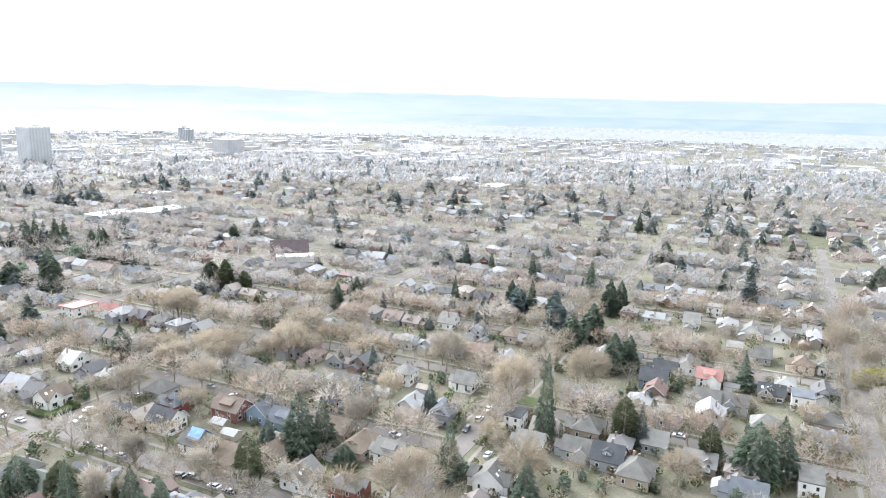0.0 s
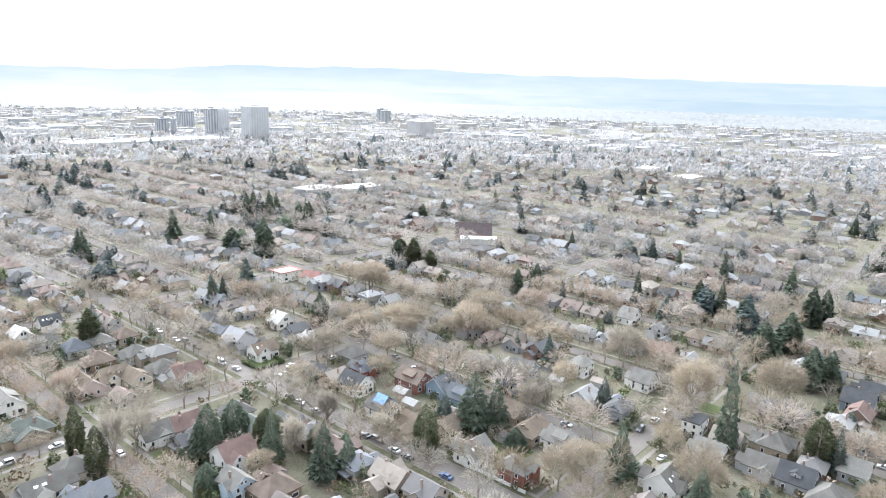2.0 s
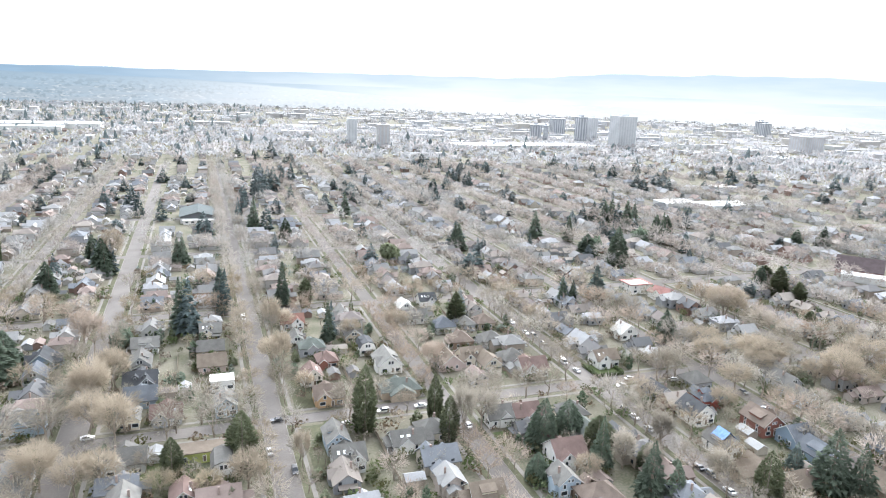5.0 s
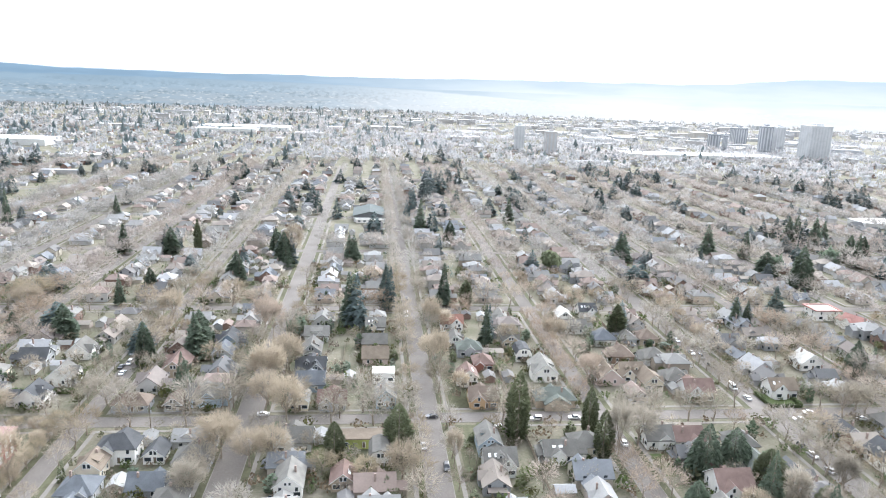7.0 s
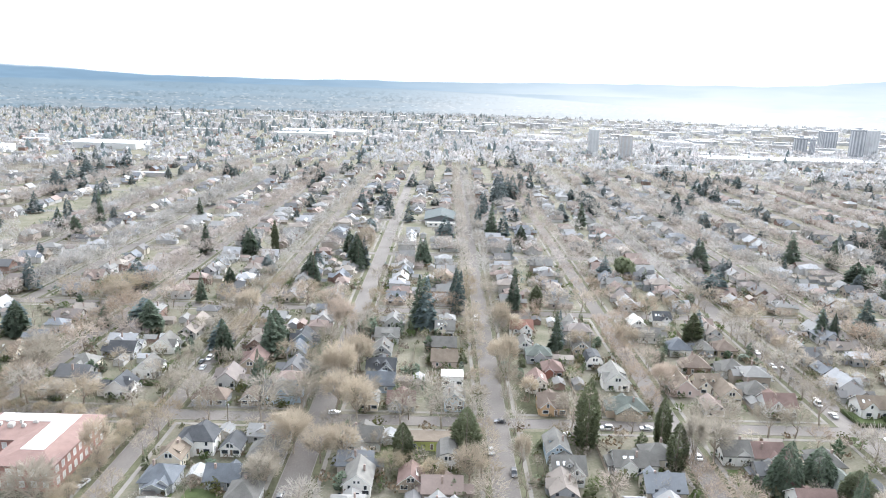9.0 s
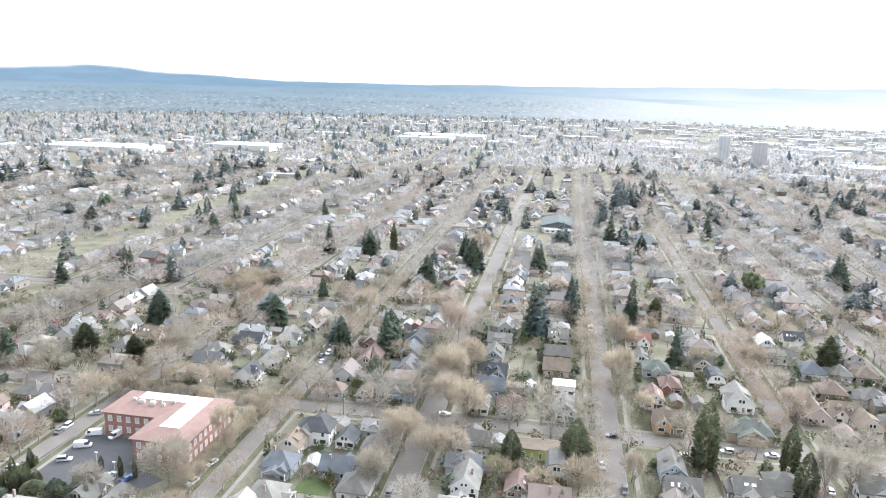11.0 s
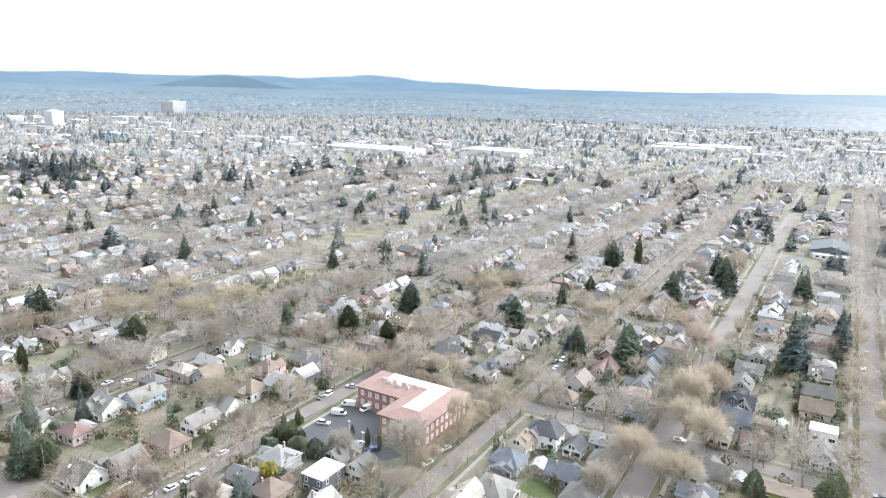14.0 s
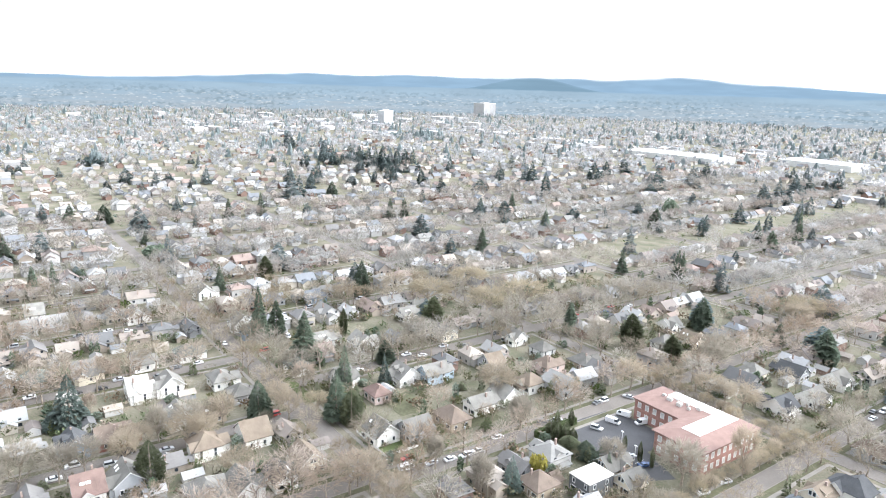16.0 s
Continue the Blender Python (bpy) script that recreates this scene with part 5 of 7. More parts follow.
tree("cedar1", -138.8, 150.6, 7.9, 5.8)
tree("fir0", -134.8, 152.3, 9.0, 4.3)
tree("cone1", -153.0, 153.3, 5.9, 8.0)
tree("cedar1", -147.1, 155.1, 6.5, 8.0)
tree("cone1", -160.3, 155.3, 7.4, 4.1)
tree("cedar0", -140.3, 156.0, 8.6, 5.5)
tree("cone2", -158.3, 156.9, 7.1, 4.1)
tree("grey2", -137.7, 157.0, 12.1, 11.9)
tree("cone0", -156.3, 158.6, 6.0, 3.7)
tree("cone0", -160.5, 159.4, 6.7, 3.3)
tree("grey3", -118.4, 167.4, 16.9, 21.3)
tree("cone1", -135.2, 168.2, 7.9, 1.8)
tree("cone2", -130.5, 168.6, 8.1, 1.8)
tree("cone0", -143.8, 171.0, 5.3, 1.9)
tree("tan0", -111.3, 189.6, 20.3, 12.3)
tree("tan2", -152.8, 232.7, 10.9, 19.8)
tree("tan1", -138.5, 233.3, 12.1, 19.4)
tree("grey0", -102.6, 241.9, 12.4, 19.1)
tree("cedar2", -101.3, 281.3, 18.7, 10.0)
tree("cedar1", -145.2, 310.2, 17.1, 16.1)
tree("tan3", -105.0, 335.9, 17.3, 18.9)
tree("fir1", -137.6, 359.0, 17.9, 7.3)
tree("cedar2", -129.1, 382.6, 14.8, 9.7)
tree("cone0", -122.9, 465.9, 26.8, 7.9)
tree("cedar1", -141.6, 469.6, 19.8, 14.9)
tree("grey2", -58.2, 180.4, 13.4, 14.8)
tree("grey1", -58.3, 184.8, 11.7, 15.1)
tree("tan1", -43.8, 197.1, 14.1, 15.5)
tree("tan0", -36.9, 198.4, 14.6, 17.4)
tree("tan0", -53.6, 202.3, 16.5, 13.9)
tree("tan3", -55.8, 206.9, 14.6, 22.2)
tree("tan2", -35.6, 224.9, 20.0, 17.8)
tree("tan3", -44.6, 234.3, 18.3, 17.2)
tree("fir1", -77.9, 250.6, 17.7, 8.1)
tree("tan0", -47.5, 253.0, 19.5, 18.7)
tree("tan1", -45.8, 254.7, 22.0, 17.4)
tree("tan1", -39.9, 270.4, 16.3, 17.7)
tree("tan2", -41.4, 273.4, 18.1, 16.4)
tree("fir0", -81.7, 285.9, 21.5, 14.8)
tree("cedar1", -82.4, 298.1, 18.3, 15.5)
tree("pink0", -51.9, 308.9, 21.2, 15.5)
tree("round0", -41.6, 312.8, 10.0, 11.7)
tree("pink1", -57.6, 323.8, 18.6, 17.8)
tree("fir0", -83.2, 397.1, 19.7, 11.1)
tree("cedar1", -85.4, 401.4, 20.4, 14.7)
tree("fir0", -61.0, 435.9, 23.1, 10.5)
tree("cedar2", -62.9, 441.5, 23.7, 15.2)
tree("tan3", -57.8, 445.9, 33.1, 19.1)
tree("cedar2", -72.9, 479.3, 17.8, 13.1)
tree("tan1", 3.7, 186.7, 14.8, 14.7)
tree("gold0", -7.4, 186.9, 9.1, 12.8)
tree("gold1", -21.0, 191.8, 8.8, 11.3)
tree("tan2", 20.6, 194.4, 15.3, 7.6)
tree("cone1", -17.7, 201.0, 13.4, 7.7)
tree("cone2", 3.1, 202.4, 18.9, 11.7)
tree("tan0", 29.1, 246.9, 11.7, 9.1)
tree("tan0", 22.3, 264.9, 24.3, 12.1)
tree("tan2", 19.3, 277.7, 15.2, 15.0)
tree("tan1", 23.3, 316.3, 21.2, 12.3)
tree("tan3", 28.6, 317.5, 14.3, 14.1)
tree("fir0", -17.3, 327.2, 28.8, 14.4)
tree("blue1", 1.8, 366.4, 22.4, 13.3)
tree("fir1", -21.1, 454.3, 19.5, 11.6)
tree("fir2", -18.3, 456.6, 19.7, 11.7)
tree("cedar1", 89.3, 168.4, 9.8, 9.4)
tree("grey3", 75.9, 197.7, 23.1, 12.1)
tree("cone1", 70.8, 198.3, 17.6, 7.6)
tree("grey2", 85.7, 205.3, 17.2, 16.9)
tree("cone2", 44.5, 211.3, 26.3, 10.2)
tree("cone0", 71.1, 215.2, 18.2, 8.1)
tree("pink1", 83.9, 258.6, 13.9, 12.9)
tree("pink0", 88.8, 266.3, 10.6, 12.6)
tree("fir2", 47.1, 297.7, 21.5, 7.3)
tree("tan3", 58.5, 302.4, 11.3, 13.7)
tree("tan2", 81.3, 304.6, 13.1, 16.7)
tree("cone1", 45.4, 358.3, 15.9, 9.4)
tree("fir0", 33.6, 361.0, 24.6, 11.4)
tree("cedar2", 54.1, 520.5, 17.1, 12.4)
tree("fir0", 33.4, 548.8, 29.7, 14.8)
tree("tan1", 161.9, 94.0, 16.4, 16.2)
tree("cone0", 149.1, 136.8, 18.7, 8.8)
tree("fir0", 124.4, 146.4, 13.7, 9.5)
tree("fir2", 117.6, 149.5, 19.8, 11.6)
tree("birch0", 145.2, 152.7, 12.4, 11.8)
tree("cedar0", 130.5, 154.7, 8.7, 8.0)
tree("birch0", 125.3, 160.0, 13.7, 9.7)
tree("cone2", 126.7, 163.2, 10.2, 10.1)
tree("tan1", 104.8, 164.0, 9.8, 11.4)
tree("birch0", 119.1, 166.7, 16.0, 11.9)
tree("fir0", 111.9, 168.1, 19.3, 9.4)
tree("birch1", 140.7, 176.0, 14.7, 12.4)
tree("cone1", 118.1, 180.1, 12.7, 10.0)
tree("cedar2", 99.9, 185.0, 19.1, 12.5)
tree("cedar0", 112.4, 190.9, 14.4, 12.3)
tree("cone2", 113.4, 307.7, 18.6, 11.6)
tree("olive0", 112.6, 439.1, 13.5, 16.2)
tree("fir2", 115.9, 600.4, 23.5, 13.3)
tree("cedar0", 226.0, -3.1, 21.4, 16.6)
tree("tan2", 209.1, 18.0, 15.2, 17.6)
tree("fir0", 180.8, 58.1, 14.4, 11.3)
tree("gold0", 194.0, 60.8, 11.7, 13.4)
tree("tan1", 188.0, 61.8, 17.1, 20.9)
tree("fir1", 222.1, 65.2, 34.0, 8.9)
tree("gold1", 209.1, 80.5, 10.6, 12.4)
tree("fir2", 181.7, 83.9, 19.3, 11.3)
tree("tan3", 171.7, 92.2, 15.5, 16.9)
tree("grey3", 202.5, 110.7, 12.0, 12.7)
tree("blue2", 222.4, 111.8, 13.2, 7.6)
tree("cedar2", 171.5, 116.6, 9.3, 8.9)
tree("grey2", 193.9, 126.8, 17.3, 12.7)
tree("tan2", 220.5, 128.3, 16.5, 13.7)
tree("fir0", 177.3, 129.6, 20.9, 12.2)
tree("fir2", 173.7, 136.3, 22.8, 15.5)
tree("blue1", 173.5, 149.5, 10.9, 7.5)
tree("tan0", 217.0, 169.6, 8.7, 18.1)
tree("tan1", 180.6, 190.9, 11.5, 14.1)
tree("tan1", 200.3, 206.7, 12.6, 18.2)
tree("tan3", 220.6, 216.1, 13.3, 19.4)
tree("grey3", 183.3, 229.1, 13.1, 18.5)
tree("tan3", 209.5, 233.5, 14.0, 22.0)
tree("tan2", 216.7, 247.8, 12.8, 26.2)
tree("cedar1", 206.4, 262.2, 17.0, 12.1)
tree("fir2", 183.5, 324.4, 17.2, 9.1)
tree("fir0", 192.2, 327.7, 14.1, 6.6)
tree("blue2", 210.1, 332.1, 21.0, 15.4)
tree("fir1", 172.7, 461.7, 21.3, 15.1)
tree("fir2", 171.4, 464.7, 20.2, 12.6)
tree("tan0", 277.9, -19.7, 11.3, 13.8)
tree("fir1", 231.7, -10.1, 22.5, 12.7)
tree("cone2", 229.3, 11.1, 16.2, 8.4)
tree("blue2", 231.7, 33.9, 16.9, 6.4)
tree("blue0", 268.6, 37.3, 8.9, 7.2)
tree("cone1", 233.2, 39.9, 18.2, 10.3)
tree("great0", 275.1, 63.4, 20.8, 25.9)
tree("great1", 246.0, 86.9, 23.8, 26.1)
tree("grey2", 264.5, 125.0, 21.2, 20.8)
tree("tan3", 277.5, 128.1, 13.8, 21.4)
tree("blue1", 243.8, 150.5, 14.8, 9.1)
tree("tan0", 259.2, 163.6, 14.0, 24.3)
tree("pink1", 289.7, 190.9, 18.9, 23.3)
tree("tan1", 251.2, 190.9, 11.2, 22.0)
tree("tan2", 243.4, 195.3, 20.3, 22.3)
tree("tan2", 237.1, 201.0, 13.6, 19.0)
tree("tan0", 272.2, 206.0, 18.8, 24.1)
tree("tan2", 229.0, 222.7, 14.4, 28.0)
tree("tan1", 230.7, 230.0, 13.8, 26.0)
tree("tan1", 264.4, 287.3, 19.5, 27.1)
tree("pink0", 267.9, 289.8, 17.8, 25.6)
tree("cedar1", 267.5, 398.4, 28.3, 18.8)
tree("cedar1", 258.2, 423.2, 18.1, 20.8)
tree("round0", 265.4, 428.8, 15.9, 17.6)
tree("fir2", 272.4, 475.2, 21.8, 12.0)
tree("fir1", 244.6, 480.2, 25.2, 16.7)
tree("yellow0", 335.0, -46.2, 10.3, 13.4)
tree("tan3", 356.7, -44.9, 16.4, 17.0)
tree("dark1", 312.8, -5.5, 7.7, 10.9)
tree("fir0", 307.3, 4.5, 17.3, 11.3)
tree("cedar2", 306.9, 52.7, 17.0, 12.2)
tree("cedar1", 299.9, 58.2, 19.2, 13.4)
tree("cedar1", 338.1, 77.3, 20.8, 17.9)
tree("cedar0", 321.7, 83.9, 18.4, 17.3)
tree("blue0", 339.6, 138.4, 15.7, 11.3)
tree("fir1", 356.9, 163.7, 20.6, 9.4)
tree("cedar1", 338.4, 220.0, 17.1, 11.0)
tree("cedar0", 322.8, 223.1, 16.6, 10.7)
tree("cone2", 292.7, 257.3, 10.8, 7.6)
tree("cone0", 296.2, 259.1, 10.1, 8.1)
tree("cone2", 321.7, 292.6, 15.2, 9.2)
tree("cone2", 327.7, 296.6, 13.0, 9.9)
tree("cone1", 319.2, 305.0, 21.8, 11.9)
tree("cedar0", 323.2, 323.2, 16.8, 12.1)
tree("cone1", 334.0, 331.4, 14.3, 14.5)
tree("fir0", 344.7, 451.8, 26.5, 12.5)
tree("round0", 324.8, 452.8, 15.5, 14.9)
tree("cedar0", 350.4, 467.9, 21.5, 14.6)
tree("fir2", 350.0, 510.2, 26.7, 17.5)
tree("fir1", 332.2, 518.2, 25.3, 17.4)
tree("fir0", 344.0, 525.3, 25.9, 15.8)
tree("pink0", 410.0, -41.7, 24.8, 21.0)
tree("tan1", 367.4, -34.1, 22.7, 19.0)
tree("cedar1", 405.3, 77.0, 18.1, 11.2)
tree("cedar0", 390.0, 80.3, 22.3, 14.3)
tree("cedar2", 359.1, 104.1, 18.5, 14.7)
tree("fir0", 365.2, 119.3, 22.2, 11.2)
tree("cedar1", 372.5, 134.1, 18.2, 12.1)
tree("cedar0", 364.7, 473.4, 19.5, 12.9)
tree("fir1", 365.6, 521.8, 20.9, 15.1)
tree("blue1", 455.9, 8.6, 26.0, 14.4)
tree("fir2", 485.4, 25.5, 14.4, 12.3)
tree("fir2", 429.8, 101.3, 23.1, 13.5)
tree("fir2", 442.0, 144.8, 21.9, 9.4)
tree("fir2", 455.9, 180.5, 15.5, 8.2)
tree("blue0", 454.7, 200.2, 20.0, 10.8)
tree("fir0", 450.7, 262.9, 15.1, 9.6)
tree("fir1", 470.4, 410.5, 19.2, 16.3)
tree("cedar2", 450.0, 417.9, 15.8, 13.9)
tree("cedar2", 537.0, -68.8, 18.4, 16.3)
tree("cedar0", 553.3, 73.3, 18.7, 17.7)
tree("fir0", 557.5, 417.0, 18.3, 13.9)
tree("fir0", 632.1, -16.1, 15.3, 12.6)
tree("cedar1", 644.5, 7.9, 14.8, 15.7)
tree("fir1", 689.5, 118.3, 20.8, 11.6)

# ---- parked cars ----
car(-293.1, 61.2, 90, "grey", "sedan")
car(-293.1, 70.3, 90, "white", "sedan")
car(-310.3, 87.2, 180, "white", "sedan")
car(-303.3, 116.0, 0, "white", "suv")
car(-231.1, 13.3, 270, "white", "suv")
car(-286.9, 31.2, 90, "black", "sedan")
car(-244.9, 44.5, 270, "white", "sedan")
car(-247.5, 89.7, 180, "grey", "suv")
car(-179.0, 85.8, 90, "silver", "sedan")
car(-173.1, 100.8, 90, "white", "van")
car(-171.7, 109.4, 270, "silver", "sedan")
car(-170.1, 116.0, 90, "white", "sedan")
car(-169.4, 121.6, 270, "white", "suv")
car(-169.5, 126.9, 270, "white", "sedan")
car(-173.1, 138.6, 90, "white", "sedan")
car(-173.1, 160.3, 90, "grey", "suv")
car(-171.1, 165.3, 75, "white", "sedan")
car(-183.4, 182.7, 270, "white", "van")
car(-173.1, 189.6, 90, "grey", "sedan")
car(-173.1, 193.0, 270, "white", "suv")
car(-170.0, 204.3, 200, "silver", "sedan")
car(-132.6, 167.6, 75, "blue", "sedan")
car(-138.9, 167.9, 75, "silver", "sedan")
car(-147.1, 168.1, 200, "black", "sedan")
car(-112.4, 170.1, 255, "white", "sedan")
car(-158.7, 173.4, 20, "white", "suv")
car(-112.2, 181.5, 255, "white", "sedan")
car(-158.9, 182.3, 20, "white", "van")
car(-160.6, 190.3, 200, "white", "van")
car(-152.4, 190.9, 255, "white", "van")
car(-106.6, 269.9, 90, "white", "sedan")
car(-109.1, 276.2, 90, "black", "sedan")
car(-107.1, 280.2, 270, "white", "suv")
car(-109.1, 290.9, 270, "silver", "sedan")
car(-52.1, 177.5, 90, "grey", "suv")
car(-44.8, 231.8, 0, "white", "sedan")
car(18.1, 193.4, 270, "black", "suv")
car(11.9, 206.9, 270, "silver", "sedan")
car(16.4, 228.2, 180, "black", "sedan")
car(12.2, 342.7, 270, "white", "van")
car(13.7, 371.5, 90, "grey", "sedan")
car(81.2, 206.7, 90, "white", "sedan")
car(40.3, 219.5, 0, "white", "sedan")
car(54.6, 225.4, 180, "white", "suv")
car(69.2, 225.9, 180, "white", "sedan")
car(143.9, 123.0, 90, "blue", "sedan")
car(143.9, 139.6, 90, "black", "sedan")
car(143.9, 145.7, 90, "white", "sedan")
car(145.0, 155.0, 270, "grey", "suv")
car(143.9, 159.9, 90, "black", "sedan")
car(143.9, 186.5, 90, "silver", "sedan")
car(144.1, 196.2, 270, "white", "sedan")
car(143.9, 201.9, 270, "black", "suv")
car(155.4, 222.2, 180, "silver", "sedan")
car(144.9, 240.5, 90, "silver", "sedan")
car(143.9, 250.6, 270, "white", "van")
car(146.0, 273.4, 270, "black", "sedan")
car(146.3, 283.6, 270, "grey", "suv")
car(143.9, 288.6, 270, "white", "sedan")
car(143.9, 305.0, 270, "silver", "sedan")
car(195.3, 69.6, 180, "grey", "sedan")
car(202.0, 79.0, 0, "white", "sedan")
car(226.1, 92.5, 0, "white", "suv")
car(215.7, 93.1, 180, "black", "suv")
car(200.0, 114.3, 270, "silver", "sedan")
car(200.4, 141.2, 270, "white", "sedan")
car(198.5, 188.0, 90, "white", "sedan")
car(201.5, 203.1, 270, "grey", "sedan")
car(180.8, 221.6, 0, "white", "sedan")
car(162.9, 227.2, 0, "white", "sedan")
car(258.4, -22.3, 90, "white", "sedan")
car(257.4, 15.4, 90, "silver", "sedan")
car(248.1, 22.9, 90, "white", "sedan")
car(267.5, 55.7, 270, "white", "van")
car(235.8, 92.9, 180, "white", "sedan")
car(333.1, -38.3, 0, "black", "sedan")

# ---- utility poles ----
utility_pole(-173.0, 83.1, 90)
utility_pole(-172.2, 122.9, 90)
utility_pole(-179.0, 173.5, 90)
utility_pole(-182.3, 175.7, 0)
utility_pole(-160.8, 245.2, 90)
utility_pole(-79.8, 217.9, 90)
utility_pole(-17.2, 228.5, 0)
utility_pole(90.4, 213.2, 90)
utility_pole(182.8, 118.8, 0)
utility_pole(171.1, 302.6, 0)

# ---- evergreens in the middle distance ----
FIRS = []


def evergreen(x, y, height, radius):
    FIRS.append((x, y, height, radius))


evergreen(50, 306, 19, 3.3)
evergreen(-106, 294, 14, 4.7)
evergreen(300, 91, 8, 3.5)
evergreen(-108, 301, 12, 4.2)
evergreen(-190, 259, 9, 3.6)
evergreen(317, 61, 13, 7.0)
evergreen(-13, 325, 29, 6.3)
evergreen(-283, 182, 15, 5.2)
evergreen(121, 322, 16, 5.4)
evergreen(4, 351, 25, 4.3)
evergreen(-151, 317, 16, 6.7)
evergreen(315, 159, 8, 2.7)
evergreen(344, 99, 24, 6.8)
evergreen(-210, 311, 15, 5.8)
evergreen(345, 160, 13, 3.9)
evergreen(330, 197, 13, 2.0)
evergreen(363, 127, 19, 6.6)
evergreen(192, 339, 14, 4.7)
evergreen(200, 341, 10, 2.7)
evergreen(-353, 179, 19, 5.0)
evergreen(-58, 442, 23, 4.2)
evergreen(215, 412, 11, 2.8)
evergreen(341, 323, 16, 5.1)
evergreen(-68, 465, 17, 5.2)
evergreen(182, 447, 13, 3.3)
evergreen(188, 451, 12, 2.9)
evergreen(320, 374, 13, 3.3)
evergreen(398, 292, 10, 4.6)
evergreen(-141, 483, 17, 3.0)
evergreen(469, 209, 19, 5.6)
evergreen(178, 482, 19, 6.6)
evergreen(-151, 494, 17, 3.5)
evergreen(114, 521, 14, 4.5)
evergreen(-89, 535, 8, 3.2)
evergreen(300, 455, 15, 5.5)
evergreen(43, 551, 25, 6.0)
evergreen(493, 252, 8, 3.2)
evergreen(570, 4, 10, 4.8)
evergreen(557, 124, 16, 5.2)
evergreen(561, 132, 13, 4.3)
evergreen(292, 505, 19, 6.4)
evergreen(211, 565, 12, 3.5)
evergreen(-467, 392, 15, 4.6)
evergreen(442, 426, 8, 3.6)
evergreen(344, 515, 24, 6.7)
evergreen(-55, 626, 23, 4.7)
evergreen(59, 628, 15, 4.2)
evergreen(-314, 551, 12, 3.7)
evergreen(635, 43, 13, 4.2)
evergreen(-583, 254, 13, 4.7)
evergreen(327, 546, 17, 5.9)
evergreen(338, 545, 20, 5.4)
evergreen(226, 602, 18, 5.4)
evergreen(-79, 638, 15, 4.3)
evergreen(-324, 556, 15, 4.3)
evergreen(32, 643, 25, 3.8)
evergreen(273, 587, 12, 4.9)
evergreen(410, 507, 20, 6.6)
evergreen(-63, 659, 24, 5.5)
evergreen(358, 561, 21, 7.7)
evergreen(414, 521, 17, 5.0)
evergreen(-308, 593, 21, 3.9)
evergreen(214, 636, 19, 5.6)
evergreen(77, 670, 21, 5.1)
evergreen(137, 663, 13, 3.4)
evergreen(145, 662, 16, 3.4)
evergreen(-87, 677, 20, 5.1)
evergreen(-138, 670, 14, 5.1)
evergreen(206, 654, 19, 4.6)
evergreen(112, 682, 10, 4.0)
evergreen(33, 692, 16, 5.2)
evergreen(-234, 662, 12, 3.5)
evergreen(-620, 336, 11, 5.8)
evergreen(49, 711, 30, 6.5)
evergreen(298, 659, 12, 3.6)
evergreen(-671, 277, 30, 9.0)
evergreen(150, 719, 11, 5.5)
evergreen(-680, 289, 23, 6.1)
evergreen(-134, 731, 12, 4.3)
evergreen(235, 706, 18, 6.2)
evergreen(55, 743, 30, 8.1)
evergreen(719, 244, 15, 5.0)
evergreen(-438, 624, 17, 5.7)
evergreen(70, 764, 24, 8.3)
evergreen(742, 195, 14, 4.4)
evergreen(147, 753, 11, 5.1)
evergreen(-122, 762, 10, 5.1)
evergreen(65, 771, 24, 6.4)
evergreen(-565, 533, 27, 6.4)
evergreen(260, 735, 21, 5.2)
evergreen(757, 210, 13, 5.2)
evergreen(-719, 320, 19, 5.8)
evergreen(-647, 448, 17, 5.2)
evergreen(736, 280, 15, 4.6)
evergreen(-360, 713, 18, 4.0)
evergreen(803, 65, 28, 5.3)
evergreen(84, 802, 21, 4.7)
evergreen(-405, 705, 22, 8.1)
evergreen(646, 495, 11, 6.1)
evergreen(632, 516, 15, 3.4)
evergreen(95, 811, 22, 4.7)
evergreen(706, 424, 7, 6.8)
evergreen(-44, 835, 15, 6.2)
evergreen(589, 596, 12, 4.8)
evergreen(824, 188, 23, 5.6)
evergreen(-792, 326, 23, 5.6)
evergreen(499, 697, 16, 6.4)
evergreen(-306, 805, 11, 3.6)
evergreen(-177, 843, 18, 6.4)
evergreen(863, 48, 14, 5.0)
evergreen(749, 433, 16, 5.7)
evergreen(-787, 362, 21, 6.4)
evergreen(-758, 425, 14, 4.3)
evergreen(530, 691, 19, 6.5)
evergreen(-422, 763, 26, 7.2)
evergreen(-437, 757, 19, 5.1)
evergreen(801, 358, 13, 5.1)
evergreen(-539, 696, 30, 10.9)
evergreen(892, 28, 14, 6.6)
evergreen(514, 732, 18, 6.6)
evergreen(-662, 602, 27, 8.1)
evergreen(-562, 712, 18, 6.0)
evergreen(906, 67, 16, 5.2)
evergreen(-427, 809, 26, 9.1)
evergreen(753, 526, 13, 4.5)
evergreen(-687, 616, 21, 7.6)
evergreen(557, 738, 17, 8.4)
evergreen(-633, 686, 25, 10.0)
evergreen(940, 60, 13, 4.7)
evergreen(-544, 773, 27, 8.6)
evergreen(-408, 866, 13, 5.5)
evergreen(-436, 860, 21, 7.9)
evergreen(-112, 969, 16, 4.9)
evergreen(-653, 732, 23, 7.3)
evergreen(-459, 868, 22, 6.5)
evergreen(-805, 575, 22, 5.7)
evergreen(688, 722, 17, 7.4)
evergreen(-191, 991, 10, 7.5)
evergreen(967, 338, 17, 6.7)
evergreen(-883, 535, 26, 6.8)
evergreen(-890, 527, 27, 6.8)
evergreen(-439, 938, 23, 7.7)
evergreen(-897, 518, 29, 6.8)
evergreen(-904, 510, 27, 6.8)
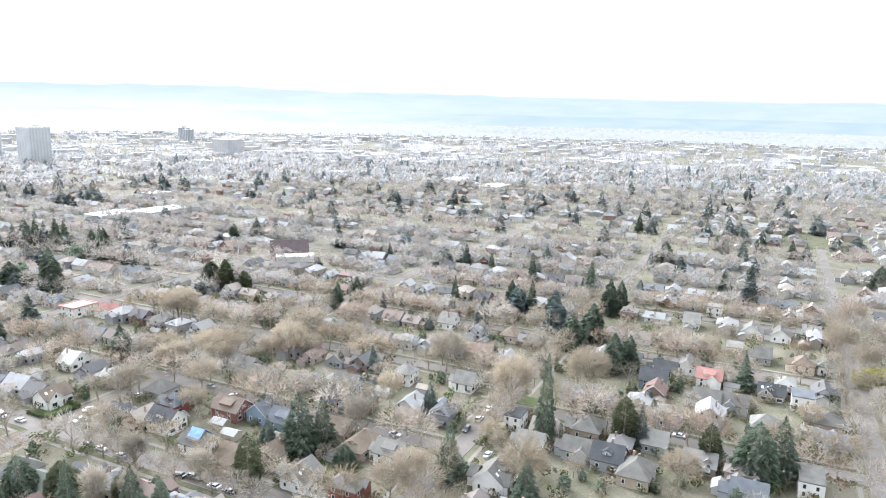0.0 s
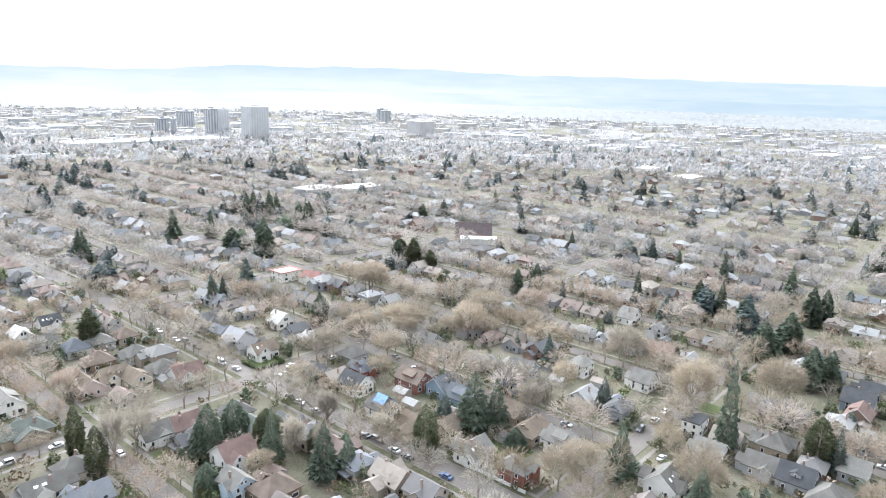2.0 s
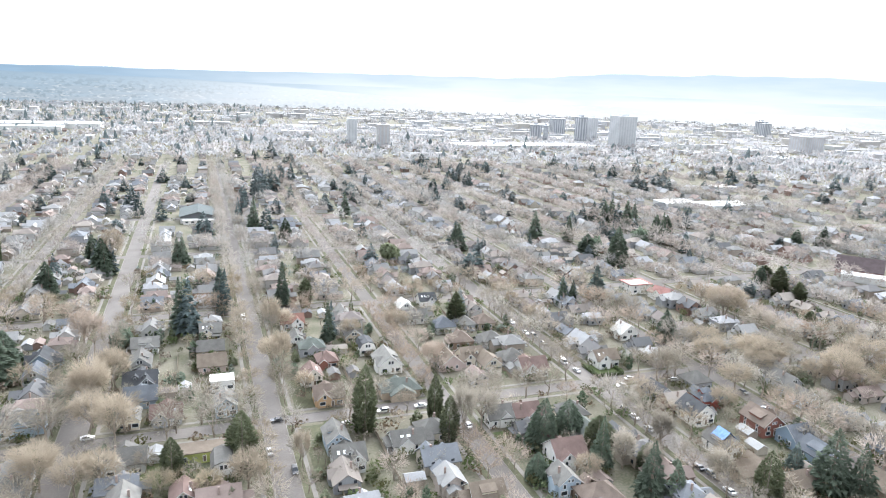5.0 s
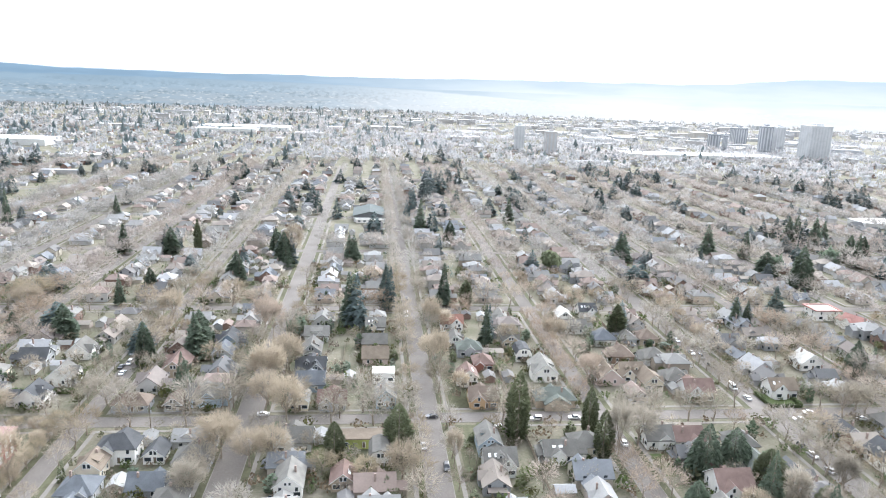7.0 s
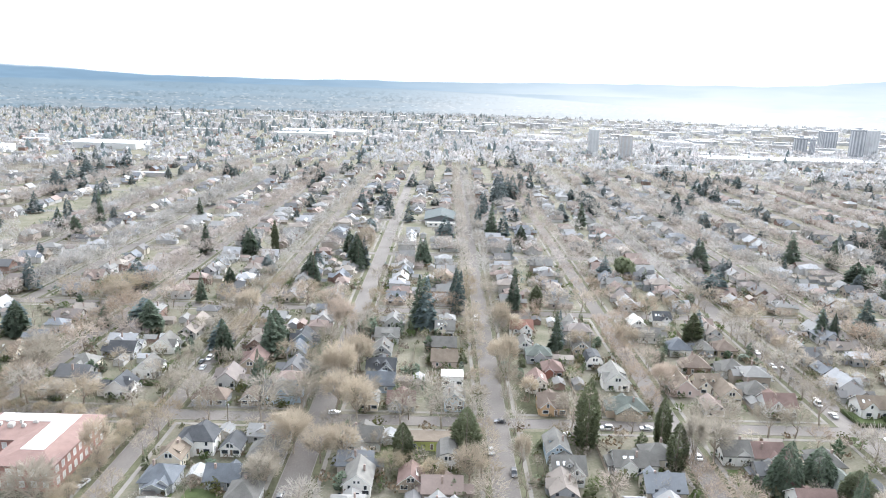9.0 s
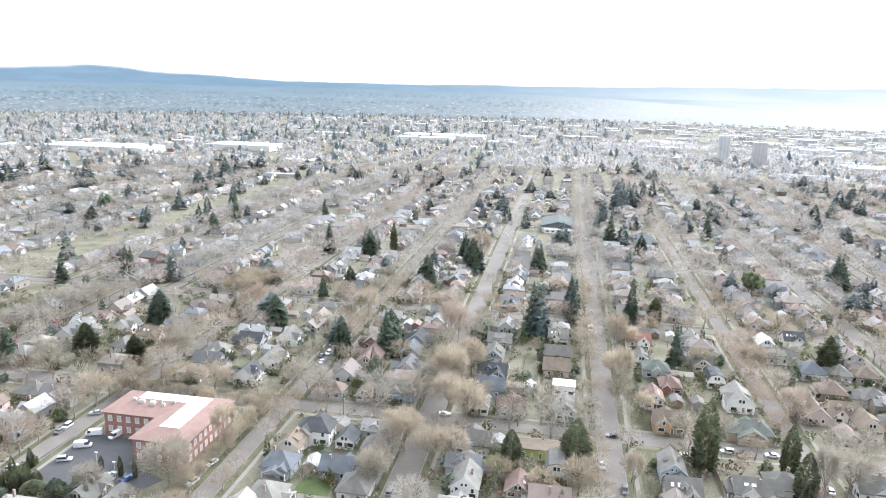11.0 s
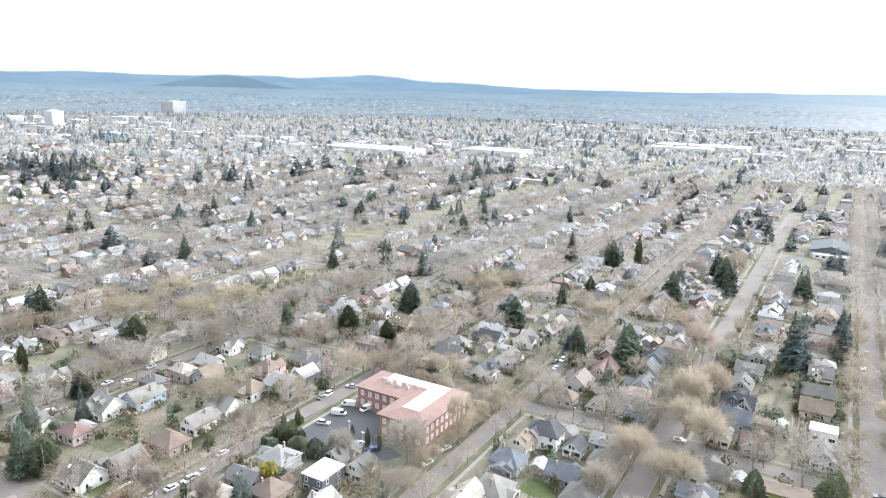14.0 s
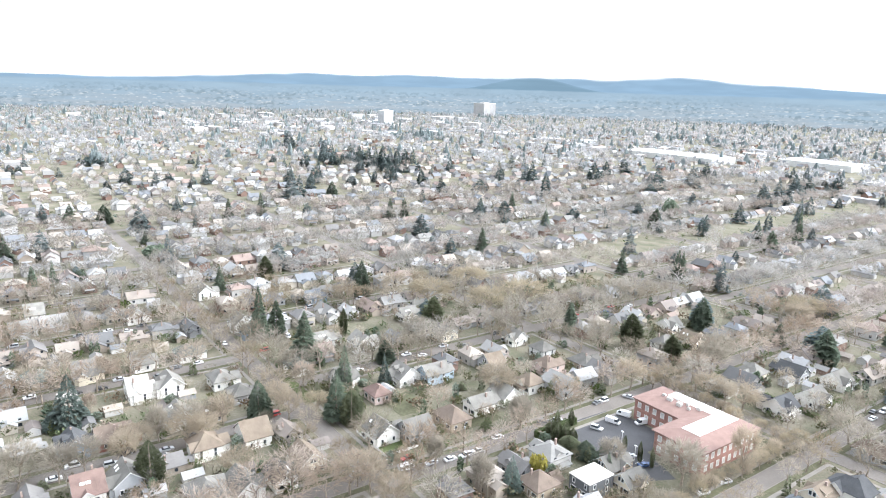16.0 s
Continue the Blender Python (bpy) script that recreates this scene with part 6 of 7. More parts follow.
evergreen(-799, 685, 23, 5.2)
evergreen(-482, 940, 24, 5.2)
evergreen(-897, 571, 27, 5.2)
evergreen(-689, 811, 23, 8.8)
evergreen(-905, 562, 23, 6.1)
evergreen(-599, 884, 22, 7.9)
evergreen(98, 1063, 28, 8.8)
evergreen(-942, 518, 24, 7.1)
evergreen(701, 815, 15, 7.1)
evergreen(-951, 508, 26, 8.0)
evergreen(-986, 466, 30, 8.1)
evergreen(-1012, 491, 28, 7.4)
evergreen(-1027, 533, 22, 9.5)
evergreen(-1217, 507, 30, 10.8)


# ---- the red-brick block with its yard ----
block = thing("apartment_block", "red-brick two-storey block with pinkish tiled roof and white flat top", "building", pose(0, 0, 0.0))
s = Shape()
s.box(-137, -118.5, 177.5, 209, -0.3, 8.2)
part("wall", s, M["brickwork"], block, "red brick wall")
s = Shape()
s.box(-157.5, -137, 192.3, 208.6, -0.3, 8.0)
part("wall", s, M["brickwork"], block, "red brick wall")


def skirt_roof(x0, x1, y0, y1, ins, z, rise, over=0.8):
    """Tiled slopes round a flat top. ins: insets at x0, x1, y0, y1."""
    s, t = Shape(), Shape()
    a = [(x0 - over, y0 - over, z), (x1 + over, y0 - over, z), (x1 + over, y1 + over, z), (x0 - over, y1 + over, z)]
    b = [(x0 + ins[0], y0 + ins[2], z + rise), (x1 - ins[1], y0 + ins[2], z + rise), (x1 - ins[1], y1 - ins[3], z + rise), (x0 + ins[0], y1 - ins[3], z + rise)]
    e = [(p, q, r - 0.35) for p, q, r in a]
    s.add(e + a + b, [(3, 2, 1, 0), (0, 1, 5, 4), (1, 2, 6, 5), (2, 3, 7, 6), (3, 0, 4, 7), (4, 5, 9, 8), (5, 6, 10, 9), (6, 7, 11, 10), (7, 4, 8, 11)])
    t.box(x0 + ins[0], x1 - ins[1], y0 + ins[2], y1 - ins[3], z + rise - 0.3, z + rise + 0.12)
    return s, t


for args in ((-137, -118.5, 177.5, 209, (6.0, 5.5, 6.0, 3.0), 8.5, 1.6), (-157.5, -127.0, 192.3, 208.6, (7.5, 3.0, 9.0, 2.2), 8.45, 1.52)):
    s, t = skirt_roof(*args)
    rf = part("roof", s, M["tile"], block, "pinkish red tiled roof slopes")
    part("flat_top", t, M["membrane"], rf, "white membrane roof")
for x, y, w_, d_, z in ((-151.5, 199.8, 1.4, 1.0, 10.3), (-148.4, 198.4, 2.2, 1.1, 10.5), (-146.0, 200.6, 1.0, 1.0, 10.2), (-143.6, 197.6, 1.8, 1.6, 10.6), (-141.0, 199.9, 0.8, 1.4, 10.9), (-139.4, 198.0, 1.2, 0.8, 10.3), (-137.0, 200.2, 1.6, 1.0, 10.6)):
    s = Shape()
    s.box(x, x + w_, y, y + d_, 8.8, z).box(x + 0.15, x + w_ - 0.15, y + 0.15, y + d_ - 0.15, z, z + 0.2)
    part("roof_vent", s, M["blind"], block, "pale grey roof ventilator")
sides = [(-137 + 2.2 + k * 3.5, 177.5, 0) for k in range(5)] + [(-118.5, 180 + k * 3.3, 90) for k in range(9)] + [(-157.5 + 2.2 + k * 3.4, 192.3, 0) for k in range(6)] + [(-137, 180 + k * 3.3, -90) for k in range(4)] + [(-157.5, 195 + k * 3.3, -90) for k in range(4)]
for x, y, a in sides:
    for z in (1.2, 5.0):
        part("window", WINDOWS["pale"], [], block, "", pose(x, y, z, 0, 0, a))
s = Shape()
s.box(-142.5, -139.0, 189.2, 192.3, 0, 0.5).box(-142.5, -139.0, 189.2, 192.3, 3.6, 4.1)
porch_ = part("porch", s, M["trim"], block, "white entrance porch")
for x in (-142.2, -139.3):
    s = Shape()
    s.box(x - 0.15, x + 0.15, 189.4, 189.7, 0.5, 3.6)
    part("column", s, M["trim"], porch_)
SPOTS.append((-138, 193, 24))
s = Shape()
s.prism([(-168, 163), (-128, 158), (-122, 170), (-138, 176), (-138.5, 191), (-160, 191), (-167, 188)], -0.1, 0.03, "z")
setting("parking_lot", s, M["lot"], "dark asphalt yard with parked vehicles", "parking lot")
for x, y in ((-146, 172), (-137, 168)):
    t = thing("lamp_post", "slim white lamp post in the asphalt yard", "lamp post", pose(x, y, 0))
    s = Shape()
    s.tube((0, 0, 0), (0, 0, 5.2), 0.09, 0.06, 6, 0, True)
    part("post", s, M["trim"], t)
    s = Shape()
    s.box(-0.5, 0.5, -0.2, 0.2, 5.2, 5.4)
    part("lamp_head", s, M["trim"], t)
for k in range(6):
    s = Shape()
    s.box(-150 + k * 2.9, -149.88 + k * 2.9, 166.5, 171.0, 0.0, 0.036)
    setting("bay_line", s, M["line"], "white painted parking bay line", "road marking")
house(-132.5, 142, 0, 9, 12, 5.6, "white", "dark", "flat", porch=False)
house(-126.5, 152.5, 0, 8, 9, 3.8, "grey", "cream", "gable", porch=False)
house(-141, 128, 0, 10, 10, 3.6, "brown", "tan", "hip", porch=False)

# ---- hall with a low green-grey roof ----
hall = thing("hall", "long low hall with grey-green roof and white gable", "building", pose(-8.0, 614, 0))
s = Shape()
s.box(-14, 14, -20, 20, 0, 4.2)
part("wall", s, M["wall_pale"], hall)
s = Shape()
s.prism([(-14, 4.2), (14, 4.2), (14, 5.5), (0, 9.2), (-14, 5.5)], -20.1, 20.1, "y")
part("gable", s, M["wall_dark"], hall, "dark boarded gable")
s = Shape()
s.box(-12, 12, -25, -20, 0, 3.0).box(-12.4, 12.4, -25.4, -20, 3.0, 3.4)
part("front_wing", s, M["wall_white"], hall, "low white front wing")
s = Shape()
gable_roof(s, 28, 40, 5.5, 3.7, 1.0, 0.4)
part("roof", s, M["hall_roof"], hall)
for k in range(5):
    part("window", WINDOWS["wide"], [], hall, "", pose(-9 + k * 4.5, -25, 1.0))

# ---- school with a big brown roof ----
school = thing("school_hall", "brick hall with steep dark brown roof", "building", pose(424, 338, 0, 0, 0, -51))
s = Shape()
s.prism([(-10, 0), (10, 0), (10, 6), (0, 13), (-10, 6)], -14, 14, "x")
part("wall", s, M["brickwork"], school)
s, k = Shape(), Shape()
gable_roof(k, 20, 28, 6, 7, 0.8, 0.4)
s.add([(q, -p, z) for p, q, z in k.v], k.f)
part("roof", s, M["school_roof"], school)
s = Shape()
s.box(-10, 18, -22, -10, 0, 4.2)
wing = part("wing", s, M["wall_pale"], school)
s = Shape()
s.box(-10.3, 18.3, -22.3, -10.2, 4.2, 4.7)
part("wing_roof", s, M["membrane"], wing)

# ---- white stucco house with red tile edging, and its red-gabled neighbour ----
villa = house(243, 340, 0, 15, 12, 5.6, "white", "white", "flat", porch=False)
s = Shape()
for x0, x1, y0, y1 in ((-7.9, 7.9, -6.5, -5.2), (-7.9, 7.9, 5.2, 6.5), (-7.9, -6.6, -5.2, 5.2), (6.6, 7.9, -5.2, 5.2)):
    s.box(x0, x1, y0, y1, 5.75, 6.25)
part("parapet", s, M["roof_red"], villa, "red tiled parapet")
house(262 - 12, 322, 20, 9, 13, 4.2, "red", "white", "gable", porch=False)

# ---- blue sheet over a roof ----
tarp = thing("tarpaulin", "crumpled bright blue tarpaulin tied over a roof", "tarpaulin", pose(158.7, 166.1, 0.1))
s = Shape()
N_T = 10
for a in (-1, 1):
    pts = []
    for i in range(N_T + 1):
        for j in range(N_T + 1):
            u, v = i / N_T, j / N_T
            x = a * 3.3 * u
            z = 4.4 + 3.825 * (1 - abs(x) / 4.5) + 0.36 + 0.2 * noise.noise(Vector((x * 0.9, v * 7, 2.0 + a)))
            pts.append((x, -2.6 + 5.6 * v + 0.3 * noise.noise(Vector((u * 4, v * 3, 5))), z))
    faces = [(i * (N_T + 1) + j, (i + 1) * (N_T + 1) + j, (i + 1) * (N_T + 1) + j + 1, i * (N_T + 1) + j + 1) for i in range(N_T) for j in range(N_T)]
    s.add(pts, faces)
sheet = part("sheet", s, M["tarp"], tarp)
mod = sheet.modifiers.new("thickness", "SOLIDIFY")
mod.thickness = 0.03


# ---- garden fences and hedges ----
def fence(x0, y0, x1, y1, mat, label, height=1.1):
    n = max(2, int(math.hypot(x1 - x0, y1 - y0) / 2.4))
    t = thing("fence", label, "fence", pose(x0, y0, 0.05, 0, 0, math.degrees(math.atan2(y1 - y0, x1 - x0))), "garden fences")
    length = math.hypot(x1 - x0, y1 - y0)
    p, r = Shape(), Shape()
    p.box(-0.07, 0.07, -0.07, 0.07, 0, height + 0.12)
    r.box(0.07, length / n - 0.07, -0.03, 0.03, 0.12, height)
    pm, rm = p.mesh("post", [M[mat]]), r.mesh("panel", [M[mat]])
    for i in range(n + 1):
        part("post", pm, [], t, "", pose(i * length / n, 0, 0))
        if i < n:
            part("panel", rm, [], t, "", pose(i * length / n, 0, 0))


fence(153.4, 124, 153.4, 100, "trim", "white painted board fence along the pavement", 1.3)
fence(-203, 99, -183, 99, "trim", "low white garden fence round a corner lawn")
fence(-183, 99, -183, 112, "trim", "low white garden fence round a corner lawn")
fence(30, 188, 30, 168, "fence", "weathered brown board fence between gardens", 1.7)
fence(-18, 236, -18, 300, "fence", "weathered brown board fence between gardens", 1.7)
fence(48, 236, 48, 320, "fence", "weathered brown board fence between gardens", 1.7)
fence(114, 240, 114, 330, "fence", "weathered brown board fence between gardens", 1.7)
fence(48, 150, 48, 215, "fence", "weathered brown board fence between gardens", 1.7)


def hedge(x0, y0, x1, y1, height=1.4, wide=1.3):
    """A clipped hedge of leaf clumps round a core."""
    r = np.random.default_rng(int(abs(x0 * 3 + y0)))
    length = math.hypot(x1 - x0, y1 - y0)
    s = Shape()
    s.box(0, length, -wide * 0.36, wide * 0.36, 0, height * 0.88)
    for _ in range(int(length * 26)):
        side = r.integers(0, 3)
        px = r.uniform(0, length)
        p = Vector((px, r.choice([-1, 1]) * wide * 0.42, r.uniform(0.1, height))) if side else Vector((px, r.uniform(-wide / 2, wide / 2), height * r.uniform(0.88, 1.05)))
        u, v = Vector((r.normal(), r.normal(), r.normal())).normalized() * 0.28, Vector((r.normal(), r.normal(), r.normal())).normalized() * 0.28
        s.add([p - u, p + v, p + u, p - v], [(0, 1, 2), (0, 2, 3)])
    ob = part("hedge", s, M["leaf_green"], None, "", pose(x0, y0, 0.02, 0, 0, math.degrees(math.atan2(y1 - y0, x1 - x0))))
    tagged(ob, "clipped dark green garden hedge", "hedge", "hedges")


hedge(150.6, 233, 150.6, 245)
hedge(150.6, 232.4, 163, 232.4)
hedge(163.5, 233, 163.5, 240)
hedge(-146, 252, -118, 252, 2.0, 2.0)
hedge(120, 262, 120, 292, 2.6, 2.4)
hedge(-30, 188, -30, 214)
hedge(104, 198, 112, 198)
hedge(-176 + 10, 150, -176 + 10, 170, 3.0, 2.0)

# ---- belt of small olive trees round the brick block ----
for k in range(15):
    tree(("gold0", "dark0", "tan0", "gold1", "dark1")[k % 5], -171 + k * 4.6 + rng.normal() * 0.6, 219.8 + (k % 2) * 3.4 + rng.normal() * 0.8, rng.uniform(6, 9), rng.uniform(7.5, 10))
for k in range(17):
    tree(("tan1", "gold0", "dark0", "gold1", "tan2")[k % 5], -112.2 + (k % 2) * 1.6 + rng.normal() * 0.4, 152 + k * 4.1 + rng.normal() * 0.6, rng.uniform(5, 8.5), rng.uniform(6.5, 9))


# ---- towers in the distance ----
tower(-2372, 1892, 72, 63, 52, "tan")
tower(-1822, 1072, 36, 32, 43, "tower")
tower(271, 1302, 17, 15, 50, "tower")
tower(321, 1260, 21, 18, 43, "tan")
tower(746, 1475, 21, 18, 35, "dark")
tower(774, 1478, 9, 8, 33, "dark")
tower(863, 1295, 44, 38, 67, "tower")
tower(854, 1455, 22, 19, 56, "dark")
tower(887, 1458, 19, 17, 55, "tower")
tower(899, 1653, 32, 28, 42, "dark")
tower(1259, 1177, 50, 44, 37, "tan")
tower(1295, 1219, 47, 41, 36, "tan")
tower(1607, 1661, 24, 21, 40, "dark")
tower(1708, 1786, 26, 23, 40, "dark")


# ---- the rest of the neighbourhood, row by row ----
KEEP_OUT = [(-170, -112, 154, 216), (-30, 12, 556, 645), (385, 462, 300, 372), (228, 262, 322, 356), (-206, -182, 96, 112), (150, 165, 232, 246)]  # x0, x1, y0, y1 of plots filled by hand; before the hall, cleared for the camera's view


def free(x, y, gap):
    if any(x0 - 3 < x < x1 + 3 and y0 - 3 < y < y1 + 3 for x0, x1, y0, y1 in KEEP_OUT):
        return False
    return all(abs(x - p) > gap + r * 0.45 or abs(y - q) > gap + r * 0.45 for p, q, r in SPOTS)


def on_road(x, y, w=5.0):
    return any(abs(x - s) < w and a < y < b for s, a, b in STREETS) or (-700 < x < 760 and any(abs(y - s) < w for s in LANES))


roof_keys, wall_keys = ["grey", "light", "dark", "brown", "pale", "mauve", "blue", "tan", "grey", "light"], ["white", "pale", "cream", "cream", "white", "tan", "white", "green", "pink", "pale", "grey", "white", "brown", "blue"]
rows = []
for j in range(len(LANES) - 1):
    mid = (LANES[j] + LANES[j + 1]) / 2
    xs = streets_at(mid)
    for a, b in zip(xs, xs[1:]):
        back = min(19.0, (b - a) * 0.29)
        for x, side in ((a + back, 1), (b - back, -1)):
            y = LANES[j] + 14
            while y < LANES[j + 1] - 11:
                rows.append((x + rng.normal() * 0.8, y, side))
                y += rng.uniform(11.8, 14.6)
far_h = []
count = 0
for x, y, side in sorted(rows, key=lambda q: math.hypot(q[0], q[1])):
    dist = math.hypot(x, y)
    if not free(x, y, 6.4 if dist < 360 else 4.6) or dist < 60 or y < -110:
        continue
    style = rng.choice(["gable", "gable", "cross", "hip", "cross", "dutch"])
    w, d = rng.uniform(8, 10), rng.uniform(10.5, 13.5)
    if style == "cross":
        w, d = rng.uniform(10, 12.5), rng.uniform(8, 9.5)
    if count < 95 and y > -60:
        count += 1
        house(x, y, -90 * side, w, d, rng.choice([3.2, 3.4, 4.2]), rng.choice(roof_keys), rng.choice(wall_keys), style, rng.uniform(0.55, 0.95), rng.random() < 0.6, int(rng.integers(0, 3)), True, 0.0, 1)
    else:
        far_h.append((x, y, -90 * side))
# sheds and garages behind the houses, on the same lots
for x, y, side in rows[::2]:
    gx = x + side * 9.5
    if free(gx, y + 6, 2.5) and math.hypot(x, y) > 100 and rng.random() < 0.6:
        far_h.append((gx, y + 6, 1000))
# further out, on the same grid
for sx in list(range(-2300, -630, 65)) + list(range(-630, 630, 65)) + list(range(670, 2500, 65)):
    for k in range(int((2100 + 300) / 15.5)):
        y = -300 + k * 15.5
        dist = math.hypot(sx, y)
        inside = -630 < sx < 640 and y < 875
        az = math.degrees(math.atan2(sx, y))
        if inside or dist > 2300 or (y + 300) % 130 < 16 or (az > 5 and dist > 1500):
            continue
        for side in (-1, 1):
            if rng.random() < (0.9 if dist < 1000 else 0.6 if dist < 1500 else 0.34):
                far_h.append((sx + side * 19 + rng.normal(), y + rng.normal() * 1.5, -90 * side))
vari = []


def laid(walls, roofs, gw, length, h, rise, turn, cx, cy, over=0.45, lift=0.0):
    """A gabled volume with its roof slabs, laid along any direction."""
    a, b = Shape(), Shape()
    a.prism([(-gw / 2, lift), (gw / 2, lift), (gw / 2, h), (0, h + rise), (-gw / 2, h)], -length / 2, length / 2, "y")
    gable_roof(b, gw, length, h, rise, over, 0.24)
    c, q = math.cos(radians(turn)), math.sin(radians(turn))
    for src, dst in ((a, walls), (b, roofs)):
        dst.add([(x * c - y * q + cx, x * q + y * c + cy, z) for x, y, z in src.v], src.f)


def outlying(walls, roofs):
    """Walls and roof alone, for the houses furthest off."""
    a = Shape()
    a.add(walls.v, walls.f)
    a.add(roofs.v, roofs.f, 1)
    return arrays(a)


for style in range(8):
    w, d = ((8.6, 11.5), (10.5, 8.5), (9.5, 10), (8, 12), (8.6, 10.5), (11, 8.5), (9, 11), (8, 11))[style]
    h = (3.3, 3.3, 4.8, 3.2, 4.8, 3.4, 5.2, 3.6)[style]
    s, t = Shape(), Shape()
    if style in (0, 3, 4, 7):
        laid(s, t, w, d, h, w * 0.36, 0, 0, 0)
        least = outlying(s, t)
        if style in (0, 4):
            laid(s, t, d * 0.4, w / 2 + 0.9, h, d * 0.15, 90, (w / 4 + 0.4) * (1 if style else -1), d * 0.08)
        else:
            laid(s, t, 3.4, w * 0.4, h + 1.3, 1.1, 90, w * 0.2, -d * 0.1, 0.25, h)
            laid(s, t, 3.0, w * 0.4, h + 1.3, 1.0, 90, -w * 0.2, d * 0.12, 0.25, h)
    elif style in (1, 5):
        laid(s, t, d, w, h, d * 0.4, 90, 0, 0)
        least = outlying(s, t)
        laid(s, t, 4.8, d / 2 + 1.2, h, 2.2, 0, (-1.6, 2.2)[style == 5], -d / 4 - 0.6, 0.3)
        laid(s, t, 2.2, d * 0.34, h + 1.4, 0.9, 0, (2.6, -2.4)[style == 5], -d * 0.2, 0.2, h)
    else:
        s.box(-w / 2, w / 2, -d / 2, d / 2, 0, h)
        hip_roof(t, w, d, h, 2.7)
        least = outlying(s, t)
        laid(s, t, 3.4, d * 0.3, h + 0.7, 1.2, 0, 0, -d * 0.28, 0.3, h)
    t.prism([(-d / 2 - 2.2, 2.5), (-d / 2 + 0.1, 3.0), (-d / 2 + 0.1, 3.2), (-d / 2 - 2.2, 2.7)], -w * 0.36, w * 0.36, "x")
    laid(s, t, w * 0.55, 3.4, h * 0.8, w * 0.16, 0, w * 0.1, d / 2 + 1.6, 0.3)
    s.add(t.v, t.f, 1)
    bare_v = arrays(s)
    for a, b in ((-w * 0.28, -d / 2 - 0.04), (w * 0.28, -d / 2 - 0.04), (-w * 0.28, d / 2 + 0.04), (w * 0.28, d / 2 + 0.04)):
        s.box(a - 0.7, a + 0.7, b - 0.03, b + 0.03, 1.0, 2.4, 2)
        s.box(a - 0.5, a + 0.5, b - 0.03, b + 0.03, h - 0.2, h + 0.9, 2)
    for b in (-d * 0.25, d * 0.25):
        for a in (-w / 2 - 0.04, w / 2 + 0.04):
            s.box(a - 0.03, a + 0.03, b - 0.6, b + 0.6, 1.1, 2.4, 2)
    s.box(w * 0.2, w * 0.2 + 0.6, -0.3, 0.3, h, h + 4.1, 3)
    vari.append((arrays(s), bare_v, least))
s = Shape()
s.prism([(-2.2, 0), (2.2, 0), (2.2, 2.3), (0, 3.5), (-2.2, 2.3)], -3, 3, "y")
t = Shape()
gable_roof(t, 4.4, 6, 2.3, 1.2, 0.3, 0.14)
s.add(t.v, t.f, 1)
garage = arrays(s)
pick = rng.integers(0, 8, len(far_h))
pieces = []
for k in range(8):
    for lod in (0, 1, 2):
        at = [place(x, y, 0, radians(a + rng.choice([0, 0, 90, 180]) + rng.normal() * 2.0), rng.uniform(0.8, 1.08)) for (x, y, a), p in zip(far_h, pick) if p == k and a < 900 and int(math.hypot(x, y) > 480) + int(math.hypot(x, y) > 850) == lod]
        pieces.append((*vari[k][lod], at))
pieces.append((*garage, [place(x, y, 0, rng.choice([0, 1.57])) for x, y, a in far_h if a > 900]))
joined("far_houses", pieces, [M["far_wall"], M["far_roof"], M["glass"], M["chimney"]], "hundreds of pale gabled houses and garages in rows", "houses")

# ---- commercial belts: low flat roofs ----
box_ = Shape()
box_.box(-0.5, 0.5, -0.5, 0.5, 0, 1)
box_.box(-0.505, 0.505, -0.505, 0.505, 1.0, 1.06, 1)
sheds = []


def shed(x, y, w, d, h):
    m = place(x, y, 0, 0, 1.0, h)
    m[:, 0] *= w
    m[:, 1] *= d
    sheds.append(m)


def warehouse(x, y, w, d, h):
    """A long flat-roofed hall with a parapet, loading bays and roof lights."""
    t = thing("warehouse", "long white flat-roofed warehouse among bare trees", "building", pose(x, y, 0), "warehouses")
    q = Shape()
    q.box(-w / 2, w / 2, -d / 2, d / 2, 0, h)
    part("wall", q, M["wall_pale"], t)
    q = Shape()
    q.box(-w / 2 - 0.4, w / 2 + 0.4, -d / 2 - 0.4, d / 2 + 0.4, h, h + 0.8)
    rf = part("roof", q, M["membrane"], t, "white membrane roof")
    n = max(2, int(w / 28))
    for k in range(n):
        a = (k + 0.5) * w / n - w / 2
        q = Shape()
        q.box(a - 2.5, a + 2.5, -1.5, 1.5, h + 0.8, h + 1.7)
        part("roof_light", q, M["blind"], rf)
        q = Shape()
        q.box(a - 3, a + 3, -d / 2 - 0.2, -d / 2 + 0.1, 0.3, h * 0.5)
        part("door", q, M["metal"], t)


for x, y, w, d, h in ((-800, 1092, 190, 70, 10), (-600, 1222, 125, 64, 10), (610, 1262, 300, 60, 8), (-300, 1690, 200, 70, 10), (-325, 1585, 130, 40, 10), (528, 590, 60, 28, 5), (1020, 470, 40, 24, 6), (960, 380, 50, 30, 6), (480, 610, 40, 26, 5)):
    warehouse(x, y, w, d, h)
for lo, hi, near, far, many in ((10, 78, 1400, 2900, 330), (76, 100, 1500, 2900, 110), (-48, -22, 1330, 1650, 18), (-75, -50, 1600, 2500, 70), (-24, 10, 1450, 2700, 70), (-95, 80, 900, 2700, 60)):
    for _ in range(many):
        a, q = radians(rng.uniform(lo, hi)), near + (far - near) * rng.uniform(0, 1) ** 0.7
        shed(math.sin(a) * q, math.cos(a) * q, 14 + 70 * rng.uniform(0, 1) ** 2, rng.uniform(12, 40), rng.choice([4, 5, 6, 9] if q < 2000 else [5, 7, 10, 14]))
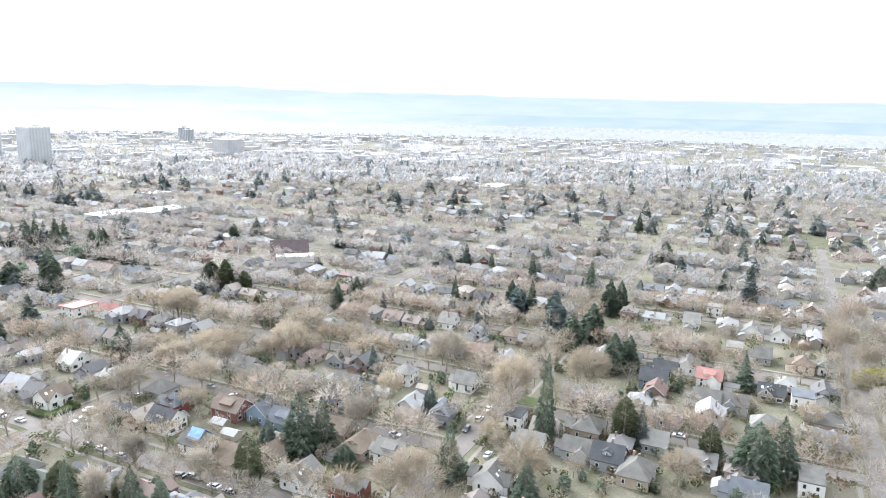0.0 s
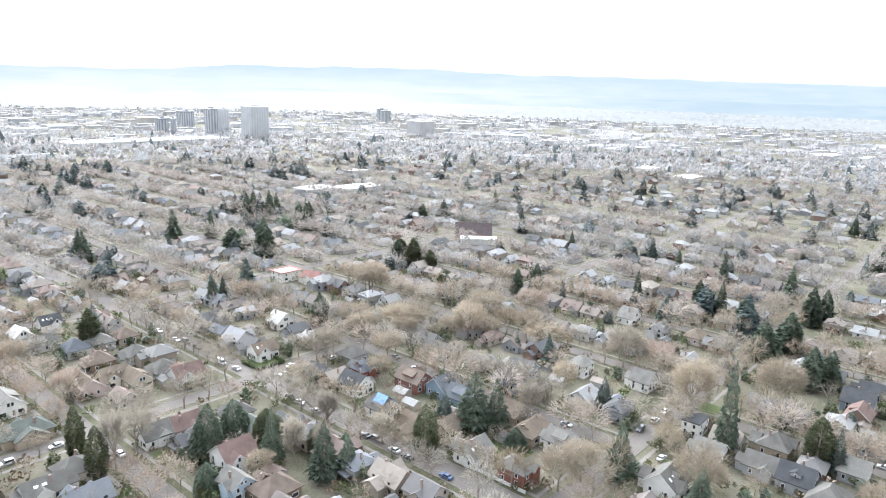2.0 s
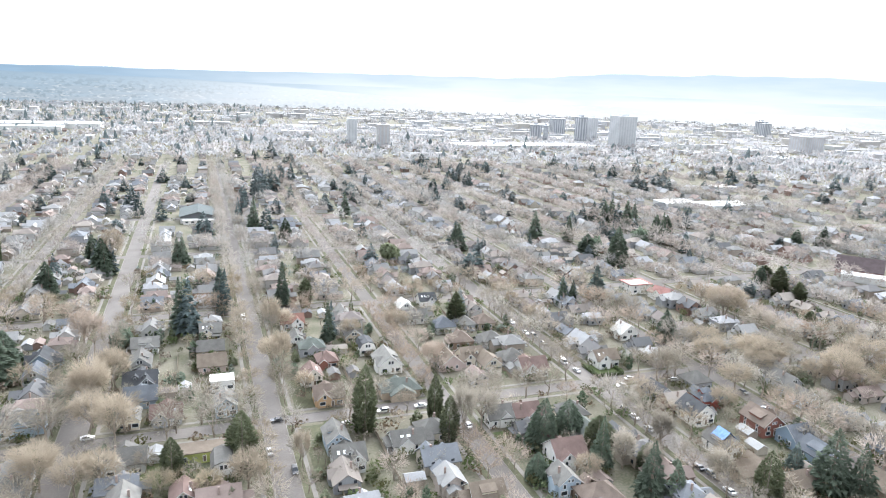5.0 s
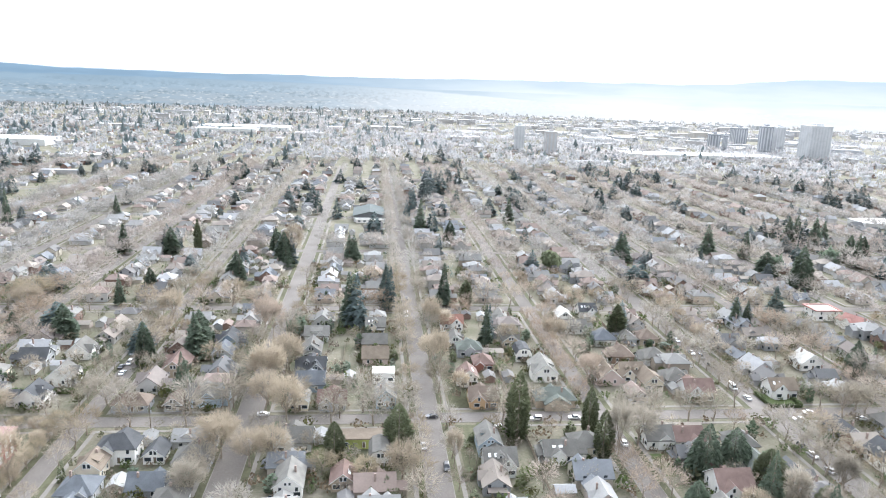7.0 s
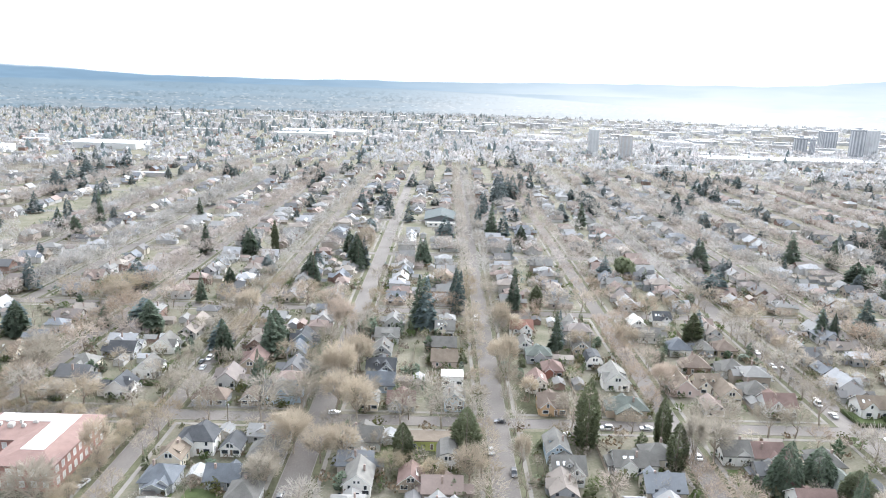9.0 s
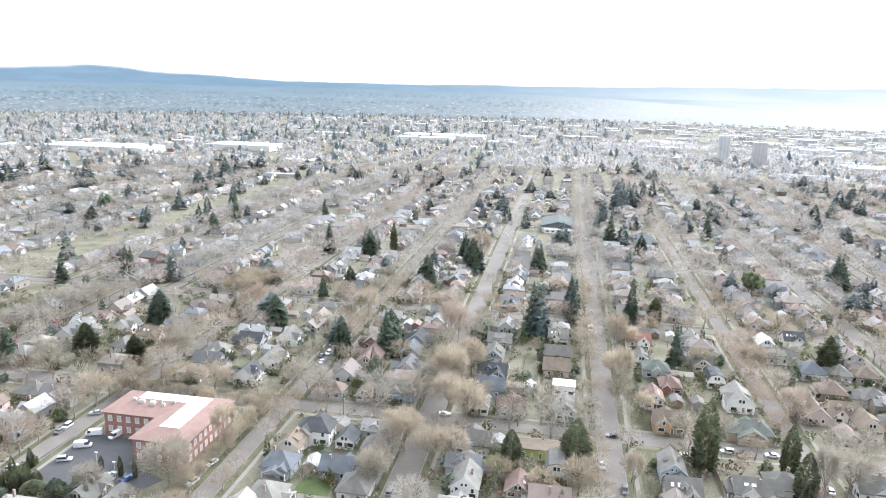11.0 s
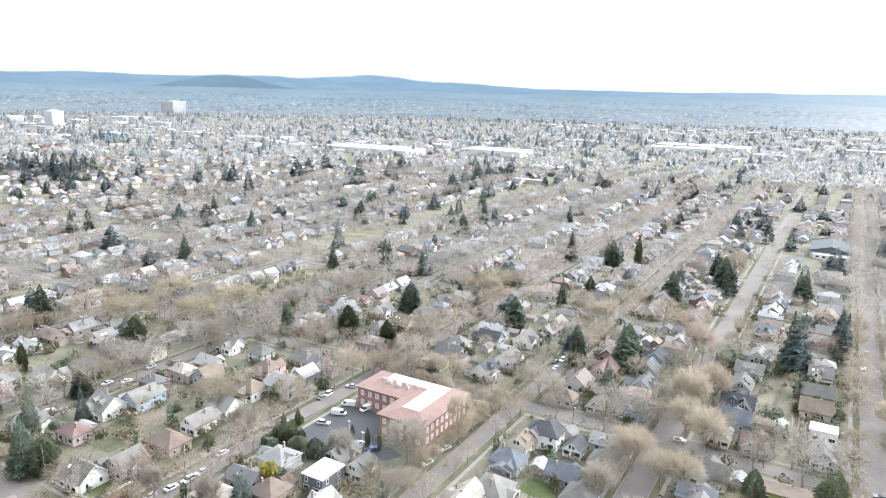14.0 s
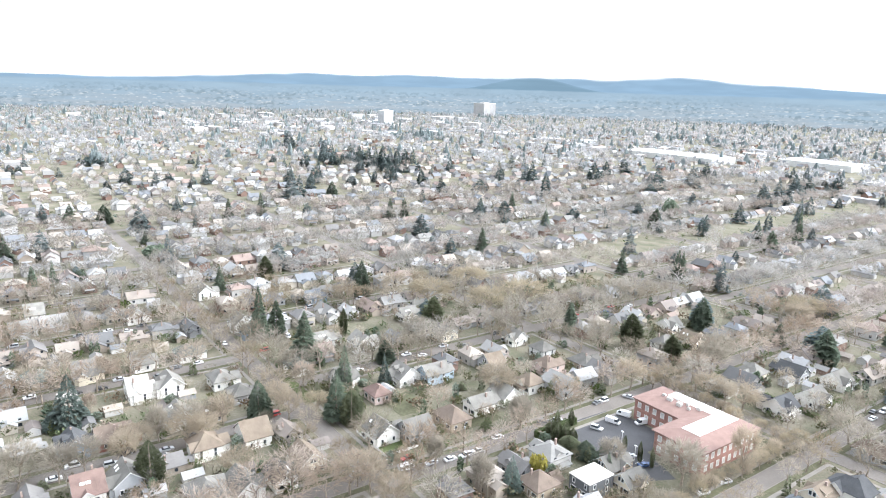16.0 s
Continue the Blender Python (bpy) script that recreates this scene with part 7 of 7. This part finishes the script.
joined("commercial_buildings", [(*arrays(box_), sheds)], [M["shed_wall"], M["shed_roof"]], "low flat-roofed white commercial buildings far off", "buildings")

# ---- trees of the neighbourhood ----
kinds_bare = ["tan0", "tan1", "tan2", "tan3", "grey0", "grey1", "grey2", "grey3", "pink0", "birch0", "dark0", "dark1", "gold0"]
bare_low, bare_mid, tuft = {}, {}, {}


def thick(cr, k, more):
    out = Shape()
    for q in cr.f:
        a, b, c = (Vector(cr.v[i]) for i in q)
        m = (a + b) / 2
        out.add([m + (a - m) * k, m + (b - m) * k, c + (c - m) * more], [(0, 1, 2)])
    return out


for key, seed, hgt, spr in (("tan", 201, 11, 5.8), ("grey", 202, 11.5, 5.6), ("pink", 203, 10.5, 5.6), ("dark", 204, 7.5, 4.0)):
    wd, cr = bare_tree(seed, hgt, spr, 420, limbs=4)
    cr = thick(cr, 1.9, 0.12)
    cr.add(wd.v, wd.f, 1)
    bare_mid[key] = arrays(cr)
    wd, cr = bare_tree(seed + 50, hgt, spr, 150)
    bare_low[key] = arrays(thick(cr, 3.6, 0.3))
    r2 = np.random.default_rng(seed + 100)
    c = Shape()
    for i in range(18):
        gvec = Vector((r2.normal(), r2.normal(), abs(r2.normal()) * 0.8)).normalized()
        p = Vector((gvec.x * 4.2, gvec.y * 4.2, 4 + gvec.z * 5.5)) * r2.uniform(0.8, 1.05)
        blade(c, p, p + Vector((gvec.x, gvec.y, gvec.z + 0.4)) * r2.uniform(1.8, 3.6), 1.5, r2)
    tuft[key] = arrays(c)
put = {k: ([], [], []) for k in tuft}
con_mid, con_far = [], []
near_bare = [0]
bk = list(tuft)


def put_bare(x, y, kind, k=1.0):
    dist = math.hypot(x, y)
    size = rng.uniform(0.85, 1.45) * k
    if dist < 270 and near_bare[0] < 20 and y > -40:
        near_bare[0] += 1
        tree(kinds_bare[int(rng.integers(0, len(kinds_bare)))], x, y)
    else:
        put[kind][0 if dist < 420 else 1 if dist < 1050 else 2].append(place(x, y, 0, rng.uniform(0, 6.28), size, size * rng.uniform(0.85, 1.1)))


def tree_free(x, y, gap=4.5):
    if any(x0 < x < x1 and y0 < y < y1 for x0, x1, y0, y1 in KEEP_OUT):
        return False
    return all(abs(x - p) > gap or abs(y - q) > gap for p, q in TAKEN) and all(abs(x - p) > r * 0.72 or abs(y - q) > r * 0.72 for p, q, r in SPOTS)


# street trees in the planting strips
for s, a, b in STREETS:
    for side in (-1, 1):
        kind = bk[int(rng.integers(0, 3))]
        y = max(a, -160.0)
        while y < b - 8:
            y += rng.uniform(6.5, 12)
            x = s + side * (half(s) + 1.6)
            if not any(abs(y - q) < 7 for q in LANES) and math.hypot(x, y) > 70 and rng.random() < (0.84 if math.hypot(x, y) > 350 else 0.74) and (math.hypot(x, y) > 450 or tree_free(x, y)) and (s != -50 or y < 340 or rng.random() < 0.15):
                put_bare(x, y, kind, 0.8 if s in WIDE else 1.0)
for ly in LANES:
    for side in (-1, 1):
        kind = bk[int(rng.integers(0, 3))]
        x = -480.0
        while x < 480:
            x += rng.uniform(8, 15)
            y = ly + side * 5.3
            if not any(abs(x - q) < 7 for q in streets_at(y)) and 100 < math.hypot(x, y) and -120 < y < 500 and rng.random() < 0.75 and tree_free(x, y):
                put_bare(x, y, kind)
# gardens
for _ in range(8200):
    x, y = rng.uniform(-700, 760), rng.uniform(-130, 1000)
    dist = math.hypot(x, y)
    if on_road(x, y, 6.5) or dist < 90 or (dist < 450 and not tree_free(x, y, 4.5)) or any(x0 < x < x1 and y0 < y < y1 for x0, x1, y0, y1 in KEEP_OUT):
        continue
    if rng.random() < ((0.62 if x > 150 else 0.74) if dist < 330 else 0.62 if dist < 450 else 0.72 if x < 30 else 0.6):
        continue
    if rng.random() < 0.82:
        put_bare(x, y, bk[int(rng.integers(0, 4))], 0.7 if dist < 330 else 0.85)
    elif dist > 420:
        con_mid.append((x, y, rng.uniform(0.55, 1.25)))
# small trees and tall bushes filling the near gardens
garden = {}
for key, seed in (("tan", 221), ("grey", 222), ("gold", 223), ("dark", 224)):
    wd, cr = bare_tree(seed, 6.0, 3.3, 150, limbs=4)
    cr = thick(cr, 1.9, 0.15)
    cr.add(wd.v, wd.f, 1)
    garden[key] = (arrays(cr), [])
for _ in range(3600):
    x, y = rng.uniform(-340, 350), rng.uniform(-60, 400)
    dist = math.hypot(x, y)
    if 95 < dist < 430 and not on_road(x, y, 5.5) and tree_free(x, y, 2.6) and rng.random() < 0.62:
        size = rng.uniform(0.55, 1.25)
        garden[rng.choice(["tan", "grey", "dark", "gold", "dark"])][1].append(place(x, y, 0, rng.uniform(0, 6.28), size, size * rng.uniform(0.8, 1.2)))
for key, (model, spots) in garden.items():
    joined("garden_trees_" + key, [(*model, spots)], [M["twig_" + key], M["bark"]], "small leafless %s trees and tall bushes in the gardens" % {"gold": "yellowish"}.get(key, key), "trees")
# young evergreens in the near gardens
spots = [[], []]
for _ in range(900):
    x, y = rng.uniform(-340, 350), rng.uniform(-60, 430)
    if 95 < math.hypot(x, y) < 460 and not on_road(x, y, 6.0) and tree_free(x, y, 2.6):
        spots[int(rng.integers(0, 2))].append(place(x, y, 0, rng.uniform(0, 6.28), rng.uniform(0.7, 1.5), rng.uniform(0.6, 1.7)))
for k, (mat, word) in enumerate((("needle", "dark green"), ("needle_olive", "olive-green"))):
    joined("garden_evergreens_" + word.split("-")[0].replace(" ", "_"), [(*arrays(conifer(441 + k, 5.0, 1.9, 80, "cedar" if k else "cypress")[1]), spots[k])], [M[mat]], "young %s evergreens in the gardens" % word, "trees")
# the double row of tall street trees along the wide street
for k in range(40):
    for x in (8.0, 22.5):
        if rng.random() < 0.72:
            size = rng.uniform(0.6, 1.0)
            put[bk[int(rng.choice([0, 1, 2, 2]))]][1].append(place(x + rng.normal(), 470 + k * 7.5 + rng.normal(), 0, rng.uniform(0, 6.28), size, size * rng.uniform(1.2, 1.7)))
# beyond
for _ in range(18000):
    a, q = rng.uniform(-1.75, 1.8), math.sqrt(rng.uniform(0, 1))
    d = 560 + (3000 - 560) * q ** 1.1
    x, y = math.sin(a) * d, math.cos(a) * d
    if (-700 < x < 760 and -130 < y < 1000) or (math.degrees(a) > 5 and d > 1450 and rng.random() < 0.35):
        continue
    if rng.random() < 0.80:
        put_bare(x, y, bk[int(rng.integers(0, 4))])
    else:
        if math.degrees(a) < 5 or d < 1500:
            con_far.append((x, y, rng.uniform(0.6, 1.3)))
for _ in range(4500):  # denser woods between the streets of the sunny side
    a, d = rng.uniform(-0.1, 1.8), rng.uniform(560, 1700)
    x, y = math.sin(a) * d, math.cos(a) * d
    if not (-700 < x < 760 and -130 < y < 1000):
        put_bare(x, y, bk[int(rng.integers(0, 4))], 0.9)
# groves of firs
for cx, cy, rx, ry, many in ((-890, 490, 90, 24, 60), (-1238, 540, 40, 40, 22), (-1083, 155, 22, 22, 14), (-700, -40, 40, 30, 8), (700, 60, 50, 50, 8), (-300, 900, 60, 40, 10), (250, 900, 60, 40, 12), (560, 800, 70, 50, 12), (-1400, 900, 160, 40, 40), (-900, 1500, 200, 60, 50), (-400, 1900, 200, 60, 40)):
    for _ in range(many):
        con_mid.append((cx + rng.normal() * rx, cy + rng.normal() * ry, rng.uniform(0.8, 1.3)))
for _ in range(500):
    a, d = radians(rng.uniform(-95, 0)), rng.uniform(2000, 3030)
    con_far.append((math.sin(a) * d, math.cos(a) * d, rng.uniform(0.7, 1.2)))
for kind, word in (("tan", "tan"), ("grey", "grey"), ("pink", "reddish"), ("dark", "dark")):
    joined("bare_trees_" + word, [(*bare_mid[kind], put[kind][0])], [M["twig_" + kind], M["bark"]], "many leafless %s trees in the gardens" % word, "trees")
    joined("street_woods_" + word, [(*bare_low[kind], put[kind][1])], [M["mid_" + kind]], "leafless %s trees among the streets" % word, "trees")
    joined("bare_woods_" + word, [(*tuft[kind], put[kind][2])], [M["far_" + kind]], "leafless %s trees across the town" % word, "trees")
lowc = []
for seed, hh, rr, belly in ((401, 16, 4.0, 0.85), (402, 13, 3.6, 0.5), (403, 10, 5.0, 0.5)):
    for layers, around in ((9, 10), (4, 7)):
        r2 = np.random.default_rng(seed)
        c = Shape()
        for i in range(layers):
            u = i / layers
            z0, z1 = hh * (0.06 + 0.94 * u), hh * (0.06 + 0.94 * min(1.0, u + 2.1 / layers))
            rad = rr * (1 - u) ** belly
            rim = []
            for j in range(around):
                a = (j + r2.uniform(-0.3, 0.3)) * 2 * math.pi / around
                q = rad * (r2.uniform(0.9, 1.15) if j % 2 else r2.uniform(0.55, 0.75))
                rim.append((math.cos(a) * q, math.sin(a) * q, z0 - rad * r2.uniform(0.0, 0.3)))
            c.add(rim + [(r2.normal() * 0.1, r2.normal() * 0.1, z1)], [(j, (j + 1) % around, around) for j in range(around)])
        lowc.append(arrays(c))
town, outer = [], []
sprays = [arrays(conifer(460 + k, (16, 13, 14)[k], (4.0, 3.6, 4.6)[k], 250, ("fir", "cedar", "cedar")[k], 1.0)[1]) for k in range(3)]
for k in range(3):
    for lod, spots in enumerate((con_mid, con_far)):
        for near in (True, False):
            at = [place(x, y, 0, rng.uniform(0, 6.28), q * rng.uniform(1.15, 1.9), q * rng.uniform(0.8, 1.35)) for x, y, q in spots[k::3] if (math.hypot(x, y) < 1100) == near]
            (town if near else outer).append((*(sprays[k] if near else lowc[2 * k + lod]), at))
for k in range(3):
    wd, cr = conifer(430 + k, (16, 14, 18)[k], (4.0, 4.2, 3.8)[k], 280, ("fir", "cedar", "fir")[k])
    for near, (verts, *rest) in ((True, arrays(cr)), (False, sprays[(0, 1, 0)[k]])):
        full, wide = verts[:, 2].max(), abs(verts[:, 0]).max()
        at = [place(x, y, 0, rng.uniform(0, 6.28), (1.3 if near else 1.45) * r / wide, h * (1.0 if near else 1.12) / full) for x, y, h, r in FIRS[k::3] if (math.hypot(x, y) < 700) == near]
        town.append((verts, *rest, at))
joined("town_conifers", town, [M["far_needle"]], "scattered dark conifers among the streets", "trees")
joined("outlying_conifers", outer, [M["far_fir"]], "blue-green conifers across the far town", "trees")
# shrubs in the gardens and along the house walls
at = [[], [], []]
for _ in range(6000):
    x, y = rng.uniform(-430, 430), rng.uniform(-60, 480)
    if 90 < math.hypot(x, y) < 450 and not on_road(x, y, 5.5) and tree_free(x, y, 2):
        at[int(rng.integers(0, 3))].append(place(x, y, 0, rng.uniform(0, 6.28), rng.uniform(0.9, 2.2)))
for p, q, r in SPOTS:
    if r > 20 or math.hypot(p, q) > 430:
        continue
    for _ in range(7):
        a = rng.integers(0, 4) * 1.571 + rng.uniform(-0.6, 0.6)
        x, y = p + math.cos(a) * (r + 0.4), q + math.sin(a) * (r + 0.4)
        if not on_road(x, y, 5.0):
            at[int(rng.integers(0, 3))].append(place(x, y, 0, rng.uniform(0, 6.28), rng.uniform(0.7, 1.5)))
for k, (mat, word) in enumerate((("leaf_green", "green"), ("leaf_olive", "olive"), ("leaf_brown", "brown"))):
    joined("garden_shrubs_" + word, [(*arrays(leafy(501 + k, 2.4, 1.5, 44)[1]), at[k])], [M[mat]], "low %s shrubs in the gardens" % word, "shrubs")
# evergreen bushes and hedges further out, between the houses
at = [[], [], []]
for _ in range(5200):
    x, y = rng.uniform(-700, 760), rng.uniform(-60, 1000)
    if 400 < math.hypot(x, y) < 950 and not on_road(x, y, 5.5):
        at[int(rng.choice([0, 0, 1, 2]))].append(place(x, y, 0, rng.uniform(0, 6.28), rng.uniform(0.9, 2.4), rng.uniform(0.9, 2.6)))
for k, (mat, word) in enumerate((("leaf_green", "green"), ("leaf_olive", "olive"), ("needle_blue", "dark"))):
    joined("far_shrubs_" + word, [(*arrays(leafy(511 + k, 2.2, 1.6, 14)[1]), at[k])], [M[mat]], "scattered %s evergreen bushes between far houses" % word, "shrubs")
# cars along the kerbs
paints = ["white", "silver", "black", "grey", "white", "blue", "red", "silver"]
placed = 0
for s, a, b in STREETS:
    for side in (-1, 1):
        y = max(a, -40)
        while y < min(b, 420):
            y += rng.uniform(9, 34)
            x = s + side * (half(s) - 1.15)
            if 110 < math.hypot(x, y) < 400 and not any(abs(y - q) < 9 for q in LANES) and all(abs(x - p) + abs(y - q) > 6.5 for p, q in PARKED) and placed < 60:
                placed += 1
                car(x, y, 90 if side > 0 else 270, paints[int(rng.integers(0, 8))], ["sedan", "sedan", "suv"][int(rng.integers(0, 3))])


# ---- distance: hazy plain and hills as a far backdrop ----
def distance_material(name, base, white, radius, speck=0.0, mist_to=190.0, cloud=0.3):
    """Plain glowing distance, haze painted into its emission: blue-grey away from the sun's side, paler towards it,
    with faint far trees and roofs.
    """
    m = bpy.data.materials.new(name)
    m.use_nodes = True
    n, l = m.node_tree.nodes, m.node_tree.links
    n.clear()

    def ranged(value, a, b, c=0.0, d=1.0):
        r = n.new("ShaderNodeMapRange")
        r.interpolation_type = "SMOOTHSTEP"
        for key, v in zip(("From Min", "From Max", "To Min", "To Max"), (a, b, c, d)):
            r.inputs[key].default_value = v
        l.new(value, r.inputs["Value"])
        return r.outputs["Result"]

    def mixed(fac, a, b):
        x = n.new("ShaderNodeMix")
        x.data_type = "RGBA"
        for key, v in (("Factor", fac), ("A", a), ("B", b)):
            if type(v) in (tuple, float):
                x.inputs[key].default_value = v if type(v) is float else (*v, 1)
            else:
                l.new(v, x.inputs[key])
        return x.outputs["Result"]

    def times(a, b):
        x = n.new("ShaderNodeMath")
        x.operation = "MULTIPLY"
        l.new(a, x.inputs[0])
        l.new(b, x.inputs[1])
        return x.outputs[0]

    def grain(sx, sz, detail):
        mp, no = n.new("ShaderNodeMapping"), n.new("ShaderNodeTexNoise")
        mp.inputs["Scale"].default_value = (sx, sx, sz)
        no.inputs["Scale"].default_value, no.inputs["Detail"].default_value = 1.0, detail
        l.new(geo.outputs["Position"], mp.inputs["Vector"])
        l.new(mp.outputs["Vector"], no.inputs["Vector"])
        return no.outputs["Fac"]

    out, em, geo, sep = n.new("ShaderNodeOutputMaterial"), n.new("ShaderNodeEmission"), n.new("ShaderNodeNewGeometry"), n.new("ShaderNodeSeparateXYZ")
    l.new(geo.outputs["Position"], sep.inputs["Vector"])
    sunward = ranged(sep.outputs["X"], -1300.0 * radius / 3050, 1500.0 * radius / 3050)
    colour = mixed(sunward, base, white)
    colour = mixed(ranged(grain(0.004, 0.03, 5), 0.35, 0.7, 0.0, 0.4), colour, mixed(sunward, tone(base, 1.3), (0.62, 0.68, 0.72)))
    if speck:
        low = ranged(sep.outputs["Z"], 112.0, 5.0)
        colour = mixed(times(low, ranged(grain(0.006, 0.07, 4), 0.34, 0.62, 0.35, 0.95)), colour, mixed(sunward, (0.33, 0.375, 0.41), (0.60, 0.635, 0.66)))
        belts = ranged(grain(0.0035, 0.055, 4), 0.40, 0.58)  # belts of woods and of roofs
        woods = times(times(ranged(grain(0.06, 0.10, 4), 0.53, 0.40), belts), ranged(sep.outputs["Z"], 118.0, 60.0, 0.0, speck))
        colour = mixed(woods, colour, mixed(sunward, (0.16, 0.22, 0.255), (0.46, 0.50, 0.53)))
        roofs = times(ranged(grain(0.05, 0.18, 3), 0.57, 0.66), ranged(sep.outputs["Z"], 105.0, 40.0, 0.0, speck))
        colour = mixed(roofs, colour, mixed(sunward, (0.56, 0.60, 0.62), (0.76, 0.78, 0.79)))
    ahead = n.new("ShaderNodeVectorMath")  # mist painted into the glow, brightest under the veiled sun
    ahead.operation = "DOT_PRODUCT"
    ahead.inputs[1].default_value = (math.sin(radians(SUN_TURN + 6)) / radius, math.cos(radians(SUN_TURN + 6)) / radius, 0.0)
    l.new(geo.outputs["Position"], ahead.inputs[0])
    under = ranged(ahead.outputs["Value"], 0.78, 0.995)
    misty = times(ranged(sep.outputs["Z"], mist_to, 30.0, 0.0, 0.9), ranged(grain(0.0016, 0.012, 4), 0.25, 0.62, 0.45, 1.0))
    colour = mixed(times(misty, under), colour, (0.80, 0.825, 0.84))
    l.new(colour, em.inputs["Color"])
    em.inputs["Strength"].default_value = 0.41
    # the crest fades to transparent, standing for low cloud
    crest, clear, veil = n.new("ShaderNodeAttribute"), n.new("ShaderNodeBsdfTransparent"), n.new("ShaderNodeMixShader")
    crest.attribute_name = "below_crest"
    ragged = n.new("ShaderNodeMath")
    ragged.operation = "MULTIPLY_ADD"
    ragged.inputs[1].default_value = -cloud
    l.new(grain(0.003, 0.012, 4), ragged.inputs[0])
    l.new(crest.outputs["Fac"], ragged.inputs[2])
    l.new(ranged(ragged.outputs[0], -0.5 * cloud - 0.05, -0.5 * cloud + 0.07), veil.inputs["Fac"])
    l.new(clear.outputs["BSDF"], veil.inputs[1])
    l.new(em.outputs["Emission"], veil.inputs[2])
    l.new(veil.outputs["Shader"], out.inputs["Surface"])
    return m


def ring_wall(name, radius, low, profile, mat, label):
    s = Shape()
    n = 500
    rows_ = [[], [], [], []]
    for i in range(n + 1):
        deg = -130 + 260 * i / n
        a = radians(deg)
        crest = 119 + radius * math.tan(radians(profile(deg)))
        for row, z in zip(rows_, (low, crest - 0.6 * (crest - low), crest - 0.2 * (crest - low), crest)):
            row.append((math.sin(a) * radius, math.cos(a) * radius, z))
    s.add(sum(rows_, []), [(r * (n + 1) + i, r * (n + 1) + i + 1, (r + 1) * (n + 1) + i + 1, (r + 1) * (n + 1) + i) for r in range(3) for i in range(n)])
    ob = tagged(part(name, s, mat), label, "hills", kind="structure")
    ob.data.attributes.new("below_crest", "FLOAT", "POINT").data.foreach_set("value", np.repeat([1.0, 0.6, 0.2, 0.0], n + 1).astype(np.float32))


RIDGE = [(-130, 0.2), (-88, 0.08), (-80, 0.06), (-74, 0.28), (-66, 0.76), (-61, 0.62), (-57.6, 0.85), (-53, 0.68), (-48, 0.8), (-45, 0.88), (-42.7, 0.74), (-39, 0.94), (-36.5, 1.2), (-34, 0.98), (-31.5, 0.66), (-28.8, 0.76), (-26.5, 0.5), (-22, 0.36), (-14, 0.35), (0, 0.5), (12, 0.66), (25, 0.85), (33, 1.4), (40, 1.52), (46, 1.6), (55, 1.36), (64, 1.33), (82, 1.08), (96, 1.05), (130, 0.6)]
RX, RY = np.array([p for p, q in RIDGE]), np.array([q for p, q in RIDGE])


def ridge(deg):
    k = np.linspace(-2.2, 2.2, 9)
    w = np.exp(-k * k / 2)
    return float((np.interp(deg + k, RX, RY) * w).sum() / w.sum()) + 0.05 * noise.noise(Vector((deg * 0.4, 7, 0))) + 0.02 * noise.noise(Vector((deg * 2.5, 3, 0)))


def butte(deg):
    return -0.35 + 1.22 * math.exp(-((deg + 47.6) / 4.2) ** 2) + 0.03 * noise.noise(Vector((deg * 1.5, 1, 0)))


def plain_edge(deg):
    fall = 1 / (1 + math.exp(-(deg - 8) / 5))
    return -0.12 - 1.1 * fall + 0.07 * noise.noise(Vector((deg * 1.1, 11, 0)))


ring_wall("backdrop_hills", 4600, 0, ridge, distance_material("distant_hills_haze_glow", (0.22, 0.325, 0.43), (0.50, 0.60, 0.68), 4600, 0.0, 235.0, 0.16), "hills on the horizon, painted as hazy blue glow")
ring_wall("backdrop_butte", 4100, 0, butte, distance_material("nearer_hill_haze_glow", (0.165, 0.255, 0.33), (0.45, 0.56, 0.64), 4100, 0.0, 190.0, 0.05), "dark blue wooded hill on the horizon")
ring_wall("backdrop_plain", 3050, -5, plain_edge, distance_material("distant_plain_haze_glow", (0.26, 0.35, 0.425), (0.57, 0.63, 0.675), 3050, 0.6, 420.0, 0.1), "plain beyond the town, painted with glowing haze")
